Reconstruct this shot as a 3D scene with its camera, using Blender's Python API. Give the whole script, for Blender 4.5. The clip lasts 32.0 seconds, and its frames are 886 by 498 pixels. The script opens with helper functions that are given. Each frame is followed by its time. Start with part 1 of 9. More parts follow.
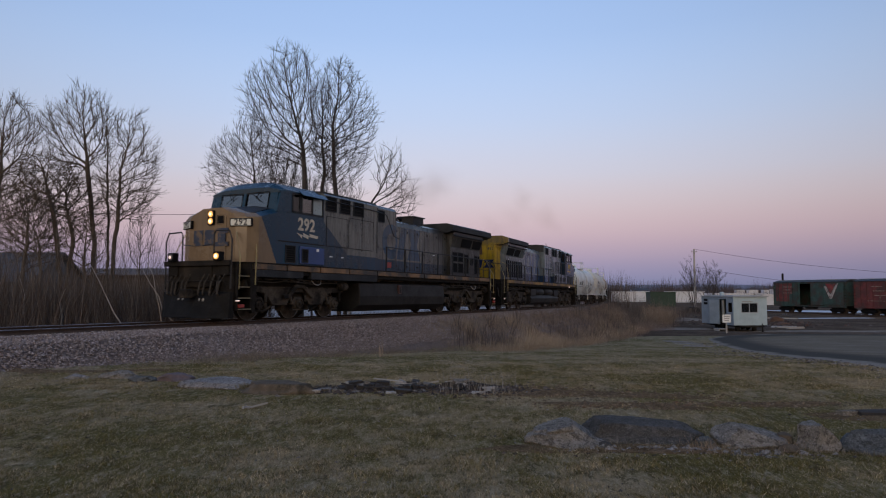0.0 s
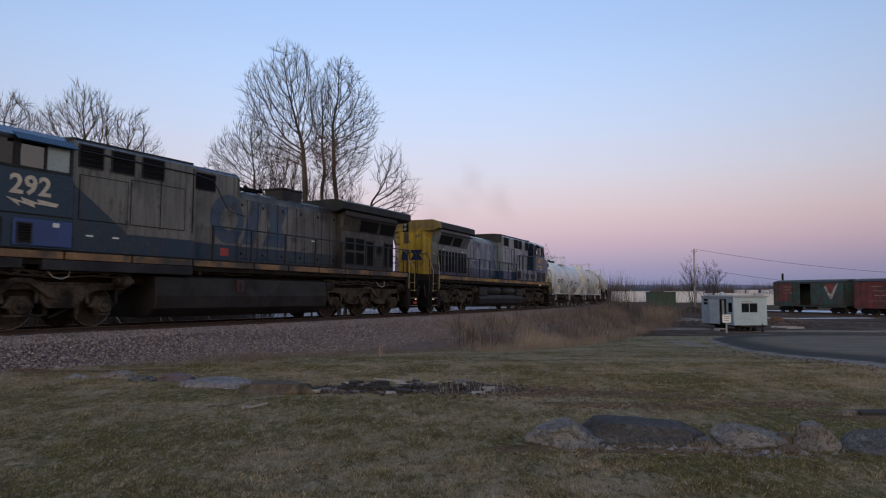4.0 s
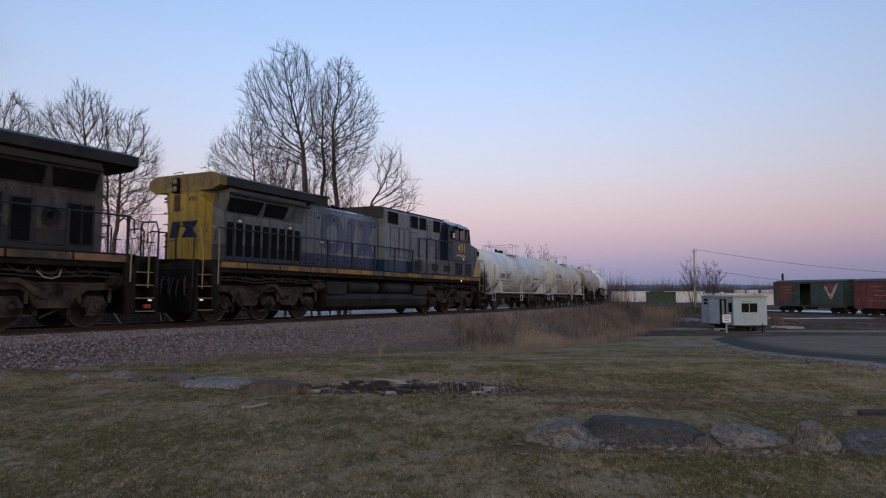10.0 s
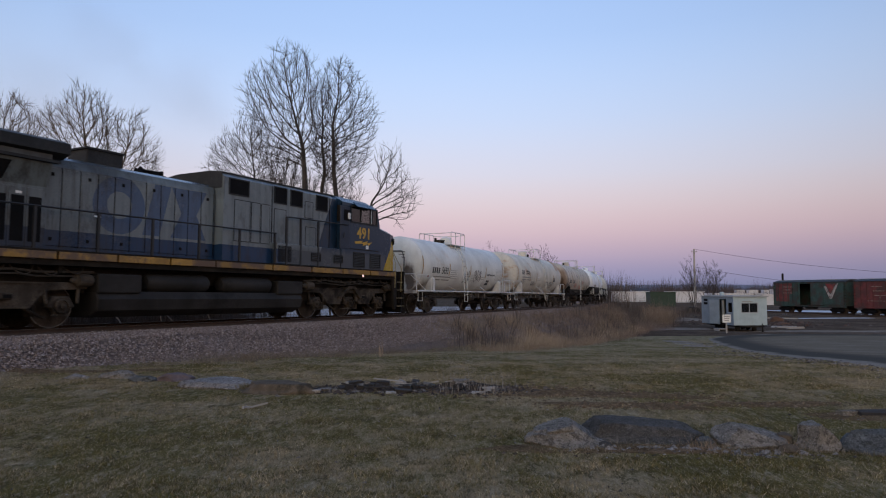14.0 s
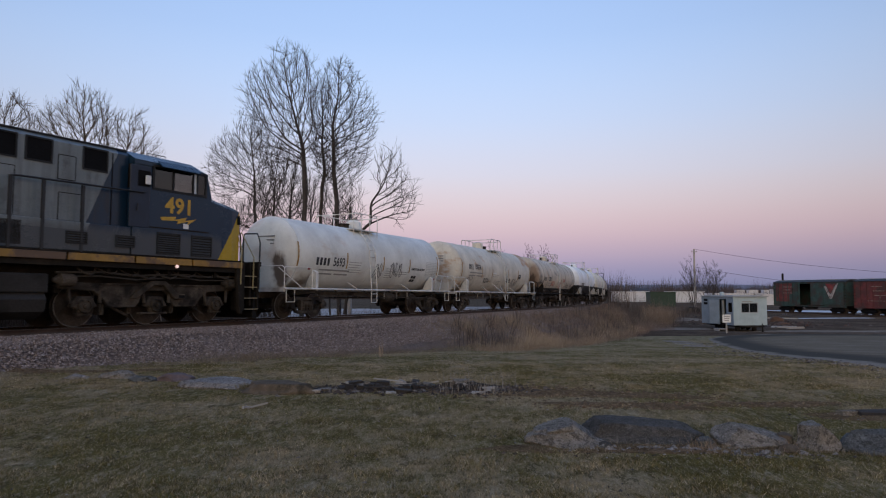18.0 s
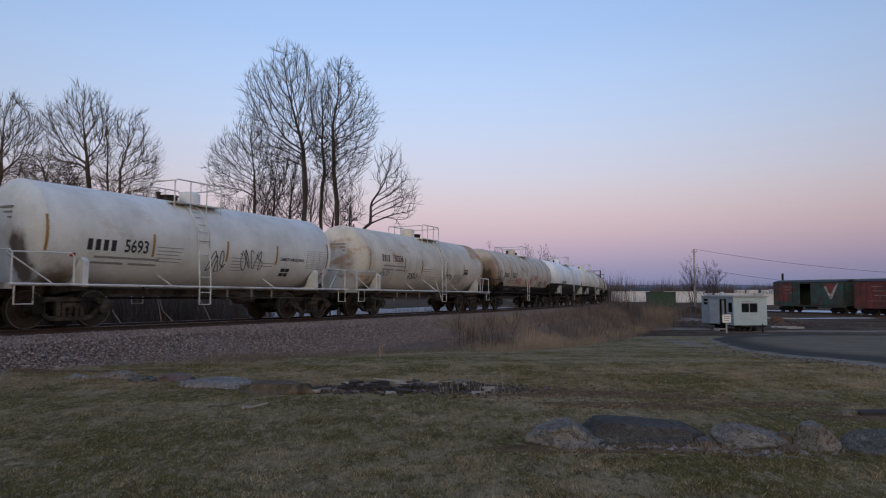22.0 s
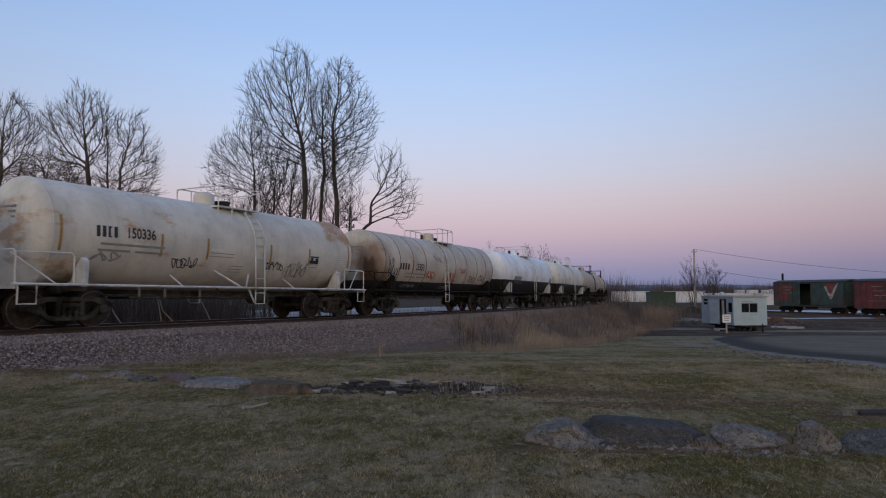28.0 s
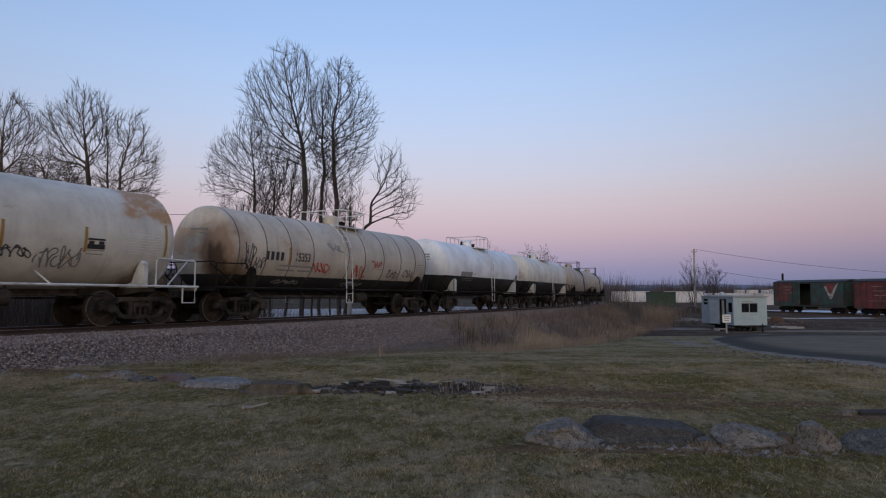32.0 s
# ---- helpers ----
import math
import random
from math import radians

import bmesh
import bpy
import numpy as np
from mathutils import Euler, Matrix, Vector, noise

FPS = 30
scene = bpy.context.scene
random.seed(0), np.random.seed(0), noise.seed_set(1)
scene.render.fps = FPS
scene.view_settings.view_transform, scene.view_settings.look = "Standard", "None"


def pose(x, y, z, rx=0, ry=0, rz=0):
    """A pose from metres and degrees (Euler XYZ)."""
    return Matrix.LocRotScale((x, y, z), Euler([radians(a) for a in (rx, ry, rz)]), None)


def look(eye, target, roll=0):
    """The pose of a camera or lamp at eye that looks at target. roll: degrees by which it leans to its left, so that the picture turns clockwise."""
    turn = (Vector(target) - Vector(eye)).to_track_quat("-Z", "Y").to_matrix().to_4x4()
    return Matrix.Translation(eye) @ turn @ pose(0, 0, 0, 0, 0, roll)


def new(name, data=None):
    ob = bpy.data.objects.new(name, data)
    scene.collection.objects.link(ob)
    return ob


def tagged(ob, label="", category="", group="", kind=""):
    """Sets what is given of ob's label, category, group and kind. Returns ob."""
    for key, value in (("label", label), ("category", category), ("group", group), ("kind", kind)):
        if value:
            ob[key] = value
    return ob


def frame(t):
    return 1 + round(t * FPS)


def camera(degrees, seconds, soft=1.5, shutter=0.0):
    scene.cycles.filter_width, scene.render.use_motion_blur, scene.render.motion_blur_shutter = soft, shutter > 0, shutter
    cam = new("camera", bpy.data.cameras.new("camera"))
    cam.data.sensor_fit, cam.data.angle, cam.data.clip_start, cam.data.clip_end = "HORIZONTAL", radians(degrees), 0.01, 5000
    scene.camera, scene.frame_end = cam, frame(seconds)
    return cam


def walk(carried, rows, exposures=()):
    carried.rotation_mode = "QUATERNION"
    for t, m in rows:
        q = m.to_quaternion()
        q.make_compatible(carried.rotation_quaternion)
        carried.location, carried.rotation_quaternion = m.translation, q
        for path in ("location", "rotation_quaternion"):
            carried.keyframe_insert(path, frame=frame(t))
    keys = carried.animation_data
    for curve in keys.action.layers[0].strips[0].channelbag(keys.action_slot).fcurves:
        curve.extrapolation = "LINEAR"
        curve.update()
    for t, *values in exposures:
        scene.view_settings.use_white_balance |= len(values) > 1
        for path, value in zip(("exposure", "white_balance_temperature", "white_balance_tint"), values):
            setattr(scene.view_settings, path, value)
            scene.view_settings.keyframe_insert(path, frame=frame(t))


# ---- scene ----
cam = camera(67.1, 32.0, soft=1.1, shutter=0.5)
EYE = pose(0, 0, 1.6, 93.574, 0, 0)
walk(cam, [(0.0, EYE), (32.0, EYE)], exposures=((0.0, -0.1, 6450, 10), (2.0, 0.01, 6450, 10), (6.0, 0.05, 6450, 10), (18.0, 0.04, 6450, 10), (23.0, -0.08, 6300, 9), (32.0, -0.12, 6250, 9)))

# ---- sky and light: clear dusk, the sun just set behind the camera ----
world = bpy.data.worlds.new("dusk_sky")
scene.world = world
world.use_nodes = True
wn = world.node_tree
wn.nodes.clear()
w_co = wn.nodes.new("ShaderNodeTexCoord")
w_sep = wn.nodes.new("ShaderNodeSeparateXYZ")
wn.links.new(w_co.outputs["Generated"], w_sep.inputs[0])


def srgb(r, g, b):
    f = lambda c: c / 12.92 if c <= 0.04045 else ((c + 0.055) / 1.055) ** 2.4
    return (f(r / 255), f(g / 255), f(b / 255), 1)


def sky_ramp(stops):
    n = wn.nodes.new("ShaderNodeValToRGB")
    n.color_ramp.interpolation = "B_SPLINE"
    el = n.color_ramp.elements
    while len(el) < len(stops):
        el.new(0.5)
    for e, (p, c) in zip(el, stops):
        e.position, e.color = p, srgb(*c)
    wn.links.new(w_sep.outputs["Z"], n.inputs[0])
    return n.outputs[0]


EAST = [(0.0, (132, 137, 172)), (0.022, (148, 146, 179)), (0.05, (179, 162, 185)), (0.085, (211, 184, 192)), (0.125, (219, 202, 207)), (0.17, (216, 214, 227)),
        (0.25, (199, 217, 247)), (0.36, (176, 206, 250)), (0.55, (140, 174, 228)), (1.0, (92, 130, 192))]
WEST = [(0.0, (200, 150, 120)), (0.05, (232, 178, 130)), (0.12, (238, 205, 168)), (0.25, (222, 215, 208)), (0.42, (150, 168, 192)), (0.7, (104, 138, 186)), (1.0, (80, 115, 180))]
w_side = wn.nodes.new("ShaderNodeMapRange")
w_side.interpolation_type = "SMOOTHSTEP"
w_side.inputs["From Min"].default_value, w_side.inputs["From Max"].default_value = 0.35, -0.95
wn.links.new(w_sep.outputs["Y"], w_side.inputs["Value"])
w_mix = wn.nodes.new("ShaderNodeMix")
w_mix.data_type = "RGBA"
wn.links.new(w_side.outputs[0], w_mix.inputs[0])
# sky darkened a little to both sides, standing in for the lens's edge falloff
w_wide = wn.nodes.new("ShaderNodeMath")
w_wide.operation = "MULTIPLY"
w_off = wn.nodes.new("ShaderNodeMath")
w_off.operation = "ADD"
w_off.inputs[1].default_value = 0.05
wn.links.new(w_sep.outputs["X"], w_off.inputs[0])
wn.links.new(w_off.outputs[0], w_wide.inputs[0])
wn.links.new(w_off.outputs[0], w_wide.inputs[1])
w_fade = wn.nodes.new("ShaderNodeMapRange")
w_fade.inputs["From Max"].default_value, w_fade.inputs["To Min"].default_value, w_fade.inputs["To Max"].default_value = 0.35, 1.03, 0.8
wn.links.new(w_wide.outputs[0], w_fade.inputs["Value"])
w_east = wn.nodes.new("ShaderNodeMix")
w_east.data_type, w_east.blend_type = "RGBA", "MULTIPLY"
w_east.inputs[0].default_value = 1.0
wn.links.new(sky_ramp(EAST), w_east.inputs[6])
wn.links.new(w_fade.outputs[0], w_east.inputs[7])
wn.links.new(w_east.outputs[2], w_mix.inputs[6])
w_gain = wn.nodes.new("ShaderNodeMix")
w_gain.data_type, w_gain.blend_type = "RGBA", "MULTIPLY"
w_gain.inputs[0].default_value, w_gain.inputs[7].default_value = 1.0, (1.62, 1.5, 1.27, 1)
wn.links.new(sky_ramp(WEST), w_gain.inputs[6])
wn.links.new(w_gain.outputs[2], w_mix.inputs[7])
w_bg = wn.nodes.new("ShaderNodeBackground")
w_bg.inputs["Strength"].default_value = 1.0
w_out = wn.nodes.new("ShaderNodeOutputWorld")
wn.links.new(w_mix.outputs[2], w_bg.inputs["Color"])
wn.links.new(w_bg.outputs[0], w_out.inputs[0])

sun = new("afterglow_sun", bpy.data.lights.new("afterglow_sun", "SUN"))
sun.data.energy, sun.data.angle, sun.data.color = 0.7, radians(25), (1.0, 0.84, 0.68)
sun.matrix_world = look((-30, -60, 22), (0, 0, 0))


# ---- materials ----
class V:
    """A shader value that can be computed with."""
    nt = None

    def __init__(self, s):
        self.s = s

    @staticmethod
    def op(kind, *a):
        n = V.nt.nodes.new("ShaderNodeMath")
        n.operation = kind
        for i, v in enumerate(a):
            if isinstance(v, V):
                V.nt.links.new(v.s, n.inputs[i])
            else:
                n.inputs[i].default_value = v
        return V(n.outputs[0])

    def __add__(self, o): return V.op("ADD", self, o)
    def __radd__(self, o): return V.op("ADD", self, o)
    def __sub__(self, o): return V.op("SUBTRACT", self, o)
    def __rsub__(self, o): return V.op("SUBTRACT", o, self)
    def __mul__(self, o): return V.op("MULTIPLY", self, o)
    def __rmul__(self, o): return V.op("MULTIPLY", self, o)
    def __gt__(self, o): return V.op("GREATER_THAN", self, o)
    def __lt__(self, o): return V.op("LESS_THAN", self, o)
    def abs(self): return V.op("ABSOLUTE", self)
    def max(self, o): return V.op("MAXIMUM", self, o)
    def min(self, o): return V.op("MINIMUM", self, o)
    def root(self): return V.op("SQRT", self)

    def ramp(self, lo, hi):
        n = V.nt.nodes.new("ShaderNodeMapRange")
        n.interpolation_type = "SMOOTHSTEP"
        n.inputs["From Min"].default_value, n.inputs["From Max"].default_value = lo, hi
        V.nt.links.new(self.s, n.inputs["Value"])
        return V(n.outputs[0])


def start_mat(name):
    m = bpy.data.materials.new(name)
    m.use_nodes = True
    V.nt = m.node_tree
    bsdf = m.node_tree.nodes["Principled BSDF"]
    co = m.node_tree.nodes.new("ShaderNodeTexCoord")
    return m, bsdf, co


def tex_noise(co, scale, detail=4, rough=0.55, stretch=None, which="Object"):
    n = V.nt.nodes.new("ShaderNodeTexNoise")
    n.inputs["Scale"].default_value, n.inputs["Detail"].default_value, n.inputs["Roughness"].default_value = scale, detail, rough
    src = co.outputs[which]
    if stretch:
        mp = V.nt.nodes.new("ShaderNodeMapping")
        mp.inputs["Scale"].default_value = stretch
        V.nt.links.new(src, mp.inputs[0])
        src = mp.outputs[0]
    V.nt.links.new(src, n.inputs["Vector"])
    return V(n.outputs[0])


def col_mix(fac, a, b, blend="MIX"):
    n = V.nt.nodes.new("ShaderNodeMix")
    n.data_type, n.blend_type = "RGBA", blend
    for i, v in ((0, fac), (6, a), (7, b)):
        if isinstance(v, V):
            V.nt.links.new(v.s, n.inputs[i])
        elif isinstance(v, bpy.types.NodeSocket):
            V.nt.links.new(v, n.inputs[i])
        else:
            n.inputs[i].default_value = v if i == 0 else (*v[:3], 1)
    return n.outputs[2]


def shade(c, k):
    return tuple(min(1, v * k) for v in c[:3])


def set_bump(bsdf, height, strength, dist=0.02):
    b = V.nt.nodes.new("ShaderNodeBump")
    b.inputs["Strength"].default_value, b.inputs["Distance"].default_value = strength, dist
    V.nt.links.new(height.s, b.inputs["Height"])
    V.nt.links.new(b.outputs[0], bsdf.inputs["Normal"])


def mat(name, c, rough=0.6, metal=0.0, var=0.3, scale=1.5, fine=25, bump=0.15, dist=0.01, dirt=None, dirt_at=(0.5, 0.7), dirt_scale=0.8, stretch=None, rand=0.0, spec=0.5):
    """Painted or natural surface: two scales of tone, optional dirt or rust, fine relief."""
    m, bsdf, co = start_mat(name)
    big, small = tex_noise(co, scale, 5, 0.6, stretch), tex_noise(co, fine, 3)
    col = col_mix(big.ramp(0.3, 0.7), shade(c, 1 - var), shade(c, 1 + var))
    col = col_mix(small.ramp(0.35, 0.65) * 0.6, col, shade(c, 1 - var * 0.7))
    if dirt:
        col = col_mix(tex_noise(co, dirt_scale, 6, 0.65, stretch).ramp(*dirt_at), col, dirt)
    if rand:
        oi = V.nt.nodes.new("ShaderNodeObjectInfo")
        g = V.nt.nodes.new("ShaderNodeHueSaturation")
        V.nt.links.new((V(oi.outputs["Random"]) * rand + (1 - rand / 2)).s, g.inputs["Value"])
        V.nt.links.new(col, g.inputs["Color"])
        col = g.outputs[0]
    V.nt.links.new(col, bsdf.inputs["Base Color"])
    V.nt.links.new((small * 0.2 + (rough - 0.1)).s, bsdf.inputs["Roughness"])
    bsdf.inputs["Metallic"].default_value, bsdf.inputs["Specular IOR Level"].default_value = metal, spec
    if bump:
        set_bump(bsdf, small, bump, dist)
    return m


def island_mat(name, stops, rough=0.85, fine=30):
    """For many small joined pieces: each takes its own tone."""
    m, bsdf, co = start_mat(name)
    ge = V.nt.nodes.new("ShaderNodeNewGeometry")
    rp = V.nt.nodes.new("ShaderNodeValToRGB")
    el = rp.color_ramp.elements
    while len(el) < len(stops):
        el.new(0.5)
    for i, (e, c) in enumerate(zip(el, stops)):
        e.position, e.color = i / (len(stops) - 1), (*c, 1)
    V.nt.links.new(ge.outputs["Random Per Island"], rp.inputs[0])
    col = col_mix(tex_noise(co, fine, 3).ramp(0.3, 0.7) * 0.5, rp.outputs[0], shade(stops[0], 0.7))
    V.nt.links.new(col, bsdf.inputs["Base Color"])
    bsdf.inputs["Roughness"].default_value, bsdf.inputs["Specular IOR Level"].default_value = rough, 0.15
    return m


def glow_mat(name, c, strength):
    m, bsdf, co = start_mat(name)
    bsdf.inputs["Base Color"].default_value = (*c, 1)
    bsdf.inputs["Emission Color"].default_value = (*c, 1)
    bsdf.inputs["Emission Strength"].default_value = strength
    return m


def glass_mat(name, tint=(0.75, 0.82, 0.85), gloss=0.02, ior=1.6):
    """Thin window glass: lets light through and mirrors at a slant."""
    m = bpy.data.materials.new(name)
    m.use_nodes = True
    V.nt = nt = m.node_tree
    out = nt.nodes["Material Output"]
    nt.nodes.remove(nt.nodes["Principled BSDF"])
    tr, gl, fr, mx = (nt.nodes.new(k) for k in ("ShaderNodeBsdfTransparent", "ShaderNodeBsdfGlossy", "ShaderNodeFresnel", "ShaderNodeMixShader"))
    tr.inputs[0].default_value, gl.inputs["Roughness"].default_value, fr.inputs[0].default_value = (*tint, 1), gloss, ior
    nt.links.new(fr.outputs[0], mx.inputs[0])
    nt.links.new(tr.outputs[0], mx.inputs[1])
    nt.links.new(gl.outputs[0], mx.inputs[2])
    nt.links.new(mx.outputs[0], out.inputs[0])
    return m


YEL = (0.195, 0.134, 0.078)


def livery(name, sweep_line, blue, hood_blue, emblem, grey, yellow, nose_x, nose_z, nose_slope, rear_x, logo_x, grime, logo_fade, splash=0.0):
    """Loco paint in the loco's own space (front at -x): yellow nose and rear, blue cab and lower band, grey body, ring-and-block emblem."""
    m, bsdf, co = start_mat(name)
    sp = V.nt.nodes.new("ShaderNodeSeparateXYZ")
    V.nt.links.new(co.outputs["Object"], sp.inputs[0])
    x, y, z = (V(sp.outputs[i]) for i in range(3))
    wob = (tex_noise(co, 9, 3) - 0.5) * 0.03
    x, z = x + wob, z + wob
    is_grey = (x > ((sweep_line[1] - z).max(0) * sweep_line[2] + sweep_line[0])) * (z > 2.36)
    is_yel = ((x < ((nose_z - z) * nose_slope + nose_x)) * (z < 3.62)).max(x > rear_x)
    # emblem on the hood sides: a thick ring, a slanted block, a waisted block
    dx, dz = x - logo_x, z - 3.16
    dx = dx * V.op("SIGN", y) * -1.0
    rr = (dx * dx + dz * dz).root()
    ring = (rr < 0.76) * (rr > 0.36)
    blk1 = ((dx - 1.16 - dz * 0.25).abs() < 0.27) * (dz.abs() < 0.72)
    blk2 = ((dx - 2.25).abs() < (dz.abs() * 0.5 + 0.27)) * (dz.abs() < 0.72)
    logo = ring.max(blk1).max(blk2) * (y.abs() < 1.3)
    base = col_mix(is_grey, col_mix(x > -2.1, blue, hood_blue), grey)
    base = col_mix(logo * is_grey * logo_fade, base, emblem)
    base = col_mix(is_yel, base, yellow)
    # weathering: streaks that run down, soot, fine grain
    streak = tex_noise(co, 1.0, 6, 0.7, (6, 6, 0.35)).ramp(0.42, 0.72)
    soot = tex_noise(co, 0.55, 5, 0.65).ramp(0.42, 0.75)
    # cleanest at the cab, sootiest behind the exhaust
    grime = (x > -5.45) * (grime * 0.72) + grime * 0.28 + (x + (tex_noise(co, 0.8, 4) - 0.5) * 3).ramp(1.5, 6.0) * (grime * 0.85)
    base = col_mix(streak * grime, base, (0.03, 0.026, 0.022))
    base = col_mix(soot * grime * 0.9, base, (0.035, 0.034, 0.034))
    fine = tex_noise(co, 30, 4)
    base = col_mix(fine.ramp(0.35, 0.7) * 0.08, base, (0.06, 0.05, 0.045))
    smear = tex_noise(co, 1.7, 7, 0.72, (1.3, 1.3, 0.7)).ramp(0.53, 0.64)
    base = col_mix(smear * grime * 0.85, base, (0.022, 0.021, 0.021))
    pale = tex_noise(co, 2.6, 6, 0.75).ramp(0.58, 0.72)
    base = col_mix(pale * grime * 0.4, base, (0.17, 0.17, 0.165))
    top_soot = (z + (tex_noise(co, 1.2, 5, 0.65) - 0.5) * 1.1).ramp(3.7, 4.15) * (x > 0.1)
    top_soot = top_soot.max((z + (tex_noise(co, 2.0, 4) - 0.5) * 0.2).ramp(4.44, 4.56))
    base = col_mix(top_soot * grime * 1.2, base, (0.03, 0.03, 0.03))
    rusty = tex_noise(co, 6, 5, 0.7, (1.4, 1.4, 0.5)).ramp(0.66, 0.74)
    base = col_mix(rusty * grime * 0.8, base, (0.09, 0.04, 0.02))
    film = (x + (tex_noise(co, 0.9, 5) - 0.5) * 2.5).ramp(2.2, 5.8) * (grime * 0.55).min(0.8)
    film = film * (1.0 - is_yel * 0.7) * (tex_noise(co, 1.6, 6, 0.7, (1.2, 1.2, 0.6)).ramp(0.72, 0.45) * 0.45 + 0.55)
    base = col_mix(film, base, (0.036, 0.033, 0.031))
    # grey road film thrown up along the lower cab and the lockers behind it
    low = (z + (tex_noise(co, 1.3, 6, 0.7) - 0.5) * 0.5).ramp(2.62, 2.3) * (x > -8.4) * (x + (tex_noise(co, 1.0, 4) - 0.5)).ramp(-2.0, -2.7) * splash
    base = col_mix(low * (1.0 - is_yel), base, (0.072, 0.079, 0.084))
    V.nt.links.new(base, bsdf.inputs["Base Color"])
    V.nt.links.new((film * -0.15 + 0.28).s, bsdf.inputs["Specular IOR Level"])
    V.nt.links.new((fine * 0.15 + 0.15 + soot * 0.14 + film * 0.22).s, bsdf.inputs["Roughness"])
    set_bump(bsdf, tex_noise(co, 4, 3), 0.12, 0.01)
    return m


def tank_paint(name, c, rust, spill, bottom=None, split=None, drip=0.3, sad=4.55, halo=0.0, bloom=None):
    """Tank paint in the car's own space: mottled, dirty towards hardware, rust blooms; optional black lower half."""
    m, bsdf, co = start_mat(name)
    sp = V.nt.nodes.new("ShaderNodeSeparateXYZ")
    V.nt.links.new(co.outputs["Object"], sp.inputs[0])
    x, y, z = (V(sp.outputs[i]) for i in range(3))
    base = col_mix(tex_noise(co, 0.9, 6, 0.6).ramp(0.3, 0.7), shade(c, 0.84), shade(c, 1.1))
    streak = tex_noise(co, 1.0, 6, 0.7, (3.5, 3.5, 0.3)).ramp(0.45, 0.8)
    base = col_mix(streak * drip, base, (0.2, 0.17, 0.13))
    rs = tex_noise(co, 0.7, 6, 0.65, (0.8, 0.8, 1.6))
    ends = ((x.abs() - 4.6) * 0.35).max(0).min(0.16)
    base = col_mix((rs + ends * 0.4).ramp(0.59, 0.7) * rust, base, (0.42, 0.22, 0.085))
    if spill:
        sx, sy, wdt, ztop = spill
        if halo:
            run = ((y - sy).abs() + (tex_noise(co, 3, 4) - 0.5) * 0.35).ramp(wdt * 1.7, 0.1) * x.ramp(sx + 0.5, sx) * (z + (tex_noise(co, 4, 3, 0.5, (1, 1, 0.3)) - 0.5) * 0.6).ramp(ztop + 0.9, ztop - 0.4)
            base = col_mix((run * 1.5).min(halo), base, (0.15, 0.07, 0.032))
        d = ((y - sy).abs() + (tex_noise(co, 5, 4) - 0.5) * 0.3).ramp(wdt, 0.0) * x.ramp(sx + 0.2, sx) * (z + (tex_noise(co, 9, 3, 0.5, (1, 1, 0.2)) - 0.5) * 0.5).ramp(ztop, ztop - 0.45)
        base = col_mix((d * 1.6).min(0.88), base, (0.06, 0.03, 0.014))
    if bloom:
        bx, bz = bloom
        patch = (x + (tex_noise(co, 1.6, 5) - 0.5) * 1.2).ramp(bx, bx + 0.5) * (z + (x - bx) * 0.1 + (tex_noise(co, 1.4, 5) - 0.5) * 1.0).ramp(bz, bz + 0.3) * tex_noise(co, 2.2, 6, 0.7).ramp(0.3, 0.52)
        base = col_mix(patch * 0.9, base, (0.44, 0.22, 0.075))
    # rusty runs round the saddles
    near_sad = ((x.abs() - sad).abs() + (tex_noise(co, 3, 5, 0.65) - 0.5) * 1.1).ramp(0.75, 0.1) * (z + (tex_noise(co, 4, 4, 0.6, (1, 1, 0.3)) - 0.5) * 0.9).ramp(1.72, 1.25)
    base = col_mix(near_sad * 0.75, base, (0.14, 0.085, 0.045))
    soil = tex_noise(co, 1.4, 6, 0.7, (1.0, 1.0, 0.8)).ramp(0.52, 0.68)
    base = col_mix(soil * drip * 0.8, base, shade(c, 0.55))
    if bottom:
        base = col_mix((z + (tex_noise(co, 6, 3) - 0.5) * 0.04) < split, base, bottom)
    fine = tex_noise(co, 40, 3)
    base = col_mix(fine.ramp(0.4, 0.7) * 0.16, base, (0.25, 0.22, 0.18))
    V.nt.links.new(base, bsdf.inputs["Base Color"])
    V.nt.links.new((fine * 0.2 + 0.5).s, bsdf.inputs["Roughness"])
    bsdf.inputs["Specular IOR Level"].default_value = 0.3
    set_bump(bsdf, tex_noise(co, 2.2, 3), 0.1, 0.02)
    return m


PAINT_A = livery("weathered_blue_grey_paint", (-5.48, 3.47, 1.37), (0.005, 0.035, 0.068), (0.007, 0.036, 0.068), (0.01, 0.056, 0.115), (0.145, 0.147, 0.134), YEL, -8.73, 3.4, 0.49, 9.55, -0.2, 0.72, 0.85)
PAINT_B = livery("blue_grey_yellow_paint", (-5.15, 4.5, 0.425), (0.008, 0.03, 0.062), (0.014, 0.042, 0.098), (0.04, 0.08, 0.165), (0.165, 0.198, 0.218), (0.43, 0.285, 0.018), -9.15, 3.36, 0.58, 9.34, 3.4, 0.32, 0.85, 0.75)
SILL_A = mat("dirty_orange_stripe", (0.22, 0.12, 0.05), 0.6, var=0.35, scale=1.2, dirt=(0.035, 0.028, 0.022), dirt_at=(0.4, 0.58))
SILL_B = mat("dirty_yellow_stripe", (0.34, 0.19, 0.035), 0.6, var=0.4, scale=1.8, dirt=(0.11, 0.066, 0.04), dirt_at=(0.43, 0.54), dirt_scale=0.9)
SLATE = mat("dark_slate_vent_paint", (0.022, 0.028, 0.036), 0.6, 0, 0.3, 2)
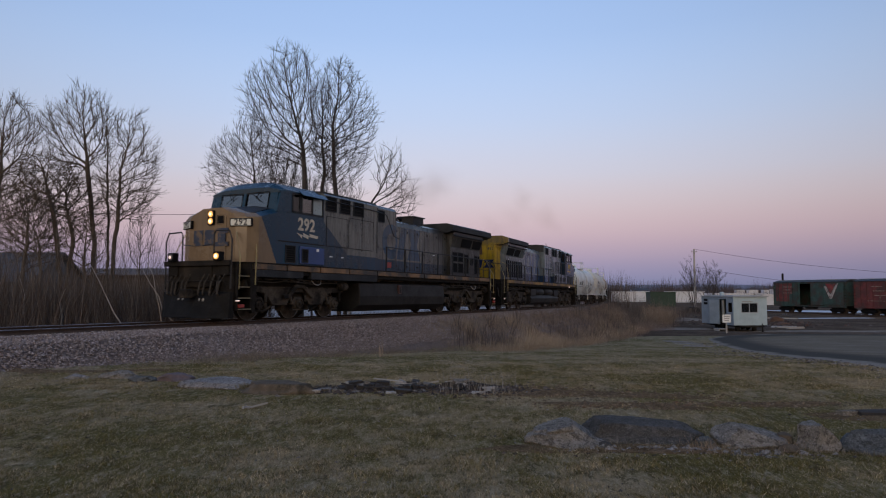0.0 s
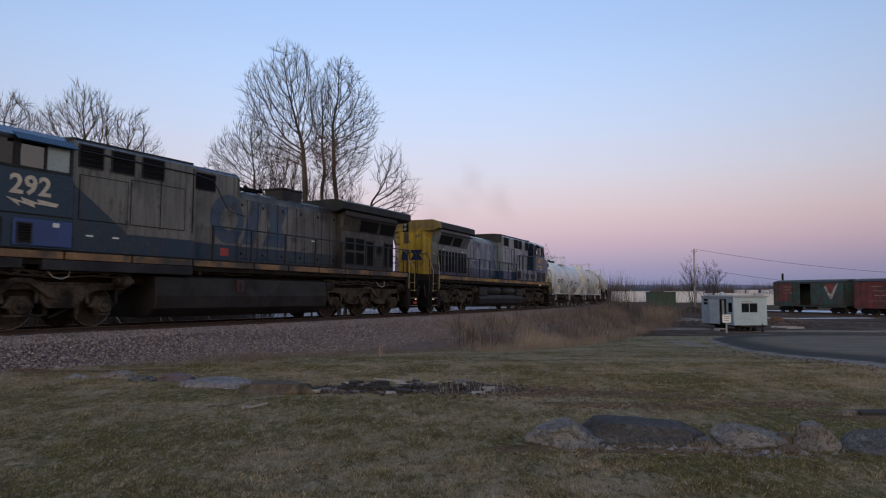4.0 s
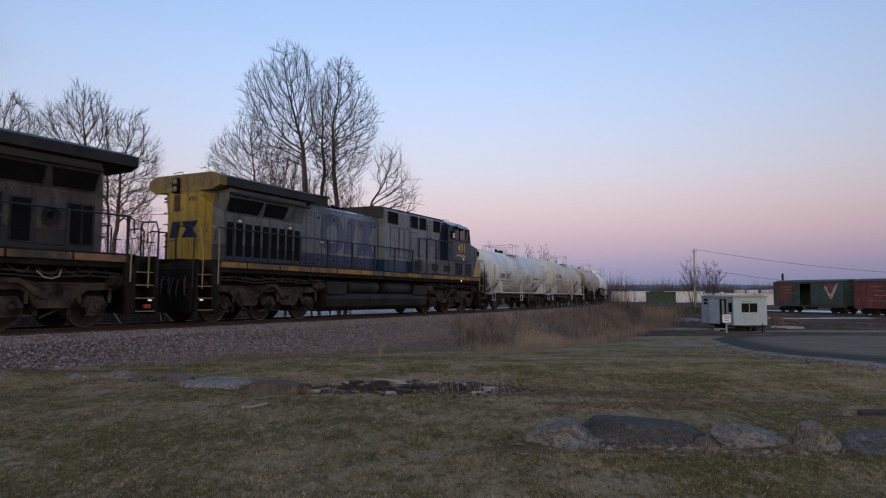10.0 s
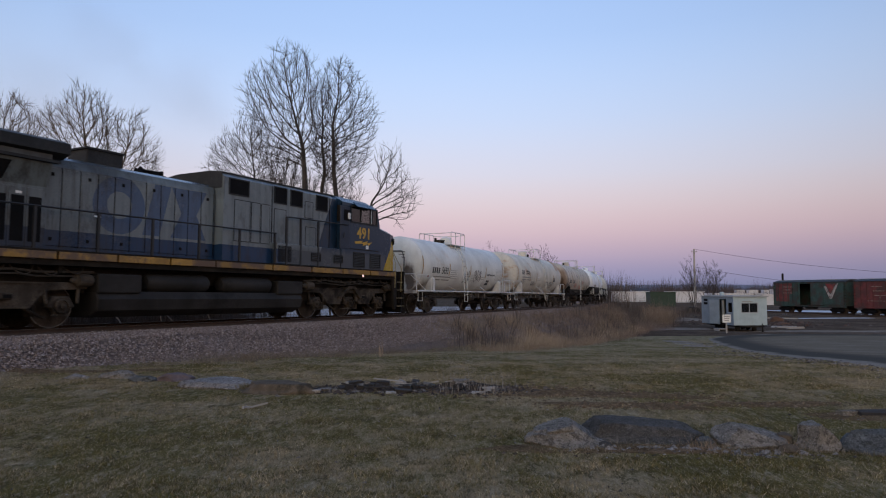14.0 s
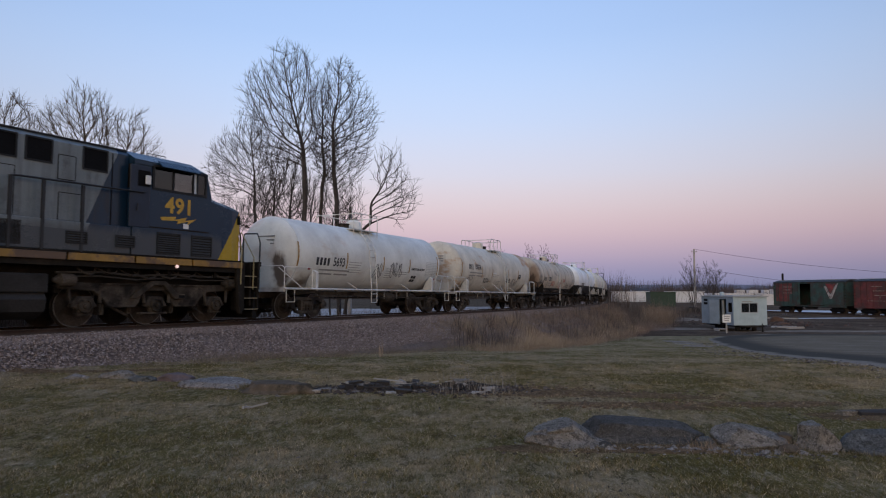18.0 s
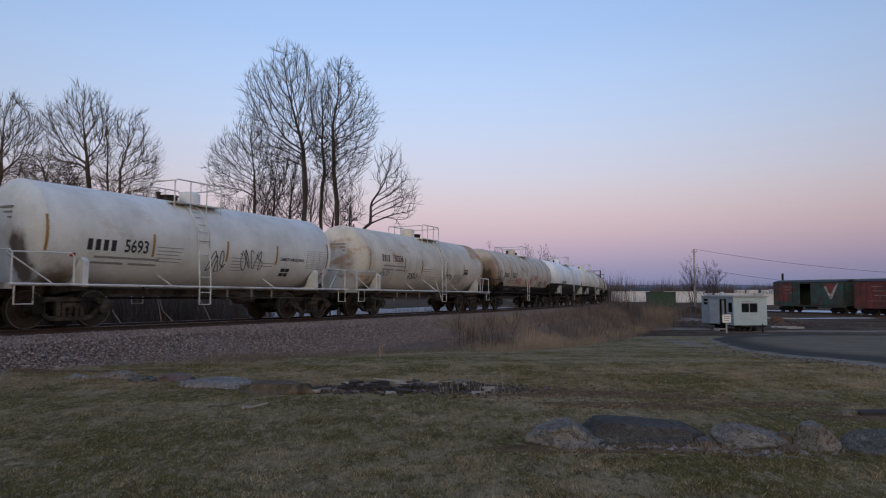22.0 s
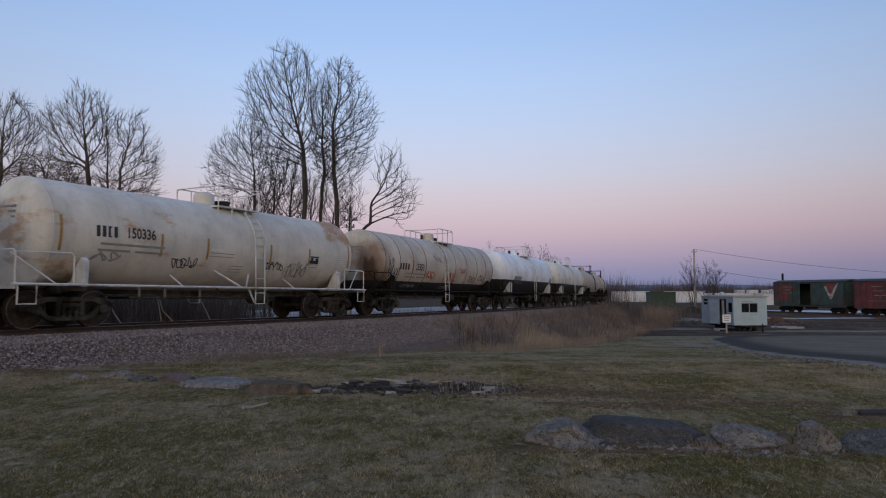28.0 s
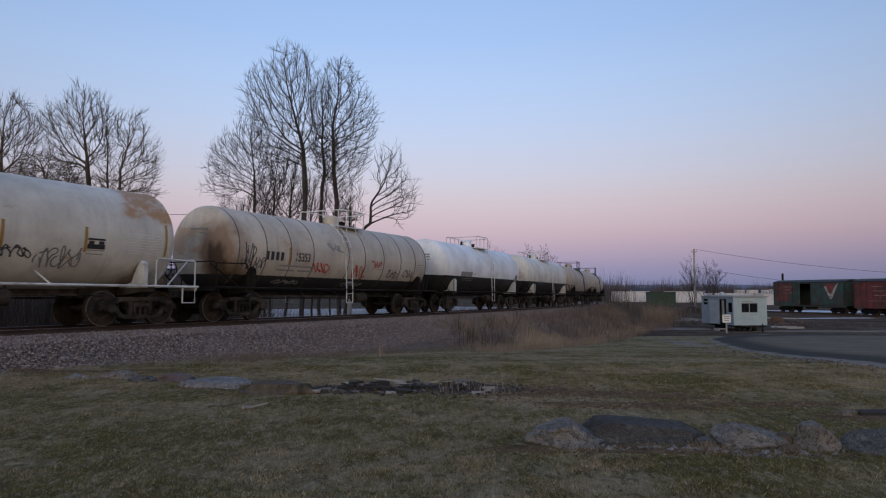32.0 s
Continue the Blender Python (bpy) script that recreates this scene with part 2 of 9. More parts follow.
DARK = mat("dark_grimy_steel", (0.017, 0.0145, 0.0125), 0.8, 0.0, 0.4, 2, dirt=(0.034, 0.027, 0.021), spec=0.12)
PLOW = mat("scuffed_black_plow", (0.0085, 0.0078, 0.0074), 0.75, 0.0, 0.45, 3, dirt=(0.026, 0.02, 0.016), dirt_at=(0.52, 0.7), spec=0.15)
BLACK = mat("black_opening", (0.006, 0.006, 0.007), 0.8, bump=0, spec=0.12)
UNDER = mat("dusty_brown_running_gear", (0.066, 0.054, 0.043), 0.85, 0.0, 0.5, 2.5, 30, 0.3, dirt=(0.016, 0.0135, 0.012), dirt_at=(0.46, 0.64), dirt_scale=1.6, spec=0.12)
WHEELM = mat("dusty_wheel_steel", (0.046, 0.037, 0.031), 0.75, 0.0, 0.45, 4, spec=0.15)
HOSE = mat("dusty_rubber_hose", (0.05, 0.043, 0.037), 0.7, 0, 0.3, 4, spec=0.2)
TREADM = mat("worn_wheel_rim", (0.16, 0.145, 0.135), 0.5, 0.4, 0.3, 6)
TANKGREY = mat("dull_grey_fuel_tank", (0.03, 0.028, 0.027), 0.6, 0, 0.35, 1, dirt=(0.014, 0.0125, 0.0115), spec=0.12)
ROOFM = mat("sooty_grey_roof", (0.022, 0.023, 0.025), 0.6, 0, 0.45, 1.2, dirt=(0.04, 0.04, 0.041), dirt_at=(0.55, 0.7), dirt_scale=1.8, spec=0.22)
RAILING = mat("dark_handrail_paint", (0.011, 0.011, 0.013), 0.6, 0, 0.2, 3)
STEPM = mat("worn_step_edge", (0.2, 0.165, 0.1), 0.6, 0, 0.25, 3)
YRAIL = mat("worn_yellow_handrail", (0.3, 0.25, 0.12), 0.5, 0, 0.2, 3)
WRAIL = mat("worn_white_handrail", (0.62, 0.62, 0.6), 0.5, 0, 0.18, 3, dirt=(0.3, 0.25, 0.2))
DUSTY_TAN = mat("dusty_tan_pipe_paint", (0.2, 0.175, 0.145), 0.7, 0, 0.25, 4)
# blue darkened to give the flat cab door the shade of a recess
CAB_DOOR = mat("recess_shaded_cab_door_blue", (0.004, 0.012, 0.032), 0.5, 0, 0.25, 3)
PLATE_BLUE = mat("brighter_blue_box_paint", (0.02, 0.05, 0.17), 0.45, 0, 0.2, 2)
LETTER = mat("cream_lettering", (0.5, 0.44, 0.35), 0.6, 0, 0.2, 8, bump=0)
LETTER_Y = mat("yellow_lettering", (0.5, 0.3, 0.03), 0.55, 0, 0.2, 8, bump=0)
LETTER_K = mat("black_lettering", (0.02, 0.02, 0.024), 0.6, 0, 0.2, 8, bump=0)
LETTER_GREY = mat("faded_grey_lettering", (0.27, 0.26, 0.25), 0.7, 0, 0.2, 8, bump=0)
SPRAY_K = mat("thin_black_spray_paint", (0.045, 0.04, 0.045), 0.6, 0, 0.3, 9, bump=0)
SPRAY_G = mat("faded_grey_spray_paint", (0.15, 0.15, 0.155), 0.6, 0, 0.3, 9, bump=0)
SPRAY_R = mat("red_spray_paint", (0.42, 0.06, 0.03), 0.6, 0, 0.3, 9, bump=0)
STRIPE = mat("ochre_reflective_stripe", (0.36, 0.2, 0.045), 0.45, 0, 0.2, 5, bump=0)
REDM = mat("red_marker_paint", (0.3, 0.032, 0.022), 0.5, 0, 0.2, 5)
WHITEM = mat("white_sign_paint", (0.7, 0.7, 0.69), 0.55, 0, 0.1, 5)
LAMP_WARM = glow_mat("lit_warm_headlight", (1.0, 0.5, 0.14), 0.75)
LAMP_CORE = glow_mat("bright_lamp_core", (1.0, 0.8, 0.45), 3.0)
LAMP_DIM = glow_mat("dim_lit_lamp", (1.0, 0.72, 0.66), 0.6)
BOARD = glow_mat("lit_number_board", (0.5, 0.49, 0.44), 0.11)
LENS = mat("unlit_lamp_lens", (0.12, 0.12, 0.12), 0.15, 0.3, 0.1, 8, bump=0)
GLASS = glass_mat("window_glass", (0.88, 0.9, 0.92), 0.02, 2.2)
# narrow pale strip at the edge of the sliding side window
PALE_PANE = mat("pale_window_strip", (0.5, 0.55, 0.58), 0.3, 0, 0.1, 3)
GLASS_FRONT = glass_mat("reflecting_windshield_glass", (0.3, 0.34, 0.36), 0.04, 2.6)
GLASS_DARK = glass_mat("tinted_window_glass", (0.16, 0.19, 0.2))


# ---- mesh helpers ----
def box(bm, x0, x1, y0, y1, z0, z1, bev=0.0):
    (x0, x1), (y0, y1), (z0, z1) = sorted((x0, x1)), sorted((y0, y1)), sorted((z0, z1))
    v = [bm.verts.new((x, y, z)) for x in (x0, x1) for y in (y0, y1) for z in (z0, z1)]
    fs = [bm.faces.new([v[i] for i in q]) for q in ((0, 1, 3, 2), (4, 6, 7, 5), (0, 4, 5, 1), (2, 3, 7, 6), (0, 2, 6, 4), (1, 5, 7, 3))]
    if bev:
        bmesh.ops.bevel(bm, geom=list({e for f in fs for e in f.edges}), offset=bev, segments=2, affect="EDGES", profile=0.5)
    return v


def prism(bm, pts, a0, a1, axis="y", bev=0.0):
    """A polygon in the plane across the axis, pushed along it. For y: points (x, z); for x: (y, z); for z: (x, y)."""
    put = {"y": lambda p, a: (p[0], a, p[1]), "x": lambda p, a: (a, p[0], p[1]), "z": lambda p, a: (p[0], p[1], a)}[axis]
    lo, hi = [bm.verts.new(put(p, a0)) for p in pts], [bm.verts.new(put(p, a1)) for p in pts]
    n = len(pts)
    fs = [bm.faces.new(lo), bm.faces.new(hi[::-1])] + [bm.faces.new((lo[i], hi[i], hi[(i + 1) % n], lo[(i + 1) % n])) for i in range(n)]
    bmesh.ops.recalc_face_normals(bm, faces=fs)
    if bev:
        bmesh.ops.bevel(bm, geom=list({e for f in fs[:2] for e in f.edges}), offset=bev, segments=1, affect="EDGES")


def loft(bm, rings, closed=True):
    vs = [[bm.verts.new(p) for p in r] for r in rings]
    n = len(rings[0])
    fs = []
    for a, b in zip(vs, vs[1:]):
        fs += [bm.faces.new((a[i], a[(i + 1) % n], b[(i + 1) % n], b[i])) for i in range(n)]
    if closed:
        fs += [bm.faces.new(vs[0][::-1]), bm.faces.new(vs[-1])]
    bmesh.ops.recalc_face_normals(bm, faces=fs)
    return vs


def tube(bm, pts, r, seg=6, r1=None):
    """A round bar along a line of points."""
    pts = [Vector(p) for p in pts]
    rings = []
    for i, p in enumerate(pts):
        d = (pts[min(i + 1, len(pts) - 1)] - pts[max(i - 1, 0)]).normalized()
        up = Vector((0, 0, 1)) if abs(d.z) < 0.9 else Vector((1, 0, 0))
        a = d.cross(up).normalized()
        b = d.cross(a)
        rad = r if r1 is None else r + (r1 - r) * i / (len(pts) - 1)
        rings.append([p + (a * math.cos(k * math.tau / seg) + b * math.sin(k * math.tau / seg)) * rad for k in range(seg)])
    loft(bm, rings)


def lathe(bm, prof, axis="x", seg=24, at=(0, 0, 0)):
    """Rings of (along, radius) round an axis."""
    rings = []
    for a, r in prof:
        ring = []
        for k in range(seg):
            c, s = math.cos(k * math.tau / seg) * r, math.sin(k * math.tau / seg) * r
            ring.append(Vector({"x": (a, c, s), "y": (c, a, s), "z": (c, s, a)}[axis]) + Vector(at))
        rings.append(ring)
    loft(bm, rings)


def finish(bm, name, smooth=False):
    me = bpy.data.meshes.new(name)
    bm.to_mesh(me)
    bm.free()
    if smooth:
        me.shade_smooth()
        me.set_sharp_from_angle(angle=radians(38))
    return me


def part(name, bm, material, parent, label="", smooth=False):
    """Links a bmesh (or a mesh) as one mesh object under a thing or part."""
    me = bm if isinstance(bm, bpy.types.Mesh) else finish(bm, name, smooth)
    if not me.materials:
        me.materials.append(material)
    ob = new(name, me)
    ob.parent = parent
    return tagged(ob, label)


def thing(name, label, category, m=None, group="", kind=""):
    ob = new(name)
    ob.empty_display_size = 0.3
    if m is not None:
        ob.matrix_basis = m
    return tagged(ob, label, category, group, kind)


def solid(name, bm, material, label, category="", group="", kind="", m=None, smooth=False):
    """A thing that is one mesh."""
    me = bm if isinstance(bm, bpy.types.Mesh) else finish(bm, name, smooth)
    if not me.materials:
        me.materials.append(material)
    ob = new(name, me)
    if m is not None:
        ob.matrix_basis = m
    return tagged(ob, label, category, group, kind)


def quick(make):
    bm = bmesh.new()
    make(bm)
    return bm


def letters(text, size, depth=0.004, space=1.0, bold=0.0):
    """Flat lettering as a mesh in its own x-y plane, centred."""
    cu = bpy.data.curves.new("letters", "FONT")
    cu.body, cu.size, cu.extrude, cu.align_x, cu.align_y, cu.space_character = text, size, depth, "CENTER", "CENTER", space
    cu.resolution_u, cu.offset = 3, bold
    ob = bpy.data.objects.new("letters", cu)
    me = bpy.data.meshes.new_from_object(ob)
    bpy.data.objects.remove(ob)
    bpy.data.curves.remove(cu)
    me.materials.clear()
    return me


def big_mesh(name, verts, faces, material, smooth=False):
    me = bpy.data.meshes.new(name)
    me.from_pydata(verts, [], faces)
    me.materials.append(material)
    if smooth:
        me.shade_smooth()
    return me


# ---- the railway's line ----
S_AXIS = np.linspace(-60, 200, 2601)
HEAD = 1.06151 + 0.0025314 * S_AXIS + 1.4045e-05 * S_AXIS ** 2 / 2
LINE_X = np.concatenate([[0], np.cumsum((np.cos(HEAD[1:]) + np.cos(HEAD[:-1])) / 2 * 0.1)])
LINE_Y = np.concatenate([[0], np.cumsum((np.sin(HEAD[1:]) + np.sin(HEAD[:-1])) / 2 * 0.1)])
LINE_X, LINE_Y = LINE_X - LINE_X[600] - 9.6504, LINE_Y - LINE_Y[600] + 17.3456
GRADE, RAIL_Z = -0.00923, 0.6862


def line_at(s):
    """Rail-top centre of the track and its heading at s metres along it; past the ends it runs on straight."""
    e = 0.0
    if s < -60:
        s, e = -60.0, s + 60
    elif s > 200:
        s, e = 200.0, s - 200
    h = float(np.interp(s, S_AXIS, HEAD))
    x, y = float(np.interp(s, S_AXIS, LINE_X)), float(np.interp(s, S_AXIS, LINE_Y))
    return x + e * math.cos(h), y + e * math.sin(h), RAIL_Z + GRADE * (s + e), h


def on_line(s, d, dz=0.0):
    """The point d metres off the track's centre (minus: the camera's side)."""
    x, y, z, h = line_at(s)
    return Vector((x - math.sin(h) * d, y + math.cos(h) * d, z + dz))


def front_at(t):
    return -33.86 - 2.20816 * (t - 16) + 0.0047725 * (t - 16) ** 2


GROUND_Y = (-4000, 0, 12, 15, 18, 22, 29, 42, 50, 60, 80, 110, 5000)
GROUND_Z = (0.0, 0.0, 0.0, -0.08, -0.22, -0.5, -0.92, -1.5, -1.78, -1.88, -1.75, -1.6, -1.4)
TRACK_XY = np.stack([LINE_X[::5], LINE_Y[::5]], 1)


def near_track(x, y):
    """Distance from the track's centre line and the place along it."""
    d2 = (TRACK_XY[:, 0] - x) ** 2 + (TRACK_XY[:, 1] - y) ** 2
    i = int(np.argmin(d2))
    return math.sqrt(d2[i]), float(S_AXIS[i * 5])


def lawn_z(x, y):
    return float(np.interp(y, GROUND_Y, GROUND_Z)) + 0.035 * noise.noise((x * 0.35, y * 0.35, 0)) + 0.012 * noise.noise((x * 1.7, y * 1.7, 3))


def ground_z(x, y):
    """Lawn, field and the railway's earth bank."""
    z = lawn_z(x, y)
    d, s = near_track(x, y)
    if d < 14:
        crown = RAIL_Z + GRADE * s - 0.52 + 0.24 * min(1, max(0, (s - 9) / 7))
        bank = crown - max(0, d - 2.3) * 0.62 + 0.08 * noise.noise((x * 0.9, y * 0.9, 7)) * min(1, max(0, d - 2))
        if d < 2.3:
            bank = crown
        k = max(z, bank)
        # soft foot
        z = k + 0.10 * math.exp(-((z - bank) / 0.18) ** 2)
    return z


# ---- surroundings: materials ----
def ground_mat(name, c1, c2, c3, scale):
    m, bsdf, co = start_mat(name)
    a, b, c = tex_noise(co, scale, 6, 0.65), tex_noise(co, scale * 6, 5, 0.7), tex_noise(co, 45, 4, 0.7)
    d = tex_noise(co, scale * 2.3, 6, 0.7)
    col = col_mix((a * 0.6 + d * 0.4).ramp(0.42, 0.57), c1, c2)
    col = col_mix(b.ramp(0.48, 0.66) * 0.7, col, c3)
    f = tex_noise(co, 20, 6, 0.8)
    col = col_mix(f.ramp(0.5, 0.6) * 0.7, col, c3)
    col = col_mix(tex_noise(co, 27, 6, 0.8).ramp(0.5, 0.6) * 0.75, col, shade(c1, 0.45))
    col = col_mix(c.ramp(0.45, 0.65) * 0.4, col, shade(c1, 0.6))
    V.nt.links.new(col, bsdf.inputs["Base Color"])
    bsdf.inputs["Roughness"].default_value = 0.95
    bsdf.inputs["Specular IOR Level"].default_value = 0.0
    set_bump(bsdf, c + b + f, 0.7, 0.04)
    return m


GREEN, THATCH, PALE_STRAW = (0.116, 0.099, 0.036), (0.275, 0.218, 0.138), (0.43, 0.35, 0.245)


def lawn_tone(co):
    """Where the lawn is green and where it is dead: broad drifts, clumps, tufts."""
    drift, clump, tuft = tex_noise(co, 0.3, 4, 0.6, (0.6, 1.0, 1.0)), tex_noise(co, 1.0, 5, 0.65, (1.0, 0.55, 1.0)), tex_noise(co, 5.5, 4, 0.65, (1.0, 0.6, 1.0))
    sp = V.nt.nodes.new("ShaderNodeSeparateXYZ")
    V.nt.links.new(co.outputs["Object"], sp.inputs[0])
    x, y = V(sp.outputs[0]), V(sp.outputs[1])
    # greener grass at both near corners also stands in for the lens darkening there
    lush_falloff = (x.ramp(1.5, 5.5) * 0.075 + x.ramp(-2.0, -5.0) * 0.03) * y.ramp(13.0, 6.0)
    return drift * 0.38 + clump * 0.44 + tuft * 0.18 - lush_falloff


def lawn_mat():
    m, bsdf, co = start_mat("mixed_green_dead_lawn")
    fine, grain = tex_noise(co, 24, 6, 0.8, (1.0, 0.3, 1.0)), tex_noise(co, 60, 4, 0.75, (1.0, 0.25, 1.0))
    col = col_mix(lawn_tone(co).ramp(0.43, 0.57), GREEN, THATCH)
    col = col_mix(tex_noise(co, 9, 5, 0.75, (1.0, 0.35, 1.0)).ramp(0.5, 0.62) * 0.6, col, PALE_STRAW)
    col = col_mix(tex_noise(co, 4.2, 6, 0.72, (1.0, 0.5, 1.0)).ramp(0.52, 0.62) * 0.75, col, (0.06, 0.052, 0.025))
    col = col_mix(fine.ramp(0.5, 0.62) * 0.6, col, shade(GREEN, 0.45))
    col = col_mix(grain.ramp(0.5, 0.64) * 0.55, col, PALE_STRAW)
    V.nt.links.new(col, bsdf.inputs["Base Color"])
    bsdf.inputs["Roughness"].default_value, bsdf.inputs["Specular IOR Level"].default_value = 0.95, 0.0
    set_bump(bsdf, fine + grain * 0.5 + tex_noise(co, 6, 5, 0.7), 0.8, 0.05)
    return m


def blade_mat():
    """Grass blades: green or dead by where they stand, each with its own tone."""
    m, bsdf, co = start_mat("green_and_straw_lawn_blades")
    ge = V.nt.nodes.new("ShaderNodeNewGeometry")
    own = V(ge.outputs["Random Per Island"])
    col = col_mix((lawn_tone(co) + (own - 0.5) * 0.16).ramp(0.43, 0.57), shade(GREEN, 0.95), shade(THATCH, 1.05))
    col = col_mix((own > 0.9) * 0.6, col, PALE_STRAW)
    g = V.nt.nodes.new("ShaderNodeHueSaturation")
    V.nt.links.new((V.op("FRACT", own * 13.0) * 0.7 + 0.62 + (tex_noise(co, 8, 4, 0.65) - 0.5) * 2.2 + (tex_noise(co, 2.2, 4, 0.6) - 0.5) * 1.2).s, g.inputs["Value"])
    V.nt.links.new(col, g.inputs["Color"])
    V.nt.links.new(g.outputs[0], bsdf.inputs["Base Color"])
    bsdf.inputs["Roughness"].default_value, bsdf.inputs["Specular IOR Level"].default_value = 0.8, 0.1
    return m


LAWN, LAWN_BLADES = lawn_mat(), blade_mat()
BANK = ground_mat("brown_weedy_bank_earth", (0.165, 0.12, 0.085), (0.25, 0.183, 0.132), (0.33, 0.245, 0.18), 0.5)
YARD = ground_mat("dark_muddy_yard_earth", (0.1, 0.073, 0.054), (0.17, 0.126, 0.094), (0.062, 0.047, 0.037), 0.16)
FIELD = ground_mat("brown_winter_field", (0.1, 0.08, 0.06), (0.14, 0.11, 0.085), (0.08, 0.065, 0.05), 0.02)
FRESH_SNOW = mat("wet_white_snow", (0.52, 0.52, 0.53), 0.85, 0, 0.15, 0.3, 12, 0.3, 0.05, dirt=(0.26, 0.22, 0.2), dirt_at=(0.56, 0.66), dirt_scale=0.2)
SNOW = mat("old_grey_snow", (0.3, 0.295, 0.3), 0.9, 0, 0.2, 0.3, 12, 0.3, 0.05, dirt=(0.2, 0.16, 0.14), dirt_at=(0.5, 0.64), dirt_scale=0.15)
PALE_GRAVEL = ground_mat("dull_pale_gravel", (0.27, 0.235, 0.2), (0.34, 0.3, 0.265), (0.12, 0.1, 0.075), 0.9)
DRY_DIRT = ground_mat("dry_grey_brown_dirt", (0.23, 0.19, 0.158), (0.29, 0.245, 0.205), (0.16, 0.13, 0.108), 0.5)
BALLAST = ground_mat("grey_crushed_stone_bed", (0.19, 0.15, 0.133), (0.24, 0.192, 0.17), (0.12, 0.095, 0.086), 0.6)
STONES = island_mat("crushed_stone_pieces", [(0.16, 0.126, 0.115), (0.31, 0.252, 0.227), (0.22, 0.173, 0.157), (0.44, 0.378, 0.352), (0.2, 0.157, 0.15), (0.115, 0.09, 0.082)])
BLADES = island_mat("green_and_straw_grass", [(0.056, 0.052, 0.021), (0.145, 0.119, 0.064), (0.24, 0.192, 0.125), (0.43, 0.35, 0.25), (0.12, 0.106, 0.048), (0.29, 0.236, 0.155), (0.066, 0.063, 0.025)], 0.8)
RUSSET = island_mat("reddish_brown_dead_weeds", [(0.18, 0.126, 0.097), (0.27, 0.195, 0.148), (0.14, 0.1, 0.08), (0.36, 0.275, 0.21), (0.22, 0.148, 0.116)], 0.9)
STRAW = island_mat("dead_brown_weed_stems", [(0.17, 0.125, 0.09), (0.34, 0.255, 0.18), (0.25, 0.18, 0.128), (0.47, 0.365, 0.265), (0.18, 0.122, 0.094), (0.38, 0.29, 0.205)], 0.85)
TUSSOCK = island_mat("pale_tan_dead_grass", [(0.3, 0.225, 0.155), (0.44, 0.34, 0.24), (0.36, 0.27, 0.19), (0.5, 0.4, 0.29)], 0.85)
DRIFT = island_mat("grey_brown_dead_grass", [(0.12, 0.096, 0.076), (0.22, 0.178, 0.14), (0.16, 0.125, 0.1), (0.28, 0.23, 0.185)], 0.85)
TWIGS = island_mat("grey_brown_thicket_stems", [(0.06, 0.046, 0.04), (0.11, 0.085, 0.072), (0.08, 0.06, 0.052), (0.19, 0.16, 0.14), (0.07, 0.054, 0.046), (0.27, 0.23, 0.2), (0.12, 0.09, 0.075)], 0.85)
BIRCH = mat("pale_sapling_bark", (0.26, 0.23, 0.21), 0.8, 0, 0.25, 3)
BARK = mat("dark_grey_bark", (0.045, 0.037, 0.034), 0.9, 0, 0.3, 4, 30, 0.5, 0.02)
BARK_WARM = mat("warm_brown_bark", (0.085, 0.064, 0.047), 0.9, 0, 0.3, 4, 30, 0.5, 0.02)
TIE = mat("weathered_dark_tie_wood", (0.05, 0.042, 0.036), 0.9, 0, 0.3, 3, 25, 0.4, rand=0.5)
RAILM = mat("rusty_brown_rail", (0.055, 0.036, 0.028), 0.7, 0.2, 0.25, 3)
RAILTOP = mat("bright_worn_rail_head", (0.5, 0.49, 0.48), 0.3, 0.9, 0.1, 3, bump=0)


# ---- ground: one sheet to the horizon ----
def axis_steps(a, b, fine, coarse_lo, coarse_hi):
    mid = list(np.arange(a, b, fine))
    lo, hi = [], []
    step, v = fine * 2, a
    while v > coarse_lo:
        v -= step
        lo.append(max(v, coarse_lo))
        step *= 1.25
    step, v = fine * 2, mid[-1]
    while v < coarse_hi:
        v += step
        hi.append(min(v, coarse_hi))
        step *= 1.13
    return lo[::-1] + mid + hi


def road_left(y):
    return float(np.interp(y, (-40, 5, 14.3, 19.2, 28.3, 38, 45.2, 50, 52.5), (6.5, 8.6, 9.5, 10.0, 12.3, 15.2, 17.7, 20.8, 25.0)))


def ground_sheet():
    xs, ys = axis_steps(-36, 44, 0.5, -4500, 4500), axis_steps(-3, 66, 0.5, -3500, 4800)
    verts = [(x, y, ground_z(x, y)) for y in ys for x in xs]
    nx = len(xs)
    faces, slot = [], []
    for j in range(len(ys) - 1):
        for i in range(nx - 1):
            faces.append((j * nx + i, j * nx + i + 1, (j + 1) * nx + i + 1, (j + 1) * nx + i))
            x, y = (xs[i] + xs[i + 1]) / 2, (ys[j] + ys[j + 1]) / 2
            d, s = near_track(x, y)
            k = 0
            if d < 14 and ground_z(x, y) > lawn_z(x, y) + 0.12:
                k = 1
            elif y > 170 or x < -60 or (y > 75 and x < 20):
                k = 3
            elif y > 50 - max(0, (14 - x)) * 0.25 + 1.2 * noise.noise((x * 0.3, y * 0.3, 1)) or (d < 30 and x < LINE_X[0] * 0 + np.interp(y, TRACK_XY[:, 1], TRACK_XY[:, 0])):
                k = 2
            slot.append(k)
    me = bpy.data.meshes.new("ground")
    me.from_pydata(verts, [], faces)
    for m in (LAWN, BANK, YARD, FIELD):
        me.materials.append(m)
    me.polygons.foreach_set("material_index", slot)
    me.shade_smooth()
    tagged(new("ground", me), "rough mown lawn of green and dead grass running into muddy fields", "ground", kind="structure")


ground_sheet()


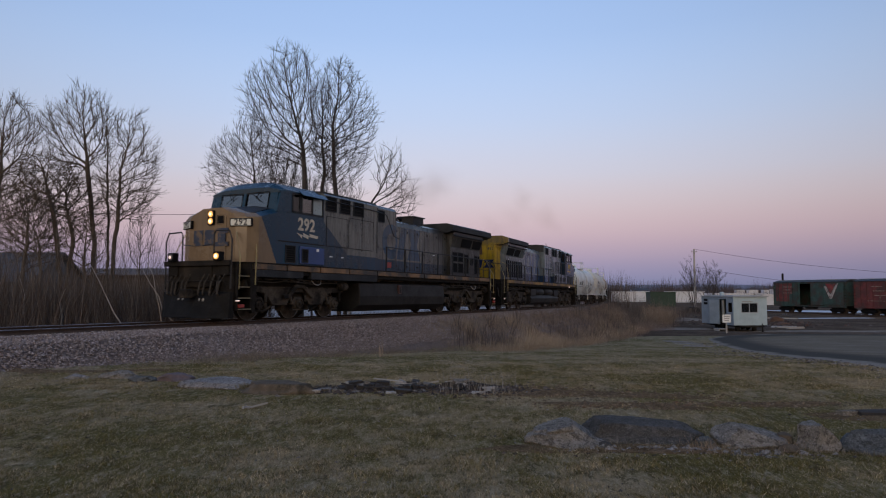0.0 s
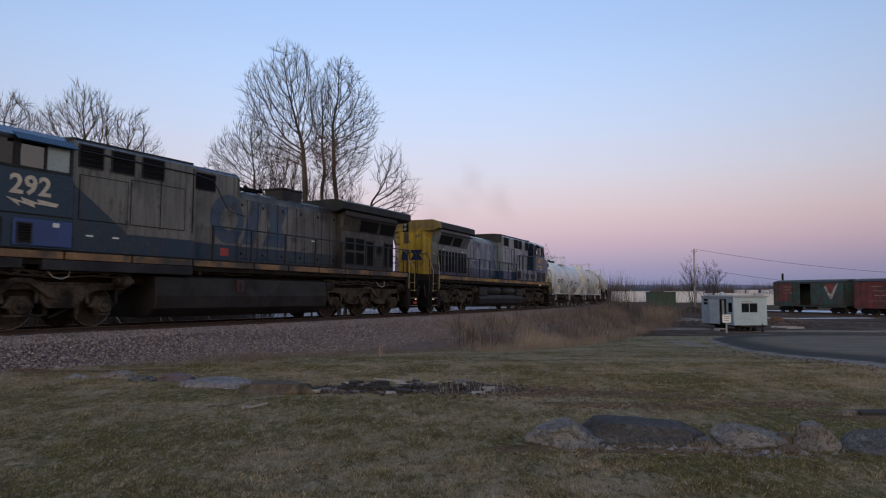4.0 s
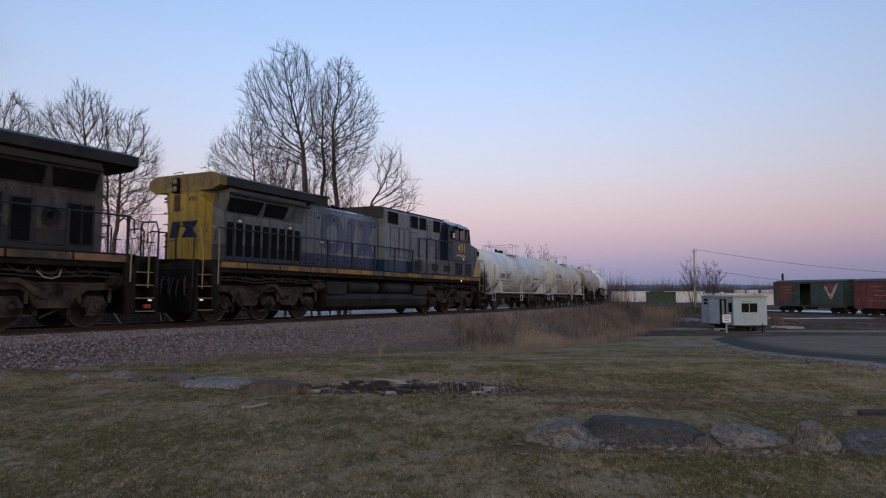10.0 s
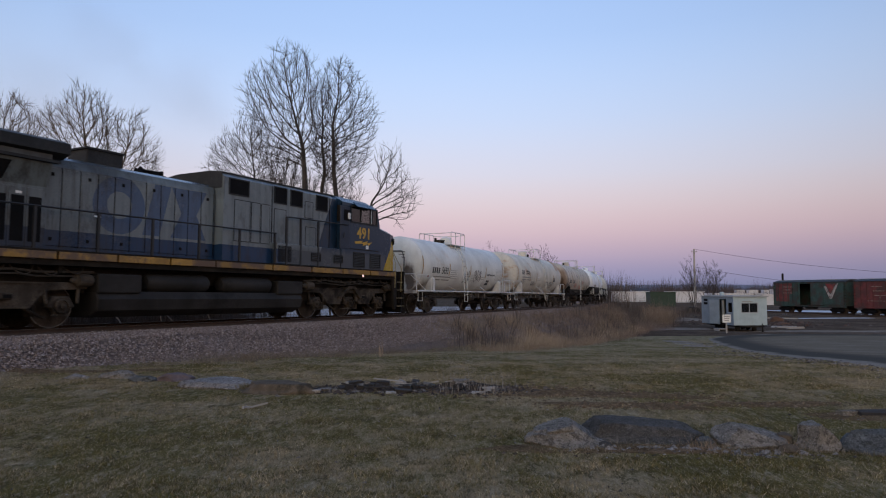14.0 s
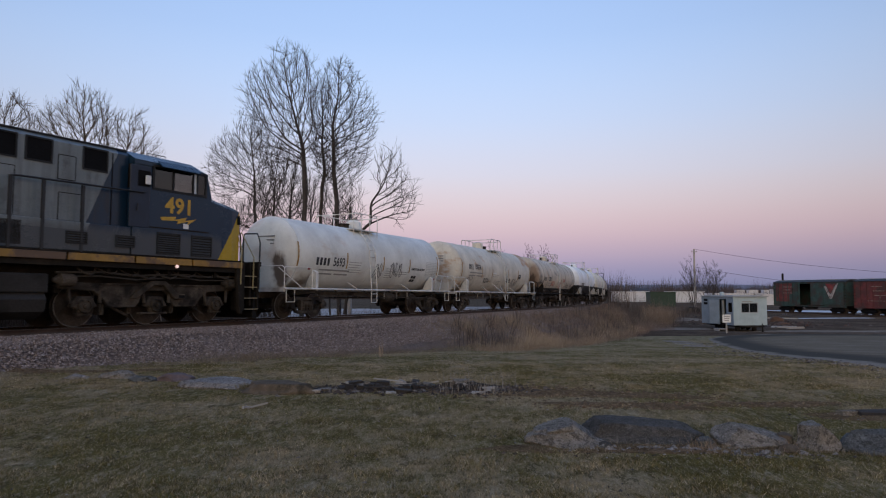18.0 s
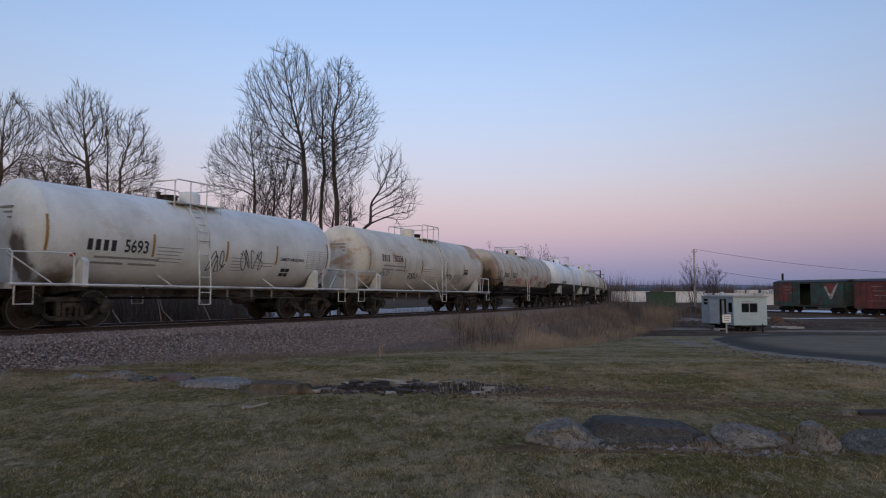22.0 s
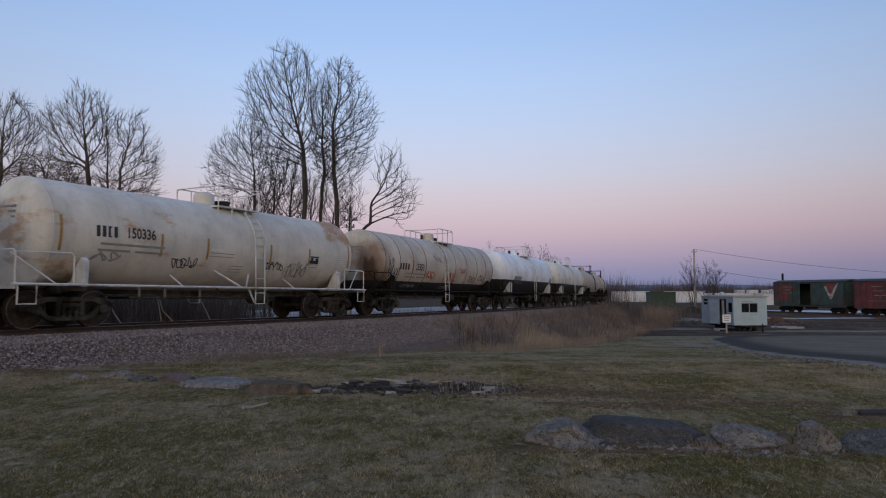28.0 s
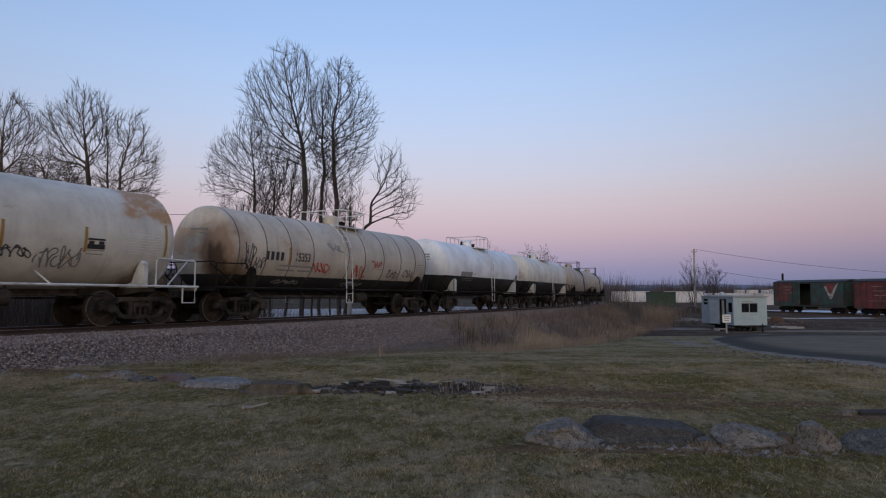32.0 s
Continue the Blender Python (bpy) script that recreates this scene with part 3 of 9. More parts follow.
def road_mat():
    """Asphalt with a pale gravelly edge, a dark worn lane along it and a dusty middle; 'inset' is the way in from the edge."""
    m, bsdf, co = start_mat("worn_driveway_asphalt")
    at = V.nt.nodes.new("ShaderNodeAttribute")
    at.attribute_name = "inset"
    big, mid, fine = tex_noise(co, 0.25, 5, 0.6, (0.5, 1.6, 1)), tex_noise(co, 1.1, 6, 0.7, (0.4, 1.5, 1)), tex_noise(co, 50, 3)
    d = V(at.outputs["Fac"]) + (big - 0.5) * 1.4 + (mid - 0.5) * 0.5
    col = col_mix(d.ramp(1.5, 3.0), (0.082, 0.073, 0.062), (0.175, 0.14, 0.102))
    col = col_mix(mid.ramp(0.5, 0.62) * d.ramp(1.8, 3.5) * 0.8, col, (0.235, 0.2, 0.165))
    col = col_mix(d.ramp(0.62, 0.2), col, (0.24, 0.205, 0.17))
    col = col_mix(fine.ramp(0.4, 0.7) * 0.4, col, (0.05, 0.047, 0.045))
    V.nt.links.new(col, bsdf.inputs["Base Color"])
    bsdf.inputs["Roughness"].default_value = 0.85
    bsdf.inputs["Specular IOR Level"].default_value = 0.0
    set_bump(bsdf, fine, 0.3, 0.01)
    return m


def road():
    ys = list(np.arange(-40, 4, 2.0)) + list(np.arange(4, 52.6, 0.5)) + [52.5]
    verts, faces, inset = [], [], []
    cols = [0, 0.3, 0.6, 1.0, 1.5, 2.0, 2.6, 3.3, 4, 5, 6, 7.5, 9, 11, 13, 18, 24, 32, 42, 60]
    edge_y = np.arange(-40, 52.51, 0.25)
    edge = np.array([(road_left(v), v) for v in edge_y] + [(25 + k * 0.5, 52.5) for k in range(60)])
    for y in ys:
        for c in cols:
            x = road_left(y) + c + (0.12 * noise.noise((y * 0.8, 0, 5)) if c == 0 else 0)
            yy = y - max(0, y - 49) * c * 0.02
            verts.append((x, yy, lawn_z(x, yy) + 0.03 - (0.05 if c == 0 else 0)))
            inset.append(float(np.sqrt(((edge - (x, yy)) ** 2).sum(1).min())))
    n = len(cols)
    for j in range(len(ys) - 1):
        faces += [(j * n + i, j * n + i + 1, (j + 1) * n + i + 1, (j + 1) * n + i) for i in range(n - 1)]
    me = big_mesh("road", verts, faces, road_mat(), True)
    me.attributes.new("inset", "FLOAT", "POINT").data.foreach_set("value", inset)
    tagged(new("road", me), "worn grey asphalt driveway curving past the lawn", "road", kind="structure")


road()


def patch(name, cx, cy, rx, ry, turn, material, label, category, lift=0.02, n=40, seed=0, kind="structure"):
    """An irregular flat patch that lies on the ground."""
    bm = bmesh.new()
    rings = []
    for k, f in enumerate((1.0, 0.8, 0.45)):
        ring = []
        for i in range(n):
            a = i * math.tau / n
            r = f * (1 + 0.35 * noise.noise((math.cos(a) * 1.6 + seed, math.sin(a) * 1.6, seed)))
            x, y = rx * r * math.cos(a), ry * r * math.sin(a)
            x, y = cx + x * math.cos(turn) - y * math.sin(turn), cy + x * math.sin(turn) + y * math.cos(turn)
            ring.append((x, y, ground_z(x, y) + (lift if k else -0.01)))
        rings.append(ring)
    loft(bm, rings, False)
    c = bm.verts.new((cx, cy, ground_z(cx, cy) + lift))
    bm.verts.ensure_lookup_table()
    inner = bm.verts[2 * n:3 * n]
    for i in range(n):
        bm.faces.new((inner[i], inner[(i + 1) % n], c))
    bmesh.ops.recalc_face_normals(bm, faces=bm.faces)
    return solid(name, bm, material, label, category, kind=kind, smooth=True)


patch("snow_patch", -18, 92, 26, 24, 0.2, SNOW, "old snow left on the low field behind the railway", "snow", 0.06, 60, 1)
patch("snow_patch", 4, 118, 14, 16, 0.0, SNOW, "old snow left on the low field behind the railway", "snow", 0.06, 60, 5)
patch("snow_patch", 49, 82, 9, 0.9, 0.1, FRESH_SNOW, "thin streak of old snow on the muddy yard", "snow", 0.03, 30, 2)
patch("snow_patch", 58, 92, 12, 2.5, -0.4, FRESH_SNOW, "old snow beside the siding", "snow", 0.03, 30, 3)
patch("snow_patch", 60, 105, 16, 5, -0.2, FRESH_SNOW, "old snow behind the siding", "snow", 0.03, 30, 8)
for px, y, rx, ry, tn in ((1197, 39.5, 0.4, 1.5, 0.3), (1212, 36.2, 0.36, 1.7, 0.15), (1234, 32.6, 0.45, 1.0, 0.4)):
    patch("gravel_patch", (px - 784) / 1185 * y, y, rx, ry, tn, PALE_GRAVEL, "pale trace of spilled gravel on the grass", "gravel", 0.035, 30, px)
patch("dirt_track", 21.6, 61, 4.2, 1.5, 0.1, DRY_DIRT, "dry pale wheel track in the yard", "track", 0.05, 36, 6)
patch("dirt_track", 27.5, 80, 3.6, 5, 0.2, DRY_DIRT, "dry pale wheel track in the yard", "track", 0.05, 36, 7)
patch("dirt_track", 36, 57, 9, 1.3, -0.02, DRY_DIRT, "dry pale wheel track in the yard", "track", 0.05, 36, 9)


# ---- railway: bed, ties, rails ----
def sweep(name, prof, s0, s1, step, material, wobble=0.0):
    ss = np.arange(s0, s1 + 0.01, step)
    verts, faces = [], []
    n = len(prof)
    for s in ss:
        for d, dz in prof:
            p = on_line(s, d, dz)
            if wobble and abs(d) > 1.4:
                p += Vector((0, 0, wobble * noise.noise(p * 1.3)))
            verts.append(p)
    for j in range(len(ss) - 1):
        faces += [(j * n + i, j * n + i + 1, (j + 1) * n + i + 1, (j + 1) * n + i) for i in range(n - 1)]
    return big_mesh(name, verts, faces, material, True)


bed = thing("track_bed", "raised bed of grey crushed stone under the railway line", "ballast", kind="structure")
part("stone_bed", sweep("stone_bed", [(-4.0, -1.3), (-3.0, -0.75), (-2.1, -0.24), (-1.7, -0.19), (-1.32, -0.15), (0, -0.16), (1.32, -0.15), (1.7, -0.19), (2.1, -0.24), (3.0, -0.75), (4.0, -1.3)], -60, 199, 0.5, BALLAST, 0.03), BALLAST, bed)


def scatter_stones(n, s0, s1, d0, d1, size, seed, height):
    """Broken stones, each a squashed uneven octahedron."""
    rng = np.random.default_rng(seed)
    s, d = s0 + (s1 - s0) * rng.random(n) ** 1.15, rng.uniform(d0, d1, n)
    x, y, h = np.interp(s, S_AXIS, LINE_X), np.interp(s, S_AXIS, LINE_Y), np.interp(s, S_AXIS, HEAD)
    c = np.stack([x - np.sin(h) * d, y + np.cos(h) * d, RAIL_Z + GRADE * s + height(np.abs(d))], 1)
    c[:, 2] += np.where(np.abs(d) > 1.4, 0.03, 0.0) * np.array([noise.noise(Vector(q) * 1.3) for q in c])
    octa = np.array([(1, 0, 0), (-1, 0, 0), (0, 1, 0), (0, -1, 0), (0, 0, 1), (0, 0, -1)], float)
    r = size * rng.uniform(0.5, 1.4, (n, 1, 1))
    v = octa[None] * rng.uniform(0.6, 1.3, (n, 6, 1)) * r + rng.normal(0, 0.22, (n, 6, 3)) * r
    a = rng.uniform(0, math.tau, n)
    ca, sa = np.cos(a)[:, None], np.sin(a)[:, None]
    v = np.stack([v[..., 0] * ca - v[..., 1] * sa, v[..., 0] * sa + v[..., 1] * ca, v[..., 2] * 0.8], 2) + c[:, None]
    tri = np.array([(0, 2, 4), (2, 1, 4), (1, 3, 4), (3, 0, 4), (0, 3, 5)])
    f = (tri[None] + np.arange(n)[:, None, None] * 6).reshape(-1, 3)
    return v.reshape(-1, 3).tolist(), f.tolist()


sv, sf = scatter_stones(88000, -9, 46, -3.5, -0.95, 0.029, 3, lambda d: np.interp(d, (1.32, 1.7, 2.1, 3.0, 4.0), (-0.15, -0.19, -0.24, -0.75, -1.3)) + 0.012)
tagged(part("crushed_stone", big_mesh("crushed_stone", sv, sf, STONES), STONES, bed, "loose crushed stone in greys and pinkish browns"), kind="stuff")

track = thing("railway_track", "curving single railway track with rusty rails on wooden ties", "railway track", kind="structure")
RAILP = [(-0.07, -0.17), (-0.07, -0.155), (-0.012, -0.13), (-0.012, -0.045), (-0.036, -0.03), (-0.036, -0.004), (0.036, -0.004), (0.036, -0.03), (0.012, -0.045), (0.012, -0.13), (0.07, -0.155), (0.07, -0.17)]
for side in (-0.753, 0.753):
    r = part("rail", sweep("rail", [(side + a, b) for a, b in RAILP], -60, 199, 0.5, RAILM), RAILM, track)
    part("running_surface", sweep("running_surface", [(side - 0.03, -0.003), (side - 0.028, 0.0), (side + 0.028, 0.0), (side + 0.03, -0.003)], -60, 199, 0.5, RAILTOP), RAILTOP, r, "narrow bright strip worn by wheels")
tie_me = finish(quick(lambda bm: box(bm, -0.115, 0.115, -1.3, 1.3, -0.16, 0.0, 0.012)), "tie")
tie_me.materials.append(TIE)
rng_t = random.Random(5)
for k in range(280):
    s = -22 + k * 0.52 + rng_t.uniform(-0.03, 0.03)
    x, y, z, h = line_at(s)
    o = part("tie", tie_me, TIE, track)
    o.matrix_basis = Matrix.Translation((x, y, z - 0.172 + rng_t.uniform(-0.01, 0))) @ Matrix.Rotation(h + rng_t.uniform(-0.02, 0.02), 4, "Z")


# ---- stems, blades, trees ----
def stems(base, height, radius, lean, rng, bend=0.25, sides=3, rings=3):
    """Thin tapering stalks: base (n, 3), height (n). Returns vertices and faces."""
    n = len(base)
    a = rng.uniform(0, math.tau, n)
    d = np.stack([np.cos(a), np.sin(a), np.zeros(n)], 1) * (rng.random(n) * lean)[:, None]
    b2 = np.stack([rng.normal(0, 1, n), rng.normal(0, 1, n), np.zeros(n)], 1) * bend * 0.5
    lv = np.linspace(0, 1, rings)
    p = base[:, None] + height[:, None, None] * (lv[None, :, None] * (np.array([0, 0, 1.0]) + d)[:, None] + (lv ** 2)[None, :, None] * b2[:, None])
    r = radius[:, None] * (1 - 0.8 * lv ** 1.3)[None]
    ang = np.arange(sides) * math.tau / sides
    ring = np.stack([np.cos(ang), np.sin(ang), np.zeros(sides)], 1)
    v = p[:, :, None] + r[:, :, None, None] * ring[None, None]
    q = []
    for k in range(rings - 1):
        for i in range(sides):
            q.append((k * sides + i, k * sides + (i + 1) % sides, (k + 1) * sides + (i + 1) % sides, (k + 1) * sides + i))
    f = (np.array(q)[None] + np.arange(n)[:, None, None] * rings * sides).reshape(-1, 4)
    return v.reshape(-1, 3), f


def stuff(name, v, f, material, label, category):
    return tagged(new(name, big_mesh(name, v.tolist(), f.tolist(), material)), label, category, kind="stuff")


def on_ground(x, y, fn=ground_z):
    return np.array([(a, b, fn(a, b)) for a, b in zip(x, y)])


def lawn_blades(n, seed, y, h0, h1, w0, w1, near, label):
    """Short blades in clumps; y are the distances at which they stand."""
    rng = np.random.default_rng(seed)
    x = (rng.random(n) * 2 - 1) * (y * 0.72 + 0.4)
    clump = np.array([noise.noise((a * 1.7, b * 2.6, 9)) + 0.6 * noise.noise((a * 5.0, b * 6.0, 4)) for a, b in zip(x, y)])
    keep = rng.random(n) < 1.15 + 0.3 * clump
    keep &= x < np.interp(y, (-40, 5, 14.3, 19.2, 28.3, 38, 45.2, 50, 52.5), (6.5, 8.6, 9.5, 10.0, 12.3, 15.2, 17.7, 20.8, 25.0)) - 0.1
    x, y, clump = x[keep], y[keep], clump[keep]
    if not near:
        keep = np.array([ground_z(a, b) < lawn_z(a, b) + 0.12 and near_track(a, b)[0] > 3.6 and a > np.interp(b, TRACK_XY[:, 1], TRACK_XY[:, 0]) for a, b in zip(x, y)])
        x, y, clump = x[keep], y[keep], clump[keep]
    n = len(x)
    base = on_ground(x, y, lawn_z)
    h = (h0 + h1 * rng.random(n) ** 1.6) * np.clip(1 + 0.9 * clump, 0.45, 1.8)
    a = rng.uniform(0, math.tau, n)
    w = w0 + w1 * rng.random(n)
    side = np.stack([np.cos(a), np.sin(a), np.zeros(n)], 1) * w[:, None]
    tip = base + np.stack([rng.normal(0, 1.0, n) * h, rng.normal(0, 1.0, n) * h, h], 1)
    base[:, 2] -= 0.01
    v = np.stack([base - side, base + side, tip], 1).reshape(-1, 3)
    stuff("lawn_grass", v, np.arange(3 * n).reshape(-1, 3), LAWN_BLADES, label, "grass")


lawn_blades(420000, 11, 4.2 + 11.5 * np.random.default_rng(1).random(420000) ** 1.4, 0.010, 0.022, 0.0026, 0.0036, True, "short green and straw-coloured grass of a winter lawn")
lawn_blades(160000, 12, 11 + 32 * np.random.default_rng(2).random(160000) ** 1.6, 0.010, 0.018, 0.006, 0.008, False, "tufted green and straw-coloured grass of a winter lawn")


def weeds(name, pts, per, spread, hgt, rad, lean, material, label, category, seed, bend=0.25):
    rng = np.random.default_rng(seed)
    c = np.repeat(np.array(pts, float), per, 0)
    x, y = c[:, 0] + rng.normal(0, spread, len(c)), c[:, 1] + rng.normal(0, spread, len(c))
    base = on_ground(x, y)
    base[:, 2] -= 0.03
    h = hgt * (0.45 + 0.75 * rng.random(len(c))) * (c[:, 2] if c.shape[1] > 2 else 1)
    v, f = stems(base, h, rad * (0.6 + 0.7 * rng.random(len(c))), lean, rng, bend)
    return stuff(name, v, f, material, label, category)


def along(s0, s1, d0, d1, n, seed, k0=1.0, k1=1.0):
    rng = np.random.default_rng(seed)
    out = []
    for _ in range(n):
        s, d = rng.uniform(s0, s1), rng.uniform(d0, d1)
        p = on_line(s, d)
        out.append((p.x, p.y, k0 + (k1 - k0) * (s - s0) / (s1 - s0)))
    return out


weeds("bank_weeds", along(26, 64, -7.4, -2.3, 480, 78, 0.9, 1.2), 28, 0.28, 0.38, 0.007, 1.5, RUSSET, "reddish brown weeds matted on the railway bank", "weeds", 77, 0.7)
weeds("bank_weeds", along(13, 26, -7.4, -2.3, 200, 21, 0.75, 0.95), 28, 0.26, 0.36, 0.006, 1.5, STRAW, "dead tan and reddish weeds on the railway bank", "weeds", 31, 0.7)
weeds("bank_weeds", along(48, 86, -9, -2.4, 230, 22), 32, 0.4, 0.5, 0.01, 1.7, RUSSET, "tall dead grass and weeds on the railway bank", "weeds", 32, 0.6)
weeds("bank_weeds", [p for p in along(17, 62, -6.8, -3.0, 150, 66) if noise.noise((p[0] * 0.35, p[1] * 0.2, 7)) > 0.05], 80, 0.26, 0.6, 0.006, 1.0, TUSSOCK, "tan tussocks of dead grass leaning down the bank", "weeds", 66, 0.9)
weeds("bank_weeds", [(p[0], p[1], 1.0) for p in along(58, 72, -9.2, -6.3, 15, 44)], 90, 0.38, 1.6, 0.009, 0.5, STRAW, "big tufts of tall dead grass at the foot of the bank", "weeds", 45, 0.5)
weeds("bank_weeds", along(1, 16, -4.5, -3.0, 180, 23), 26, 0.3, 0.2, 0.005, 1.6, DRIFT, "low dead grass at the foot of the stone bed", "weeds", 33, 0.6)
weeds("bank_weeds", along(-14, 5, -3.9, -3.1, 90, 24), 18, 0.25, 0.12, 0.005, 1.4, DRIFT, "low dead grass at the foot of the stone bed", "weeds", 34, 0.6)
weeds("bank_brush", along(14.0, 16.5, -4.6, -2.9, 12, 64), 7, 0.16, 1.0, 0.011, 0.3, TWIGS, "upright pale dead stalks at the start of the bank", "weeds", 64, 0.15)
weeds("bank_brush", along(15.5, 27, -5.2, -2.8, 26, 25), 9, 0.12, 1.3, 0.011, 0.6, TWIGS, "bare reddish brush growing on the railway bank", "brush", 35, 0.3)
weeds("bank_brush", along(25, 84, -7.0, -2.6, 130, 26), 11, 0.35, 1.5, 0.009, 0.7, TWIGS, "bare reddish brush growing on the railway bank", "brush", 36, 0.3)
weeds("thicket", along(-1, 12.5, 4.2, 11, 500, 27), 36, 0.4, 2.5, 0.008, 0.4, TWIGS, "dense bare brown thicket behind the railway", "brush", 37, 0.3)
weeds("thicket", along(-5, 12.5, 4.5, 9.5, 150, 47), 8, 0.5, 4.4, 0.012, 0.3, TWIGS, "taller bare brush stems in the thicket", "brush", 47, 0.25)
weeds("thicket", along(20, 80, 4.2, 10, 260, 28), 16, 0.5, 1.5, 0.009, 0.5, TWIGS, "thin bare brush behind the railway", "brush", 38, 0.3)
weeds("thicket", along(7, 45, 4.0, 7.5, 300, 61), 24, 0.4, 1.5, 0.008, 0.5, TWIGS, "dense low brush behind the railway", "brush", 61, 0.4)
weeds("bank_brush", along(70, 90, -9, -3, 40, 62), 9, 0.4, 2.4, 0.013, 0.4, TWIGS, "tall bare brush at the end of the bank", "brush", 62, 0.3)
weeds("bank_brush", [(px / 1185 * 88, 88, 1) for px in (286, 292, 299, 305, 312, 318, 324, 331)], 14, 0.5, 4.4, 0.028, 0.2, TWIGS, "tall thin bare stems at the end of the bank", "brush", 65, 0.15)
weeds("thicket", along(16, 62, 3.4, 7.5, 380, 67), 22, 0.4, 1.15, 0.008, 0.6, TWIGS, "low tangled brush before the snowy field", "brush", 67, 0.4)
weeds("thicket", along(-6, 46, 2.7, 4.6, 260, 63), 20, 0.35, 0.75, 0.008, 0.6, TWIGS, "low tangled brush along the far rail", "brush", 63, 0.5)
weeds("bank_grass", along(-20, 80, 2.9, 5.5, 260, 29), 26, 0.4, 0.6, 0.006, 0.6, STRAW, "dead grass on the far side of the track bed", "weeds", 39, 0.5)


def sapling(px, y, top_x, h, seed):
    x = px
    rng = random.Random(seed)
    bm = bmesh.new()
    p = [Vector((x, y, ground_z(x, y) - 0.05))]
    for k in range(1, 6):
        p.append(Vector((x + (top_x - x) * (k / 5) + rng.uniform(-0.06, 0.06), y + rng.uniform(-0.08, 0.08), p[0].z + h * k / 5)))
    tube(bm, p, 0.03, 5, 0.01)
    solid("sapling", bm, BIRCH, "pale slender leaning sapling stem in the thicket", "sapling", "saplings")


for i, (px, yy, tx, h) in enumerate(((-10.2, 22.0, -11.6, 2.6), (-9.3, 22.5, -9.9, 2.5), (-8.6, 22.0, -9.9, 2.2), (-13.2, 21.5, -13.5, 2.2), (-12.8, 21.0, -13.3, 2.5), (-12.4, 21.5, -12.2, 2.2), (-14.0, 22, -14.2, 2.4), (-8.0, 24, -9.3, 2.3))):
    sapling(px, yy, tx, h, i)


def seg_mesh(segs, sides):
    a = np.array([(*s[0], *s[1]) for s in segs])
    r = np.array([(s[2], s[3]) for s in segs])
    p0, p1 = a[:, :3], a[:, 3:]
    d = p1 - p0
    d /= np.linalg.norm(d, axis=1)[:, None] + 1e-9
    up = np.where(np.abs(d[:, 2:3]) < 0.9, np.array([[0, 0, 1.0]]), np.array([[1.0, 0, 0]]))
    u = np.cross(d, up)
    u /= np.linalg.norm(u, axis=1)[:, None]
    w = np.cross(d, u)
    ang = np.arange(sides) * math.tau / sides
    ring = np.cos(ang)[None, :, None] * u[:, None] + np.sin(ang)[None, :, None] * w[:, None]
    v = np.concatenate([p0[:, None] + ring * r[:, :1, None], p1[:, None] + ring * r[:, 1:, None]], 1)
    q = np.array([(i, (i + 1) % sides, sides + (i + 1) % sides, sides + i) for i in range(sides)])
    f = (q[None] + np.arange(len(segs))[:, None, None] * 2 * sides).reshape(-1, 4)
    return v.reshape(-1, 3).tolist(), f.tolist()


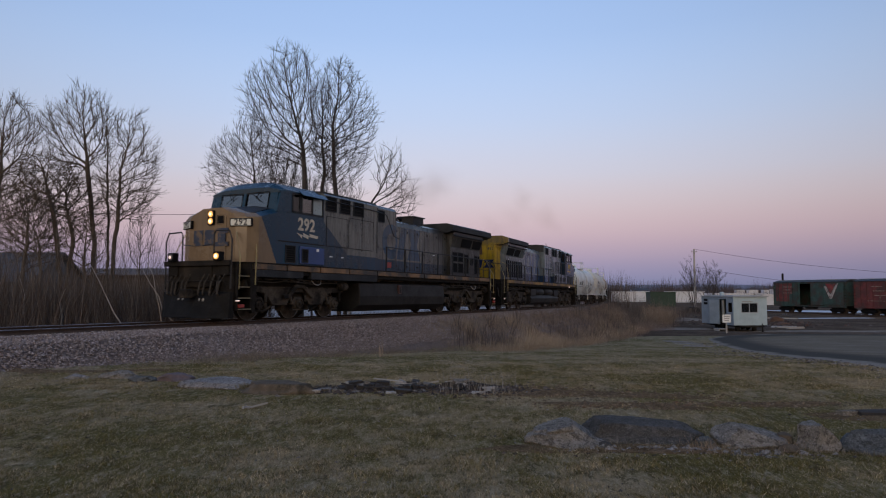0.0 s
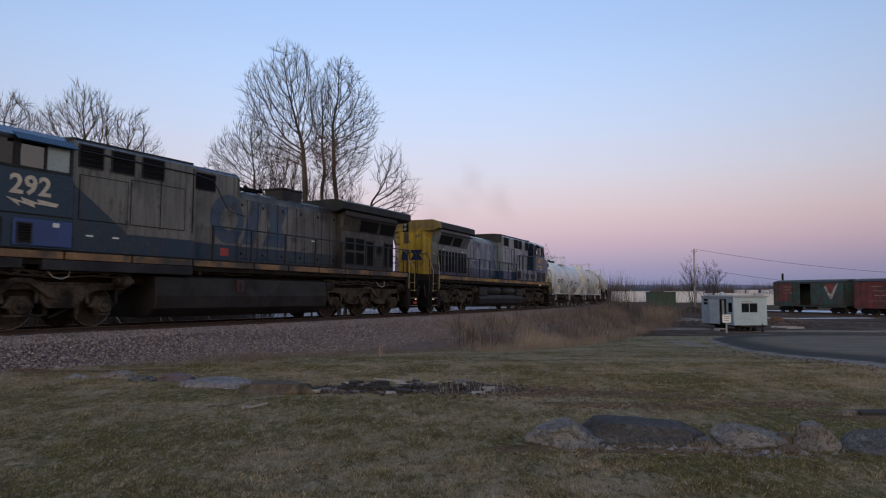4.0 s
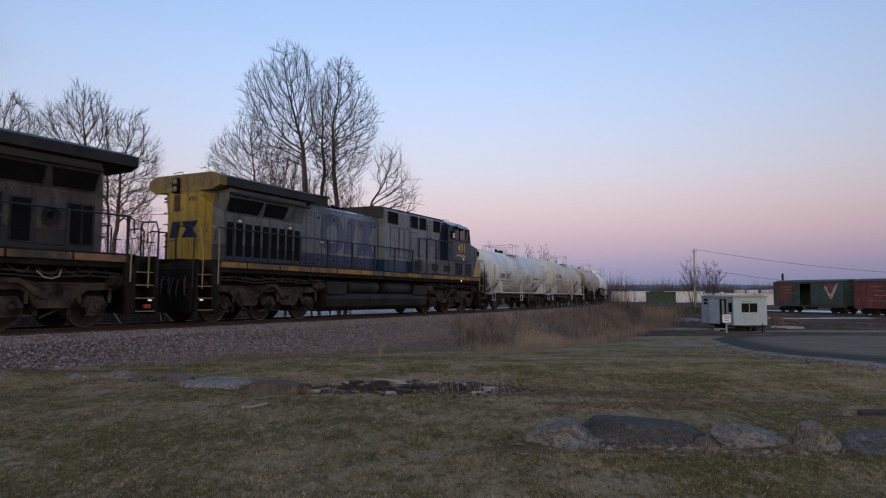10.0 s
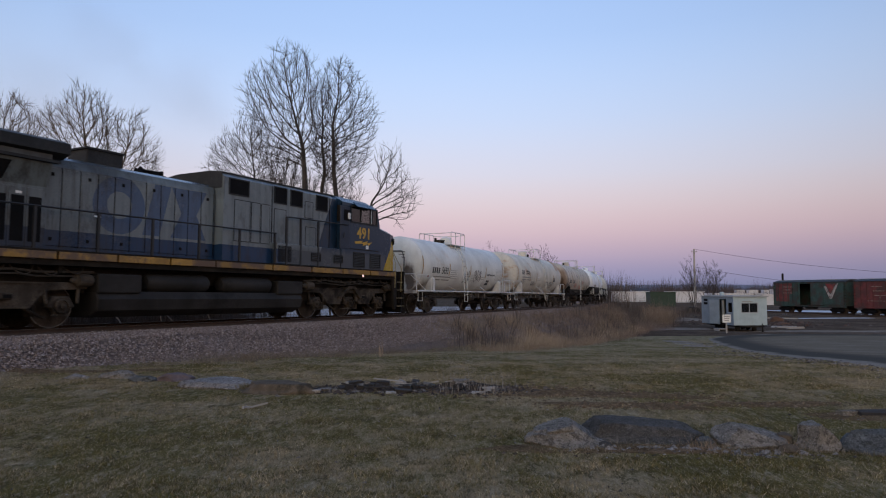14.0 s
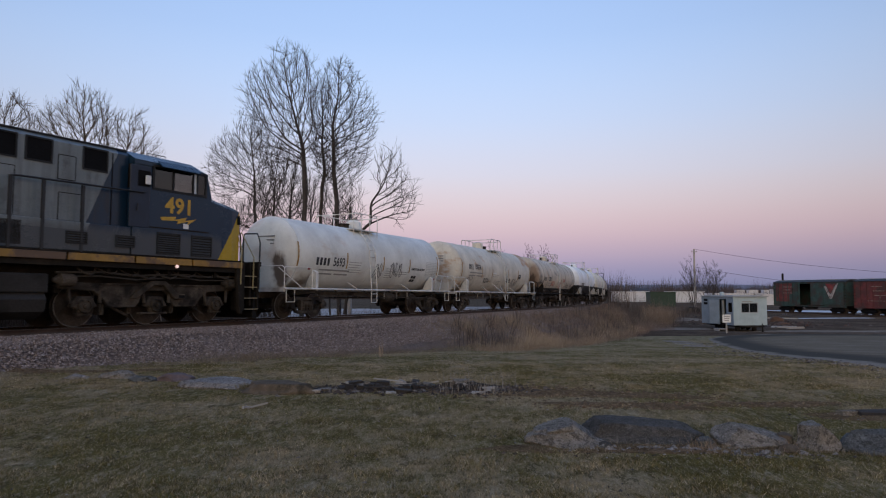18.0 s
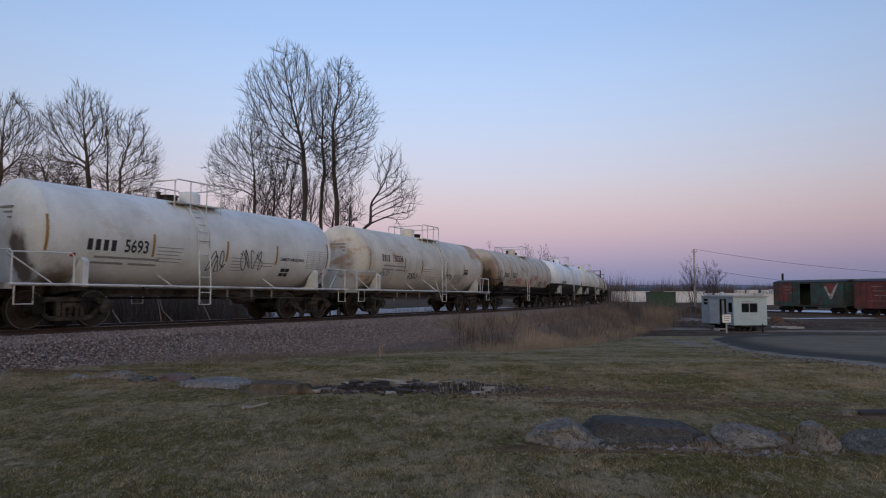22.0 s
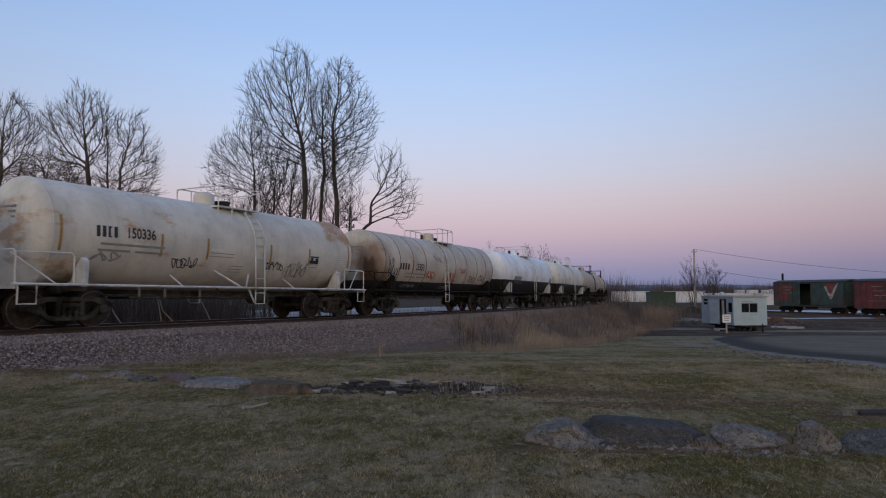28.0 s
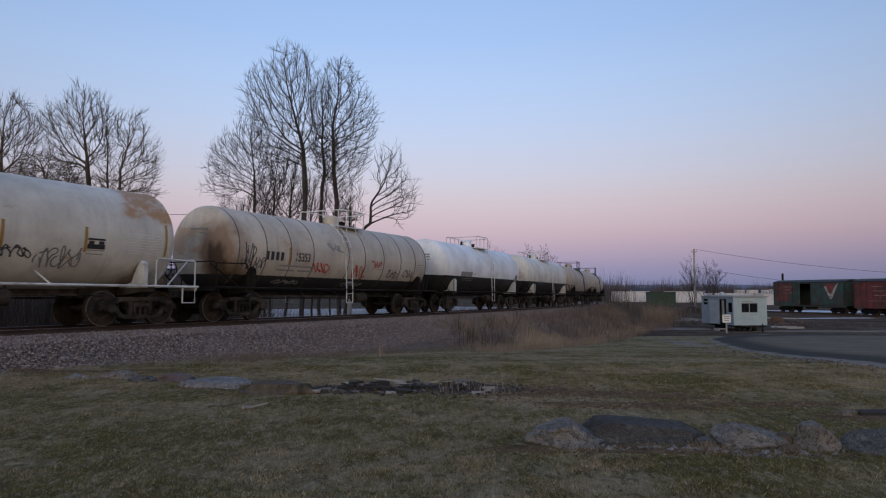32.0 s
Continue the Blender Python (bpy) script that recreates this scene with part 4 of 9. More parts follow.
def bare_tree(px_base, y, trunk, crowns, seed, r=0.2, n=700, wood=BARK, label="", step=0.3, twigs=3, twig_r=0.0075, droop=0.0, near=2.4):
    """A leafless tree grown into a crown space. trunk and crowns are given as seen from the lawn at distance y:
    trunk as points, crowns as ovals (x, y, half width, half height). Branches grow towards random points of the crown."""
    rng = np.random.default_rng(seed)
    k = y / 1185.0
    put = lambda qx, qy: np.array([(qx - 784) * k, y, 1.6 + (515 - qy) * k * (1.0 + 0.06 * (515 - qy) / 1185)])
    base = put(px_base, 515)
    base[2] = ground_z(base[0], base[1]) - 0.1
    pts = []
    area = sum(c[2] * c[3] for c in crowns)
    for cx, cy, rx, ry in crowns:
        m = int(2.6 * n * rx * ry / area)
        q = rng.normal(0, 1, (m, 3))
        q /= np.linalg.norm(q, axis=1)[:, None]
        q *= (rng.random(m) ** 0.36)[:, None] * 1.02
        pts.append(put(cx, cy + ry * 0.12) + q * np.array([rx * k * 0.97, min(rx, ry) * k * 0.9, ry * k * 0.93]))
    att = np.concatenate(pts)
    nodes, parent = [base], [-1]
    for qx, qy in trunk:
        goal = put(qx, qy)
        while np.linalg.norm(goal - nodes[-1]) > step:
            d = goal - nodes[-1]
            nodes.append(nodes[-1] + d / np.linalg.norm(d) * step + rng.normal(0, 0.02, 3) * np.array([1, 1, 0]))
            parent.append(len(nodes) - 2)
    nodes, alive = np.array(nodes), np.ones(len(att), bool)
    d2 = ((att[:, None] - nodes[None]) ** 2).sum(2)
    best, dist = d2.argmin(1), np.sqrt(d2.min(1))
    for it in range(140):
        use = alive & (dist < (near if it > 8 else 9.0))
        if not use.any():
            if not alive.any():
                break
            use = alive & (dist < dist[alive].min() + 0.6)
        grow = np.zeros_like(nodes)
        v = att[use] - nodes[best[use]]
        v /= np.linalg.norm(v, axis=1)[:, None] + 1e-9
        np.add.at(grow, best[use], v)
        hit, grown = np.unique(best[use]), np.bincount(np.array(parent[1:] or [0]), minlength=len(nodes))
        full = grown[hit] >= 3
        alive &= ~np.isin(best, hit[full])
        hit = hit[~full]
        if len(hit) == 0:
            continue
        g = grow[hit]
        g /= np.linalg.norm(g, axis=1)[:, None] + 1e-9
        g = g + np.array([0, 0, 0.38 - 0.6 * droop]) + rng.normal(0, 0.07, g.shape)
        back = nodes[hit] - nodes[np.maximum(np.array(parent)[hit], 0)]
        g = g + 0.55 * back / (np.linalg.norm(back, axis=1)[:, None] + 1e-9)
        g /= np.linalg.norm(g, axis=1)[:, None]
        fresh = nodes[hit] + g * step
        first = len(nodes)
        parent += hit.tolist()
        nodes = np.concatenate([nodes, fresh])
        d3 = np.sqrt(((att[:, None] - fresh[None]) ** 2).sum(2))
        near_new = d3.min(1)
        closer = near_new < dist
        best[closer], dist[closer] = first + d3.argmin(1)[closer], near_new[closer]
        alive &= dist > step * 1.2
        if len(nodes) > 9000:
            break
    parent = np.array(parent)
    flow = np.zeros(len(nodes))
    kids = np.bincount(parent[1:], minlength=len(nodes))
    for i in range(len(nodes) - 1, 0, -1):
        if kids[i] == 0:
            flow[i] += 1
        flow[parent[i]] += flow[i]
    rad = np.maximum(r * 0.5 * (flow / flow[0]) ** 0.47, twig_r)
    thick, thin = [], []
    for i in range(1, len(nodes)):
        p = parent[i]
        s = (nodes[p], nodes[i], min(rad[p], rad[i] * 1.35) if p else rad[p] * 1.1, rad[i])
        (thick if rad[i] > 0.03 else thin).append(s)
        if rad[i] < 0.03:
            d = nodes[i] - nodes[p]
            d /= np.linalg.norm(d) + 1e-9
            for _ in range(twigs if kids[i] == 0 else max(1, twigs - 1)):
                dd = d + rng.normal(0, 0.42, 3) + np.array([0, 0, 0.34 - droop])
                dd /= np.linalg.norm(dd)
                q0, ln = nodes[i], rng.uniform(0.16, 0.42) * step / 0.3
                q1 = q0 + dd * ln
                thin.append((q0, q1, twig_r, twig_r * 0.8))
                for far in (0.75, 0.5):
                    q2 = q1 + (dd + rng.normal(0, 0.3, 3) + np.array([0, 0, 0.2 - droop])) * ln * far
                    thin.append((q1, q2, twig_r * 0.75, twig_r * 0.4))
    t = thing("bare_tree", label or "tall leafless tree with a dark trunk and fine ascending twigs", "tree")
    t.location = base
    inv = Matrix.Translation(-Vector(base))
    for nm, segs, sd in (("trunk", thick, 7), ("crown", thin, 3)):
        if segs:
            me = big_mesh(nm, *seg_mesh(segs, sd), wood, nm == "trunk")
            me.transform(inv)
            part(nm, me, wood, t)
    return t


SLENDER = "leafless tree with slender greyish trunk among others"
WILLOW = "leafless tree with yellowish brown drooping twigs"
for args, kw in (
        ((537, 36, [(538, 420), (536, 330), (532, 250)], [(512, 150, 52, 84), (470, 165, 46, 62), (525, 235, 42, 70), (478, 250, 40, 50)], 1), dict(r=0.27, n=1450, twigs=4)),
        ((566, 37, [(566, 420), (568, 350), (572, 300), (566, 240)], [(566, 195, 22, 60), (574, 270, 26, 60)], 2), dict(r=0.2, n=620, twigs=4)),
        ((598, 36.5, [(600, 430), (594, 350), (588, 290), (586, 220)], [(596, 160, 40, 64), (628, 215, 36, 75), (600, 250, 55, 90)], 3), dict(r=0.26, n=1450, twigs=4)),
        ((450, 37, [(450, 420), (449, 360), (447, 300)], [(442, 240, 34, 52), (412, 290, 48, 62), (392, 330, 40, 26), (460, 310, 28, 56)], 4), dict(r=0.16, n=1100, twigs=4)),
        ((480, 38, [(479, 420), (482, 350)], [(492, 300, 34, 58), (470, 350, 30, 40)], 5), dict(r=0.15, n=560, twigs=4)),
        ((506, 38, [(506, 420), (512, 370)], [(520, 330, 36, 60), (500, 370, 30, 40)], 6), dict(r=0.18, n=560, twigs=4)),
        ((615, 39, [(615, 430), (618, 400)], [(620, 360, 28, 46)], 15), dict(r=0.09, n=180)),
        ((600, 36, [(640, 408), (655, 396), (658, 350)], [(688, 310, 30, 58), (706, 348, 30, 42), (700, 385, 32, 14)], 7), dict(r=0.17, n=700, label="leafless tree leaning out over the field")),
        ((166, 30, [(165, 480), (160, 400), (150, 320), (143, 270)], [(105, 225, 46, 40), (140, 200, 38, 46), (165, 230, 24, 50), (120, 280, 60, 30)], 8), dict(r=0.2, n=1200, twigs=5, wood=BARK_WARM)),
        ((192, 31, [(190, 480), (188, 400), (184, 300)], [(180, 230, 22, 60), (190, 300, 26, 50)], 9), dict(r=0.11, n=330, wood=BARK_WARM, label=SLENDER)),
        ((199, 30, [(198, 480), (202, 380), (205, 300)], [(222, 240, 32, 42), (238, 290, 36, 46), (222, 350, 46, 50)], 10), dict(r=0.18, n=1140, twigs=5, wood=BARK_WARM)),
        ((108, 29, [(106, 480), (92, 400), (78, 340)], [(62, 310, 44, 58), (95, 330, 40, 50)], 11), dict(r=0.19, n=1080, twigs=5, wood=BARK_WARM, label=WILLOW, droop=0.45)),
        ((118, 30, [(120, 470), (126, 410), (110, 360)], [(125, 340, 50, 56), (150, 380, 40, 50)], 12), dict(r=0.18, n=1020, twigs=5, wood=BARK_WARM, label=WILLOW, droop=0.45)),
        ((-25, 29, [(-22, 460), (-15, 380), (-5, 300)], [(10, 230, 50, 62), (-40, 260, 50, 90), (18, 330, 42, 70)], 14), dict(r=0.24, n=1320, twigs=5, wood=BARK_WARM)),
        ((70, 32, [(70, 480), (66, 430)], [(60, 400, 60, 55), (20, 420, 40, 50)], 22), dict(r=0.15, n=960, twigs=5, wood=BARK_WARM, label=WILLOW, droop=0.3)),
        ((468, 40, [(466, 430), (462, 400)], [(456, 380, 34, 44), (474, 345, 26, 40)], 26), dict(r=0.14, n=420, twigs=4, label=SLENDER)),
        ((552, 41, [(552, 430), (548, 400)], [(540, 370, 34, 46), (562, 345, 24, 40)], 27), dict(r=0.14, n=420, twigs=4, label=SLENDER)),
        ((584, 41, [(584, 430), (586, 400)], [(592, 370, 34, 46)], 28), dict(r=0.12, n=360, twigs=4, label=SLENDER)),
        ((424, 41, [(424, 440), (424, 420)], [(415, 385, 36, 36)], 29), dict(r=0.1, n=300, twigs=4, label=SLENDER)),
        ((36, 28, [(40, 480), (44, 420)], [(40, 370, 50, 70), (60, 430, 40, 50)], 24), dict(r=0.16, n=960, twigs=5, wood=BARK_WARM, label=WILLOW, droop=0.35)),
        ((150, 28.5, [(150, 490), (146, 450)], [(140, 420, 40, 60), (165, 450, 30, 50)], 25), dict(r=0.13, n=600, wood=BARK_WARM, label=WILLOW, droop=0.3)),
        ((250, 31, [(248, 500), (245, 460)], [(245, 420, 26, 62)], 23), dict(r=0.06, n=160, label=SLENDER))):
    bare_tree(*args, **kw)


def vase_tree(px, y, top, half, leaders, tilt, seed, label="small many-stemmed leafless tree beside the utility pole"):
    """A small many-stemmed tree: leaders rise steeply from the ground and spread, each with upswept side twigs."""
    rng = np.random.default_rng(seed)
    k = y / 1185
    x = (px - 784) * k
    base = np.array([x, y, ground_z(x, y) - 0.1])
    full = 1.6 + (515 - top) * k - base[2]
    stem, twig = [], []

    def shoot(p, d, length, r, level):
        n = (7, 4, 3, 2)[level]
        for i in range(n):
            q = p + d * length / n
            f0, f1 = 1 - 0.75 * i / n, 1 - 0.75 * (i + 1) / n
            (twig if level else stem).append((p, q, max(r * f0, 0.011), max(r * f1, 0.009)))
            if level < 3 and i >= (2 if level == 0 else 1):
                for _ in range(2):
                    side = rng.normal(0, 1, 3)
                    e = d + 0.62 * side / np.linalg.norm(side) + np.array([0, 0, 0.15])
                    shoot(q, e / np.linalg.norm(e), length * rng.uniform(0.28, 0.48) * (1 - 0.4 * i / n), r * f1 * 0.55, level + 1)
            d = d + rng.normal(0, 0.06, 3) + np.array([0, 0, 0.02])
            d /= np.linalg.norm(d)
            p = q

    for i in range(leaders):
        u = (i + 0.5) / leaders * 2 - 1
        d = np.array([(u * 0.9 + tilt) * half * k / full, rng.normal(0, 0.22), 1.0])
        shoot(base + np.array([u * 0.3, rng.normal(0, 0.2), 0]), d / np.linalg.norm(d), full * (1 - 0.25 * abs(u)) * rng.uniform(0.72, 0.9), rng.uniform(0.05, 0.08), 0)
    t = thing("bare_tree", label, "tree")
    t.location = base
    for nm, segs, sides in (("trunk", stem, 6), ("crown", twig, 3)):
        me = big_mesh(nm, *seg_mesh(segs, sides), BARK)
        me.transform(Matrix.Translation(-Vector(base)))
        part(nm, me, BARK, t)


vase_tree(1260, 115, 466, 22, 9, 0.0, 17)
vase_tree(1229, 118, 458, 28, 5, -0.75, 16)
vase_tree(955, 130, 434, 38, 8, 0.0, 20, "leafless tree far behind the railway")
vase_tree(874, 135, 434, 34, 6, 0.0, 21, "leafless tree far behind the railway")


# ---- rolling stock: shared running gear ----
def wheelset_meshes(r):
    bm = bmesh.new()
    lathe(bm, [(-0.95, 0.07), (-0.8, 0.09), (0.8, 0.09), (0.95, 0.07)], "y", 12)
    axle = finish(bm, "axle", True)
    axle.materials.append(WHEELM)
    wheels = []
    for sd in (-1, 1):
        bm = bmesh.new()
        o = 0.72 * sd
        prof = [(-0.02, 0.1), (0.0, 0.2), (-0.03, r * 0.55), (-0.01, r * 0.8), (-0.02, r * 0.9), (-0.025, r), (0.055, r), (0.06, r + 0.03), (0.085, r + 0.03), (0.09, r * 0.86), (0.06, r * 0.78), (0.05, r * 0.5), (0.08, 0.2), (0.1, 0.1)]
        lathe(bm, [(o - sd * a * 1.0, b) for a, b in prof], "y", 36)
        for k in range(3):
            a = k * math.tau / 3
            box(bm, math.cos(a) * r * 0.6 - 0.03, math.cos(a) * r * 0.6 + 0.03, o + sd * 0.0, o + sd * 0.035, math.sin(a) * r * 0.6 - 0.03, math.sin(a) * r * 0.6 + 0.03)
        w = finish(bm, "wheel", True)
        w.materials.append(WHEELM)
        bm = bmesh.new()
        tube(bm, [(math.cos(k * math.tau / 36) * r * 0.975, o + sd * 0.018, math.sin(k * math.tau / 36) * r * 0.975) for k in range(37)], 0.014, 5)
        rim = finish(bm, "rim", True)
        rim.materials.append(TREADM)
        wheels.append((w, rim))
    return axle, wheels


WS_LOCO, WS_CAR = wheelset_meshes(0.533), wheelset_meshes(0.457)
SPINNING = []


def wheelset(parent, x, r, meshes, way):
    axle, wheels = meshes
    ob = part("wheelset", axle, WHEELM, parent)
    ob.location = (x, 0, r)
    for w, rim in wheels:
        part("wheel", w, WHEELM, ob)
        part("wheel_rim", rim, TREADM, ob)
    SPINNING.append((ob, x, r, way))


def hoop(bm, pts, r=0.018, seg=6):
    tube(bm, pts, r, seg)


# ---- locomotives (front at -x, rail top at z = 0) ----
FRAME_SIDE = [(-2.75, 1.04), (-2.6, 1.13), (-1.6, 1.1), (-0.55, 1.1), (-0.3, 1.15), (0.35, 1.15), (0.6, 1.1), (1.65, 1.1), (2.6, 1.13), (2.75, 1.04), (2.68, 0.95), (2.3, 0.93), (1.8, 0.9), (1.55, 0.72), (1.38, 0.49),
              (0.62, 0.49), (0.5, 0.62), (0.43, 0.8), (0.28, 0.92), (-0.28, 0.92), (-0.43, 0.8), (-0.5, 0.62), (-0.6, 0.49), (-1.32, 0.49), (-1.5, 0.72), (-1.76, 0.9), (-2.3, 0.93), (-2.68, 0.95)]
STRAP = [(-0.86, 0.7), (-0.88, 0.84), (-0.62, 0.86), (-0.24, 1.19), (0.2, 1.19), (0.74, 0.83), (0.8, 0.72), (0.64, 0.72), (0.14, 1.07), (-0.16, 1.07), (-0.5, 0.74), (-0.56, 0.7)]


def loco_truck(parent, cx, way):
    tr = part("truck", quick(lambda bm: (box(bm, cx - 0.45, cx + 0.45, -0.95, 0.95, 0.55, 1.1, 0.04), box(bm, cx - 2.7, cx - 2.55, -1.0, 1.0, 0.85, 1.05), box(bm, cx + 2.55, cx + 2.7, -1.0, 1.0, 0.85, 1.05))), DARK, parent)
    for sd in (-1, 1):
        part("side_frame", quick(lambda bm: prism(bm, [(cx + a, b) for a, b in FRAME_SIDE], sd * 1.0, sd * 1.15, "y", 0.02)), UNDER, tr)
        part("equalizer_strap", quick(lambda bm: prism(bm, [(cx + a, b) for a, b in STRAP], sd * 1.15, sd * 1.26, "y", 0.02)), UNDER, tr)
        for a, b, z0 in ((-1.6, -0.5, 1.06), (0.55, 1.65, 1.06), (-1.3, -0.6, 0.49), (0.63, 1.36, 0.49)):
            part("frame_flange", quick(lambda bm: box(bm, cx + a, cx + b, sd * 1.15, sd * 1.185, z0, z0 + 0.045, 0.008)), UNDER, tr)
        part("frame_pocket", quick(lambda bm: box(bm, cx - 0.84, cx - 0.66, sd * 1.262, sd * 1.27, 0.73, 0.81)), BLACK, tr)
        for k in (-2.03, 0, 2.03):
            bm = bmesh.new()
            z = 0.533
            prism(bm, [(cx + k - 0.36, z - 0.02), (cx + k - 0.3, z + 0.08), (cx + k - 0.2, z + 0.24), (cx + k + 0.2, z + 0.24), (cx + k + 0.3, z + 0.08), (cx + k + 0.36, z - 0.02), (cx + k + 0.2, z - 0.06), (cx + k + 0.14, z - 0.2), (cx + k - 0.14, z - 0.2), (cx + k - 0.2, z - 0.06)], sd * 1.0, sd * 1.16, "y", 0.025)
            lathe(bm, [(sd * 1.14, 0.18), (sd * 1.24, 0.17), (sd * 1.25, 0.14), (sd * 1.22, 0.13), (sd * 1.22, 0.02)], "y", 18, (cx + k, 0, z))
            lathe(bm, [(sd * 1.2, 0.07), (sd * 1.27, 0.06), (sd * 1.28, 0.01)], "y", 12, (cx + k, 0, z))
            for b in range(6):
                a = b * math.tau / 6
                lathe(bm, [(sd * 1.22, 0.02), (sd * 1.265, 0.018)], "y", 6, (cx + k + 0.15 * math.cos(a), 0, z + 0.15 * math.sin(a)))
            part("journal_box", bm, UNDER, tr)
            part("pedestal_tie", quick(lambda bm: box(bm, cx + k - (0.2 if k else 0.34), cx + k + (0.2 if k else 0.5), sd * 1.06, sd * 1.2, 0.3, 0.35, 0.01)), UNDER, tr)
            for q in (-0.44, 0.4):
                part("axle_damper", quick(lambda bm: tube(bm, [(cx + k + q, sd * 1.12, 0.95), (cx + k + q * 0.9, sd * 1.16, 0.6)], 0.045, 8)), UNDER, tr)
        for k in (-2.78, 2.3):
            part("brake_cylinder", quick(lambda bm: lathe(bm, [(cx + k, 0.02), (cx + k + 0.02, 0.13), (cx + k + 0.1, 0.16), (cx + k + 0.4, 0.16), (cx + k + 0.44, 0.1), (cx + k + 0.56, 0.05), (cx + k + 0.58, 0.01)], "x", 16, (0, sd * 1.2, 1.16))), UNDER, tr)
        for k in (-1.35, 1.1):
            part("brake_lever", quick(lambda bm: tube(bm, [(cx + k - 0.35, sd * 1.02, 0.26), (cx + k + 0.15, sd * 1.05, 0.5)], 0.035, 6)), UNDER, tr)
        for k in (-1.42, -0.62, 0.66, 1.42):
            part("brake_hanger", quick(lambda bm: tube(bm, [(cx + k, sd * 0.98, 0.8), (cx + k * 1.03, sd * 1.0, 0.36)], 0.035, 5)), UNDER, tr)
            part("brake_shoe", quick(lambda bm: box(bm, cx + k * 1.03 - 0.06, cx + k * 1.03 + 0.06, sd * 0.7, sd * 1.0, 0.3, 0.58, 0.02)), UNDER, tr)
        rn = random.Random(int(cx * 10) + sd)
        for k in range(8):
            x0, w, low = cx - 2.6 + k * 0.62, rn.uniform(0.45, 0.95), rn.uniform(1.24, 1.36)
            part("air_hose", quick(lambda bm: tube(bm, [(x0 + w * t, sd * (1.12 + 0.2 * math.sin(math.pi * t)), 1.55 - (1.55 - low) * math.sin(math.pi * t) ** 0.7) for t in (0, 0.12, 0.28, 0.5, 0.72, 0.88, 1.0)], rn.choice((0.018, 0.024, 0.03)), 5)), HOSE, tr)
        for z0, r0 in ((1.34, 0.03), (1.24, 0.022)):
            part("air_pipe", quick(lambda bm: tube(bm, [(cx - 2.8, sd * 1.2, z0 + 0.03), (cx - 1.4, sd * 1.24, z0), (cx - 0.9, sd * 1.24, z0 + 0.05), (cx, sd * 1.25, z0 + 0.02), (cx + 0.7, sd * 1.25, z0 - 0.03), (cx + 1.7, sd * 1.24, z0 + 0.04), (cx + 2.8, sd * 1.2, z0)], r0, 6)), HOSE, tr)
        for k in (-1.9, -0.3, 1.5):
            part("pipe_bracket", quick(lambda bm: box(bm, cx + k - 0.05, cx + k + 0.05, sd * 1.1, sd * 1.3, 1.32, 1.62, 0.01)), DARK, tr)
    part("air_hose", quick(lambda bm: tube(bm, [(cx + 0.5, -1.3, 1.36), (cx + 0.62, -1.36, 1.22), (cx + 0.8, -1.38, 1.18), (cx + 0.98, -1.36, 1.24), (cx + 1.06, -1.3, 1.4)], 0.018, 6)), LETTER_GREY, tr, "pale looping brake hose")
    for k in (-2.03, 0, 2.03):
        wheelset(parent, cx + k, 0.533, WS_LOCO, way)


def louvre(parent, x0, x1, y, z0, z1, sd, slats=6, name="vent", mat_in=BLACK):
    """A dark opening in a side wall with a frame and slats."""
    v = part(name, quick(lambda bm: box(bm, x0, x1, sd * (y - 0.01), sd * (y + 0.006), z0, z1)), mat_in, parent, "dark louvred opening")
    bm = bmesh.new()
    w = 0.035
    for a in ((x0 - w, x0, z0 - w, z1 + w), (x1, x1 + w, z0 - w, z1 + w), (x0, x1, z1, z1 + w), (x0, x1, z0 - w, z0)):
        box(bm, a[0], a[1], sd * (y - 0.01), sd * (y + 0.025), a[2], a[3])
    part("vent_frame", bm, ROOFM, v)
    if slats:
        bm = bmesh.new()
        for k in range(slats):
            z = z0 + (z1 - z0) * (k + 0.5) / slats
            prism(bm, [(sd * (y + 0.004), z + 0.012), (sd * (y + 0.02), z - 0.012), (sd * (y + 0.016), z - 0.018), (sd * (y + 0.002), z + 0.006)], x0, x1, "x")
        part("slats", bm, DARK, v)
    return v


def side_text(parent, text, size, x, y, z, sd, material, name, label="", space=1.0, bold=0.016):
    me = letters(text, size, 0.004, space, bold)
    rot = Matrix.Rotation(radians(90), 4, "X") if sd < 0 else Matrix.Rotation(math.pi, 4, "Z") @ Matrix.Rotation(radians(90), 4, "X")
    me.transform(Matrix.Translation((x, y, z)) @ rot)
    return part(name, me, material, parent, label)


def bolt_stripe(bm, x, z, w, y0, y1):
    """The slanted lightning stripe under the number."""
    p = [(-0.55, 0.07), (-0.2, 0.0), (-0.25, 0.09), (0.12, 0.0), (0.08, 0.08), (0.55, 0.03), (0.5, -0.05), (0.02, -0.02), (0.05, -0.1), (-0.3, -0.01), (-0.27, -0.1)]
    prism(bm, [(x + a * w, z + b * w) for a, b in p], y0, y1, "y")


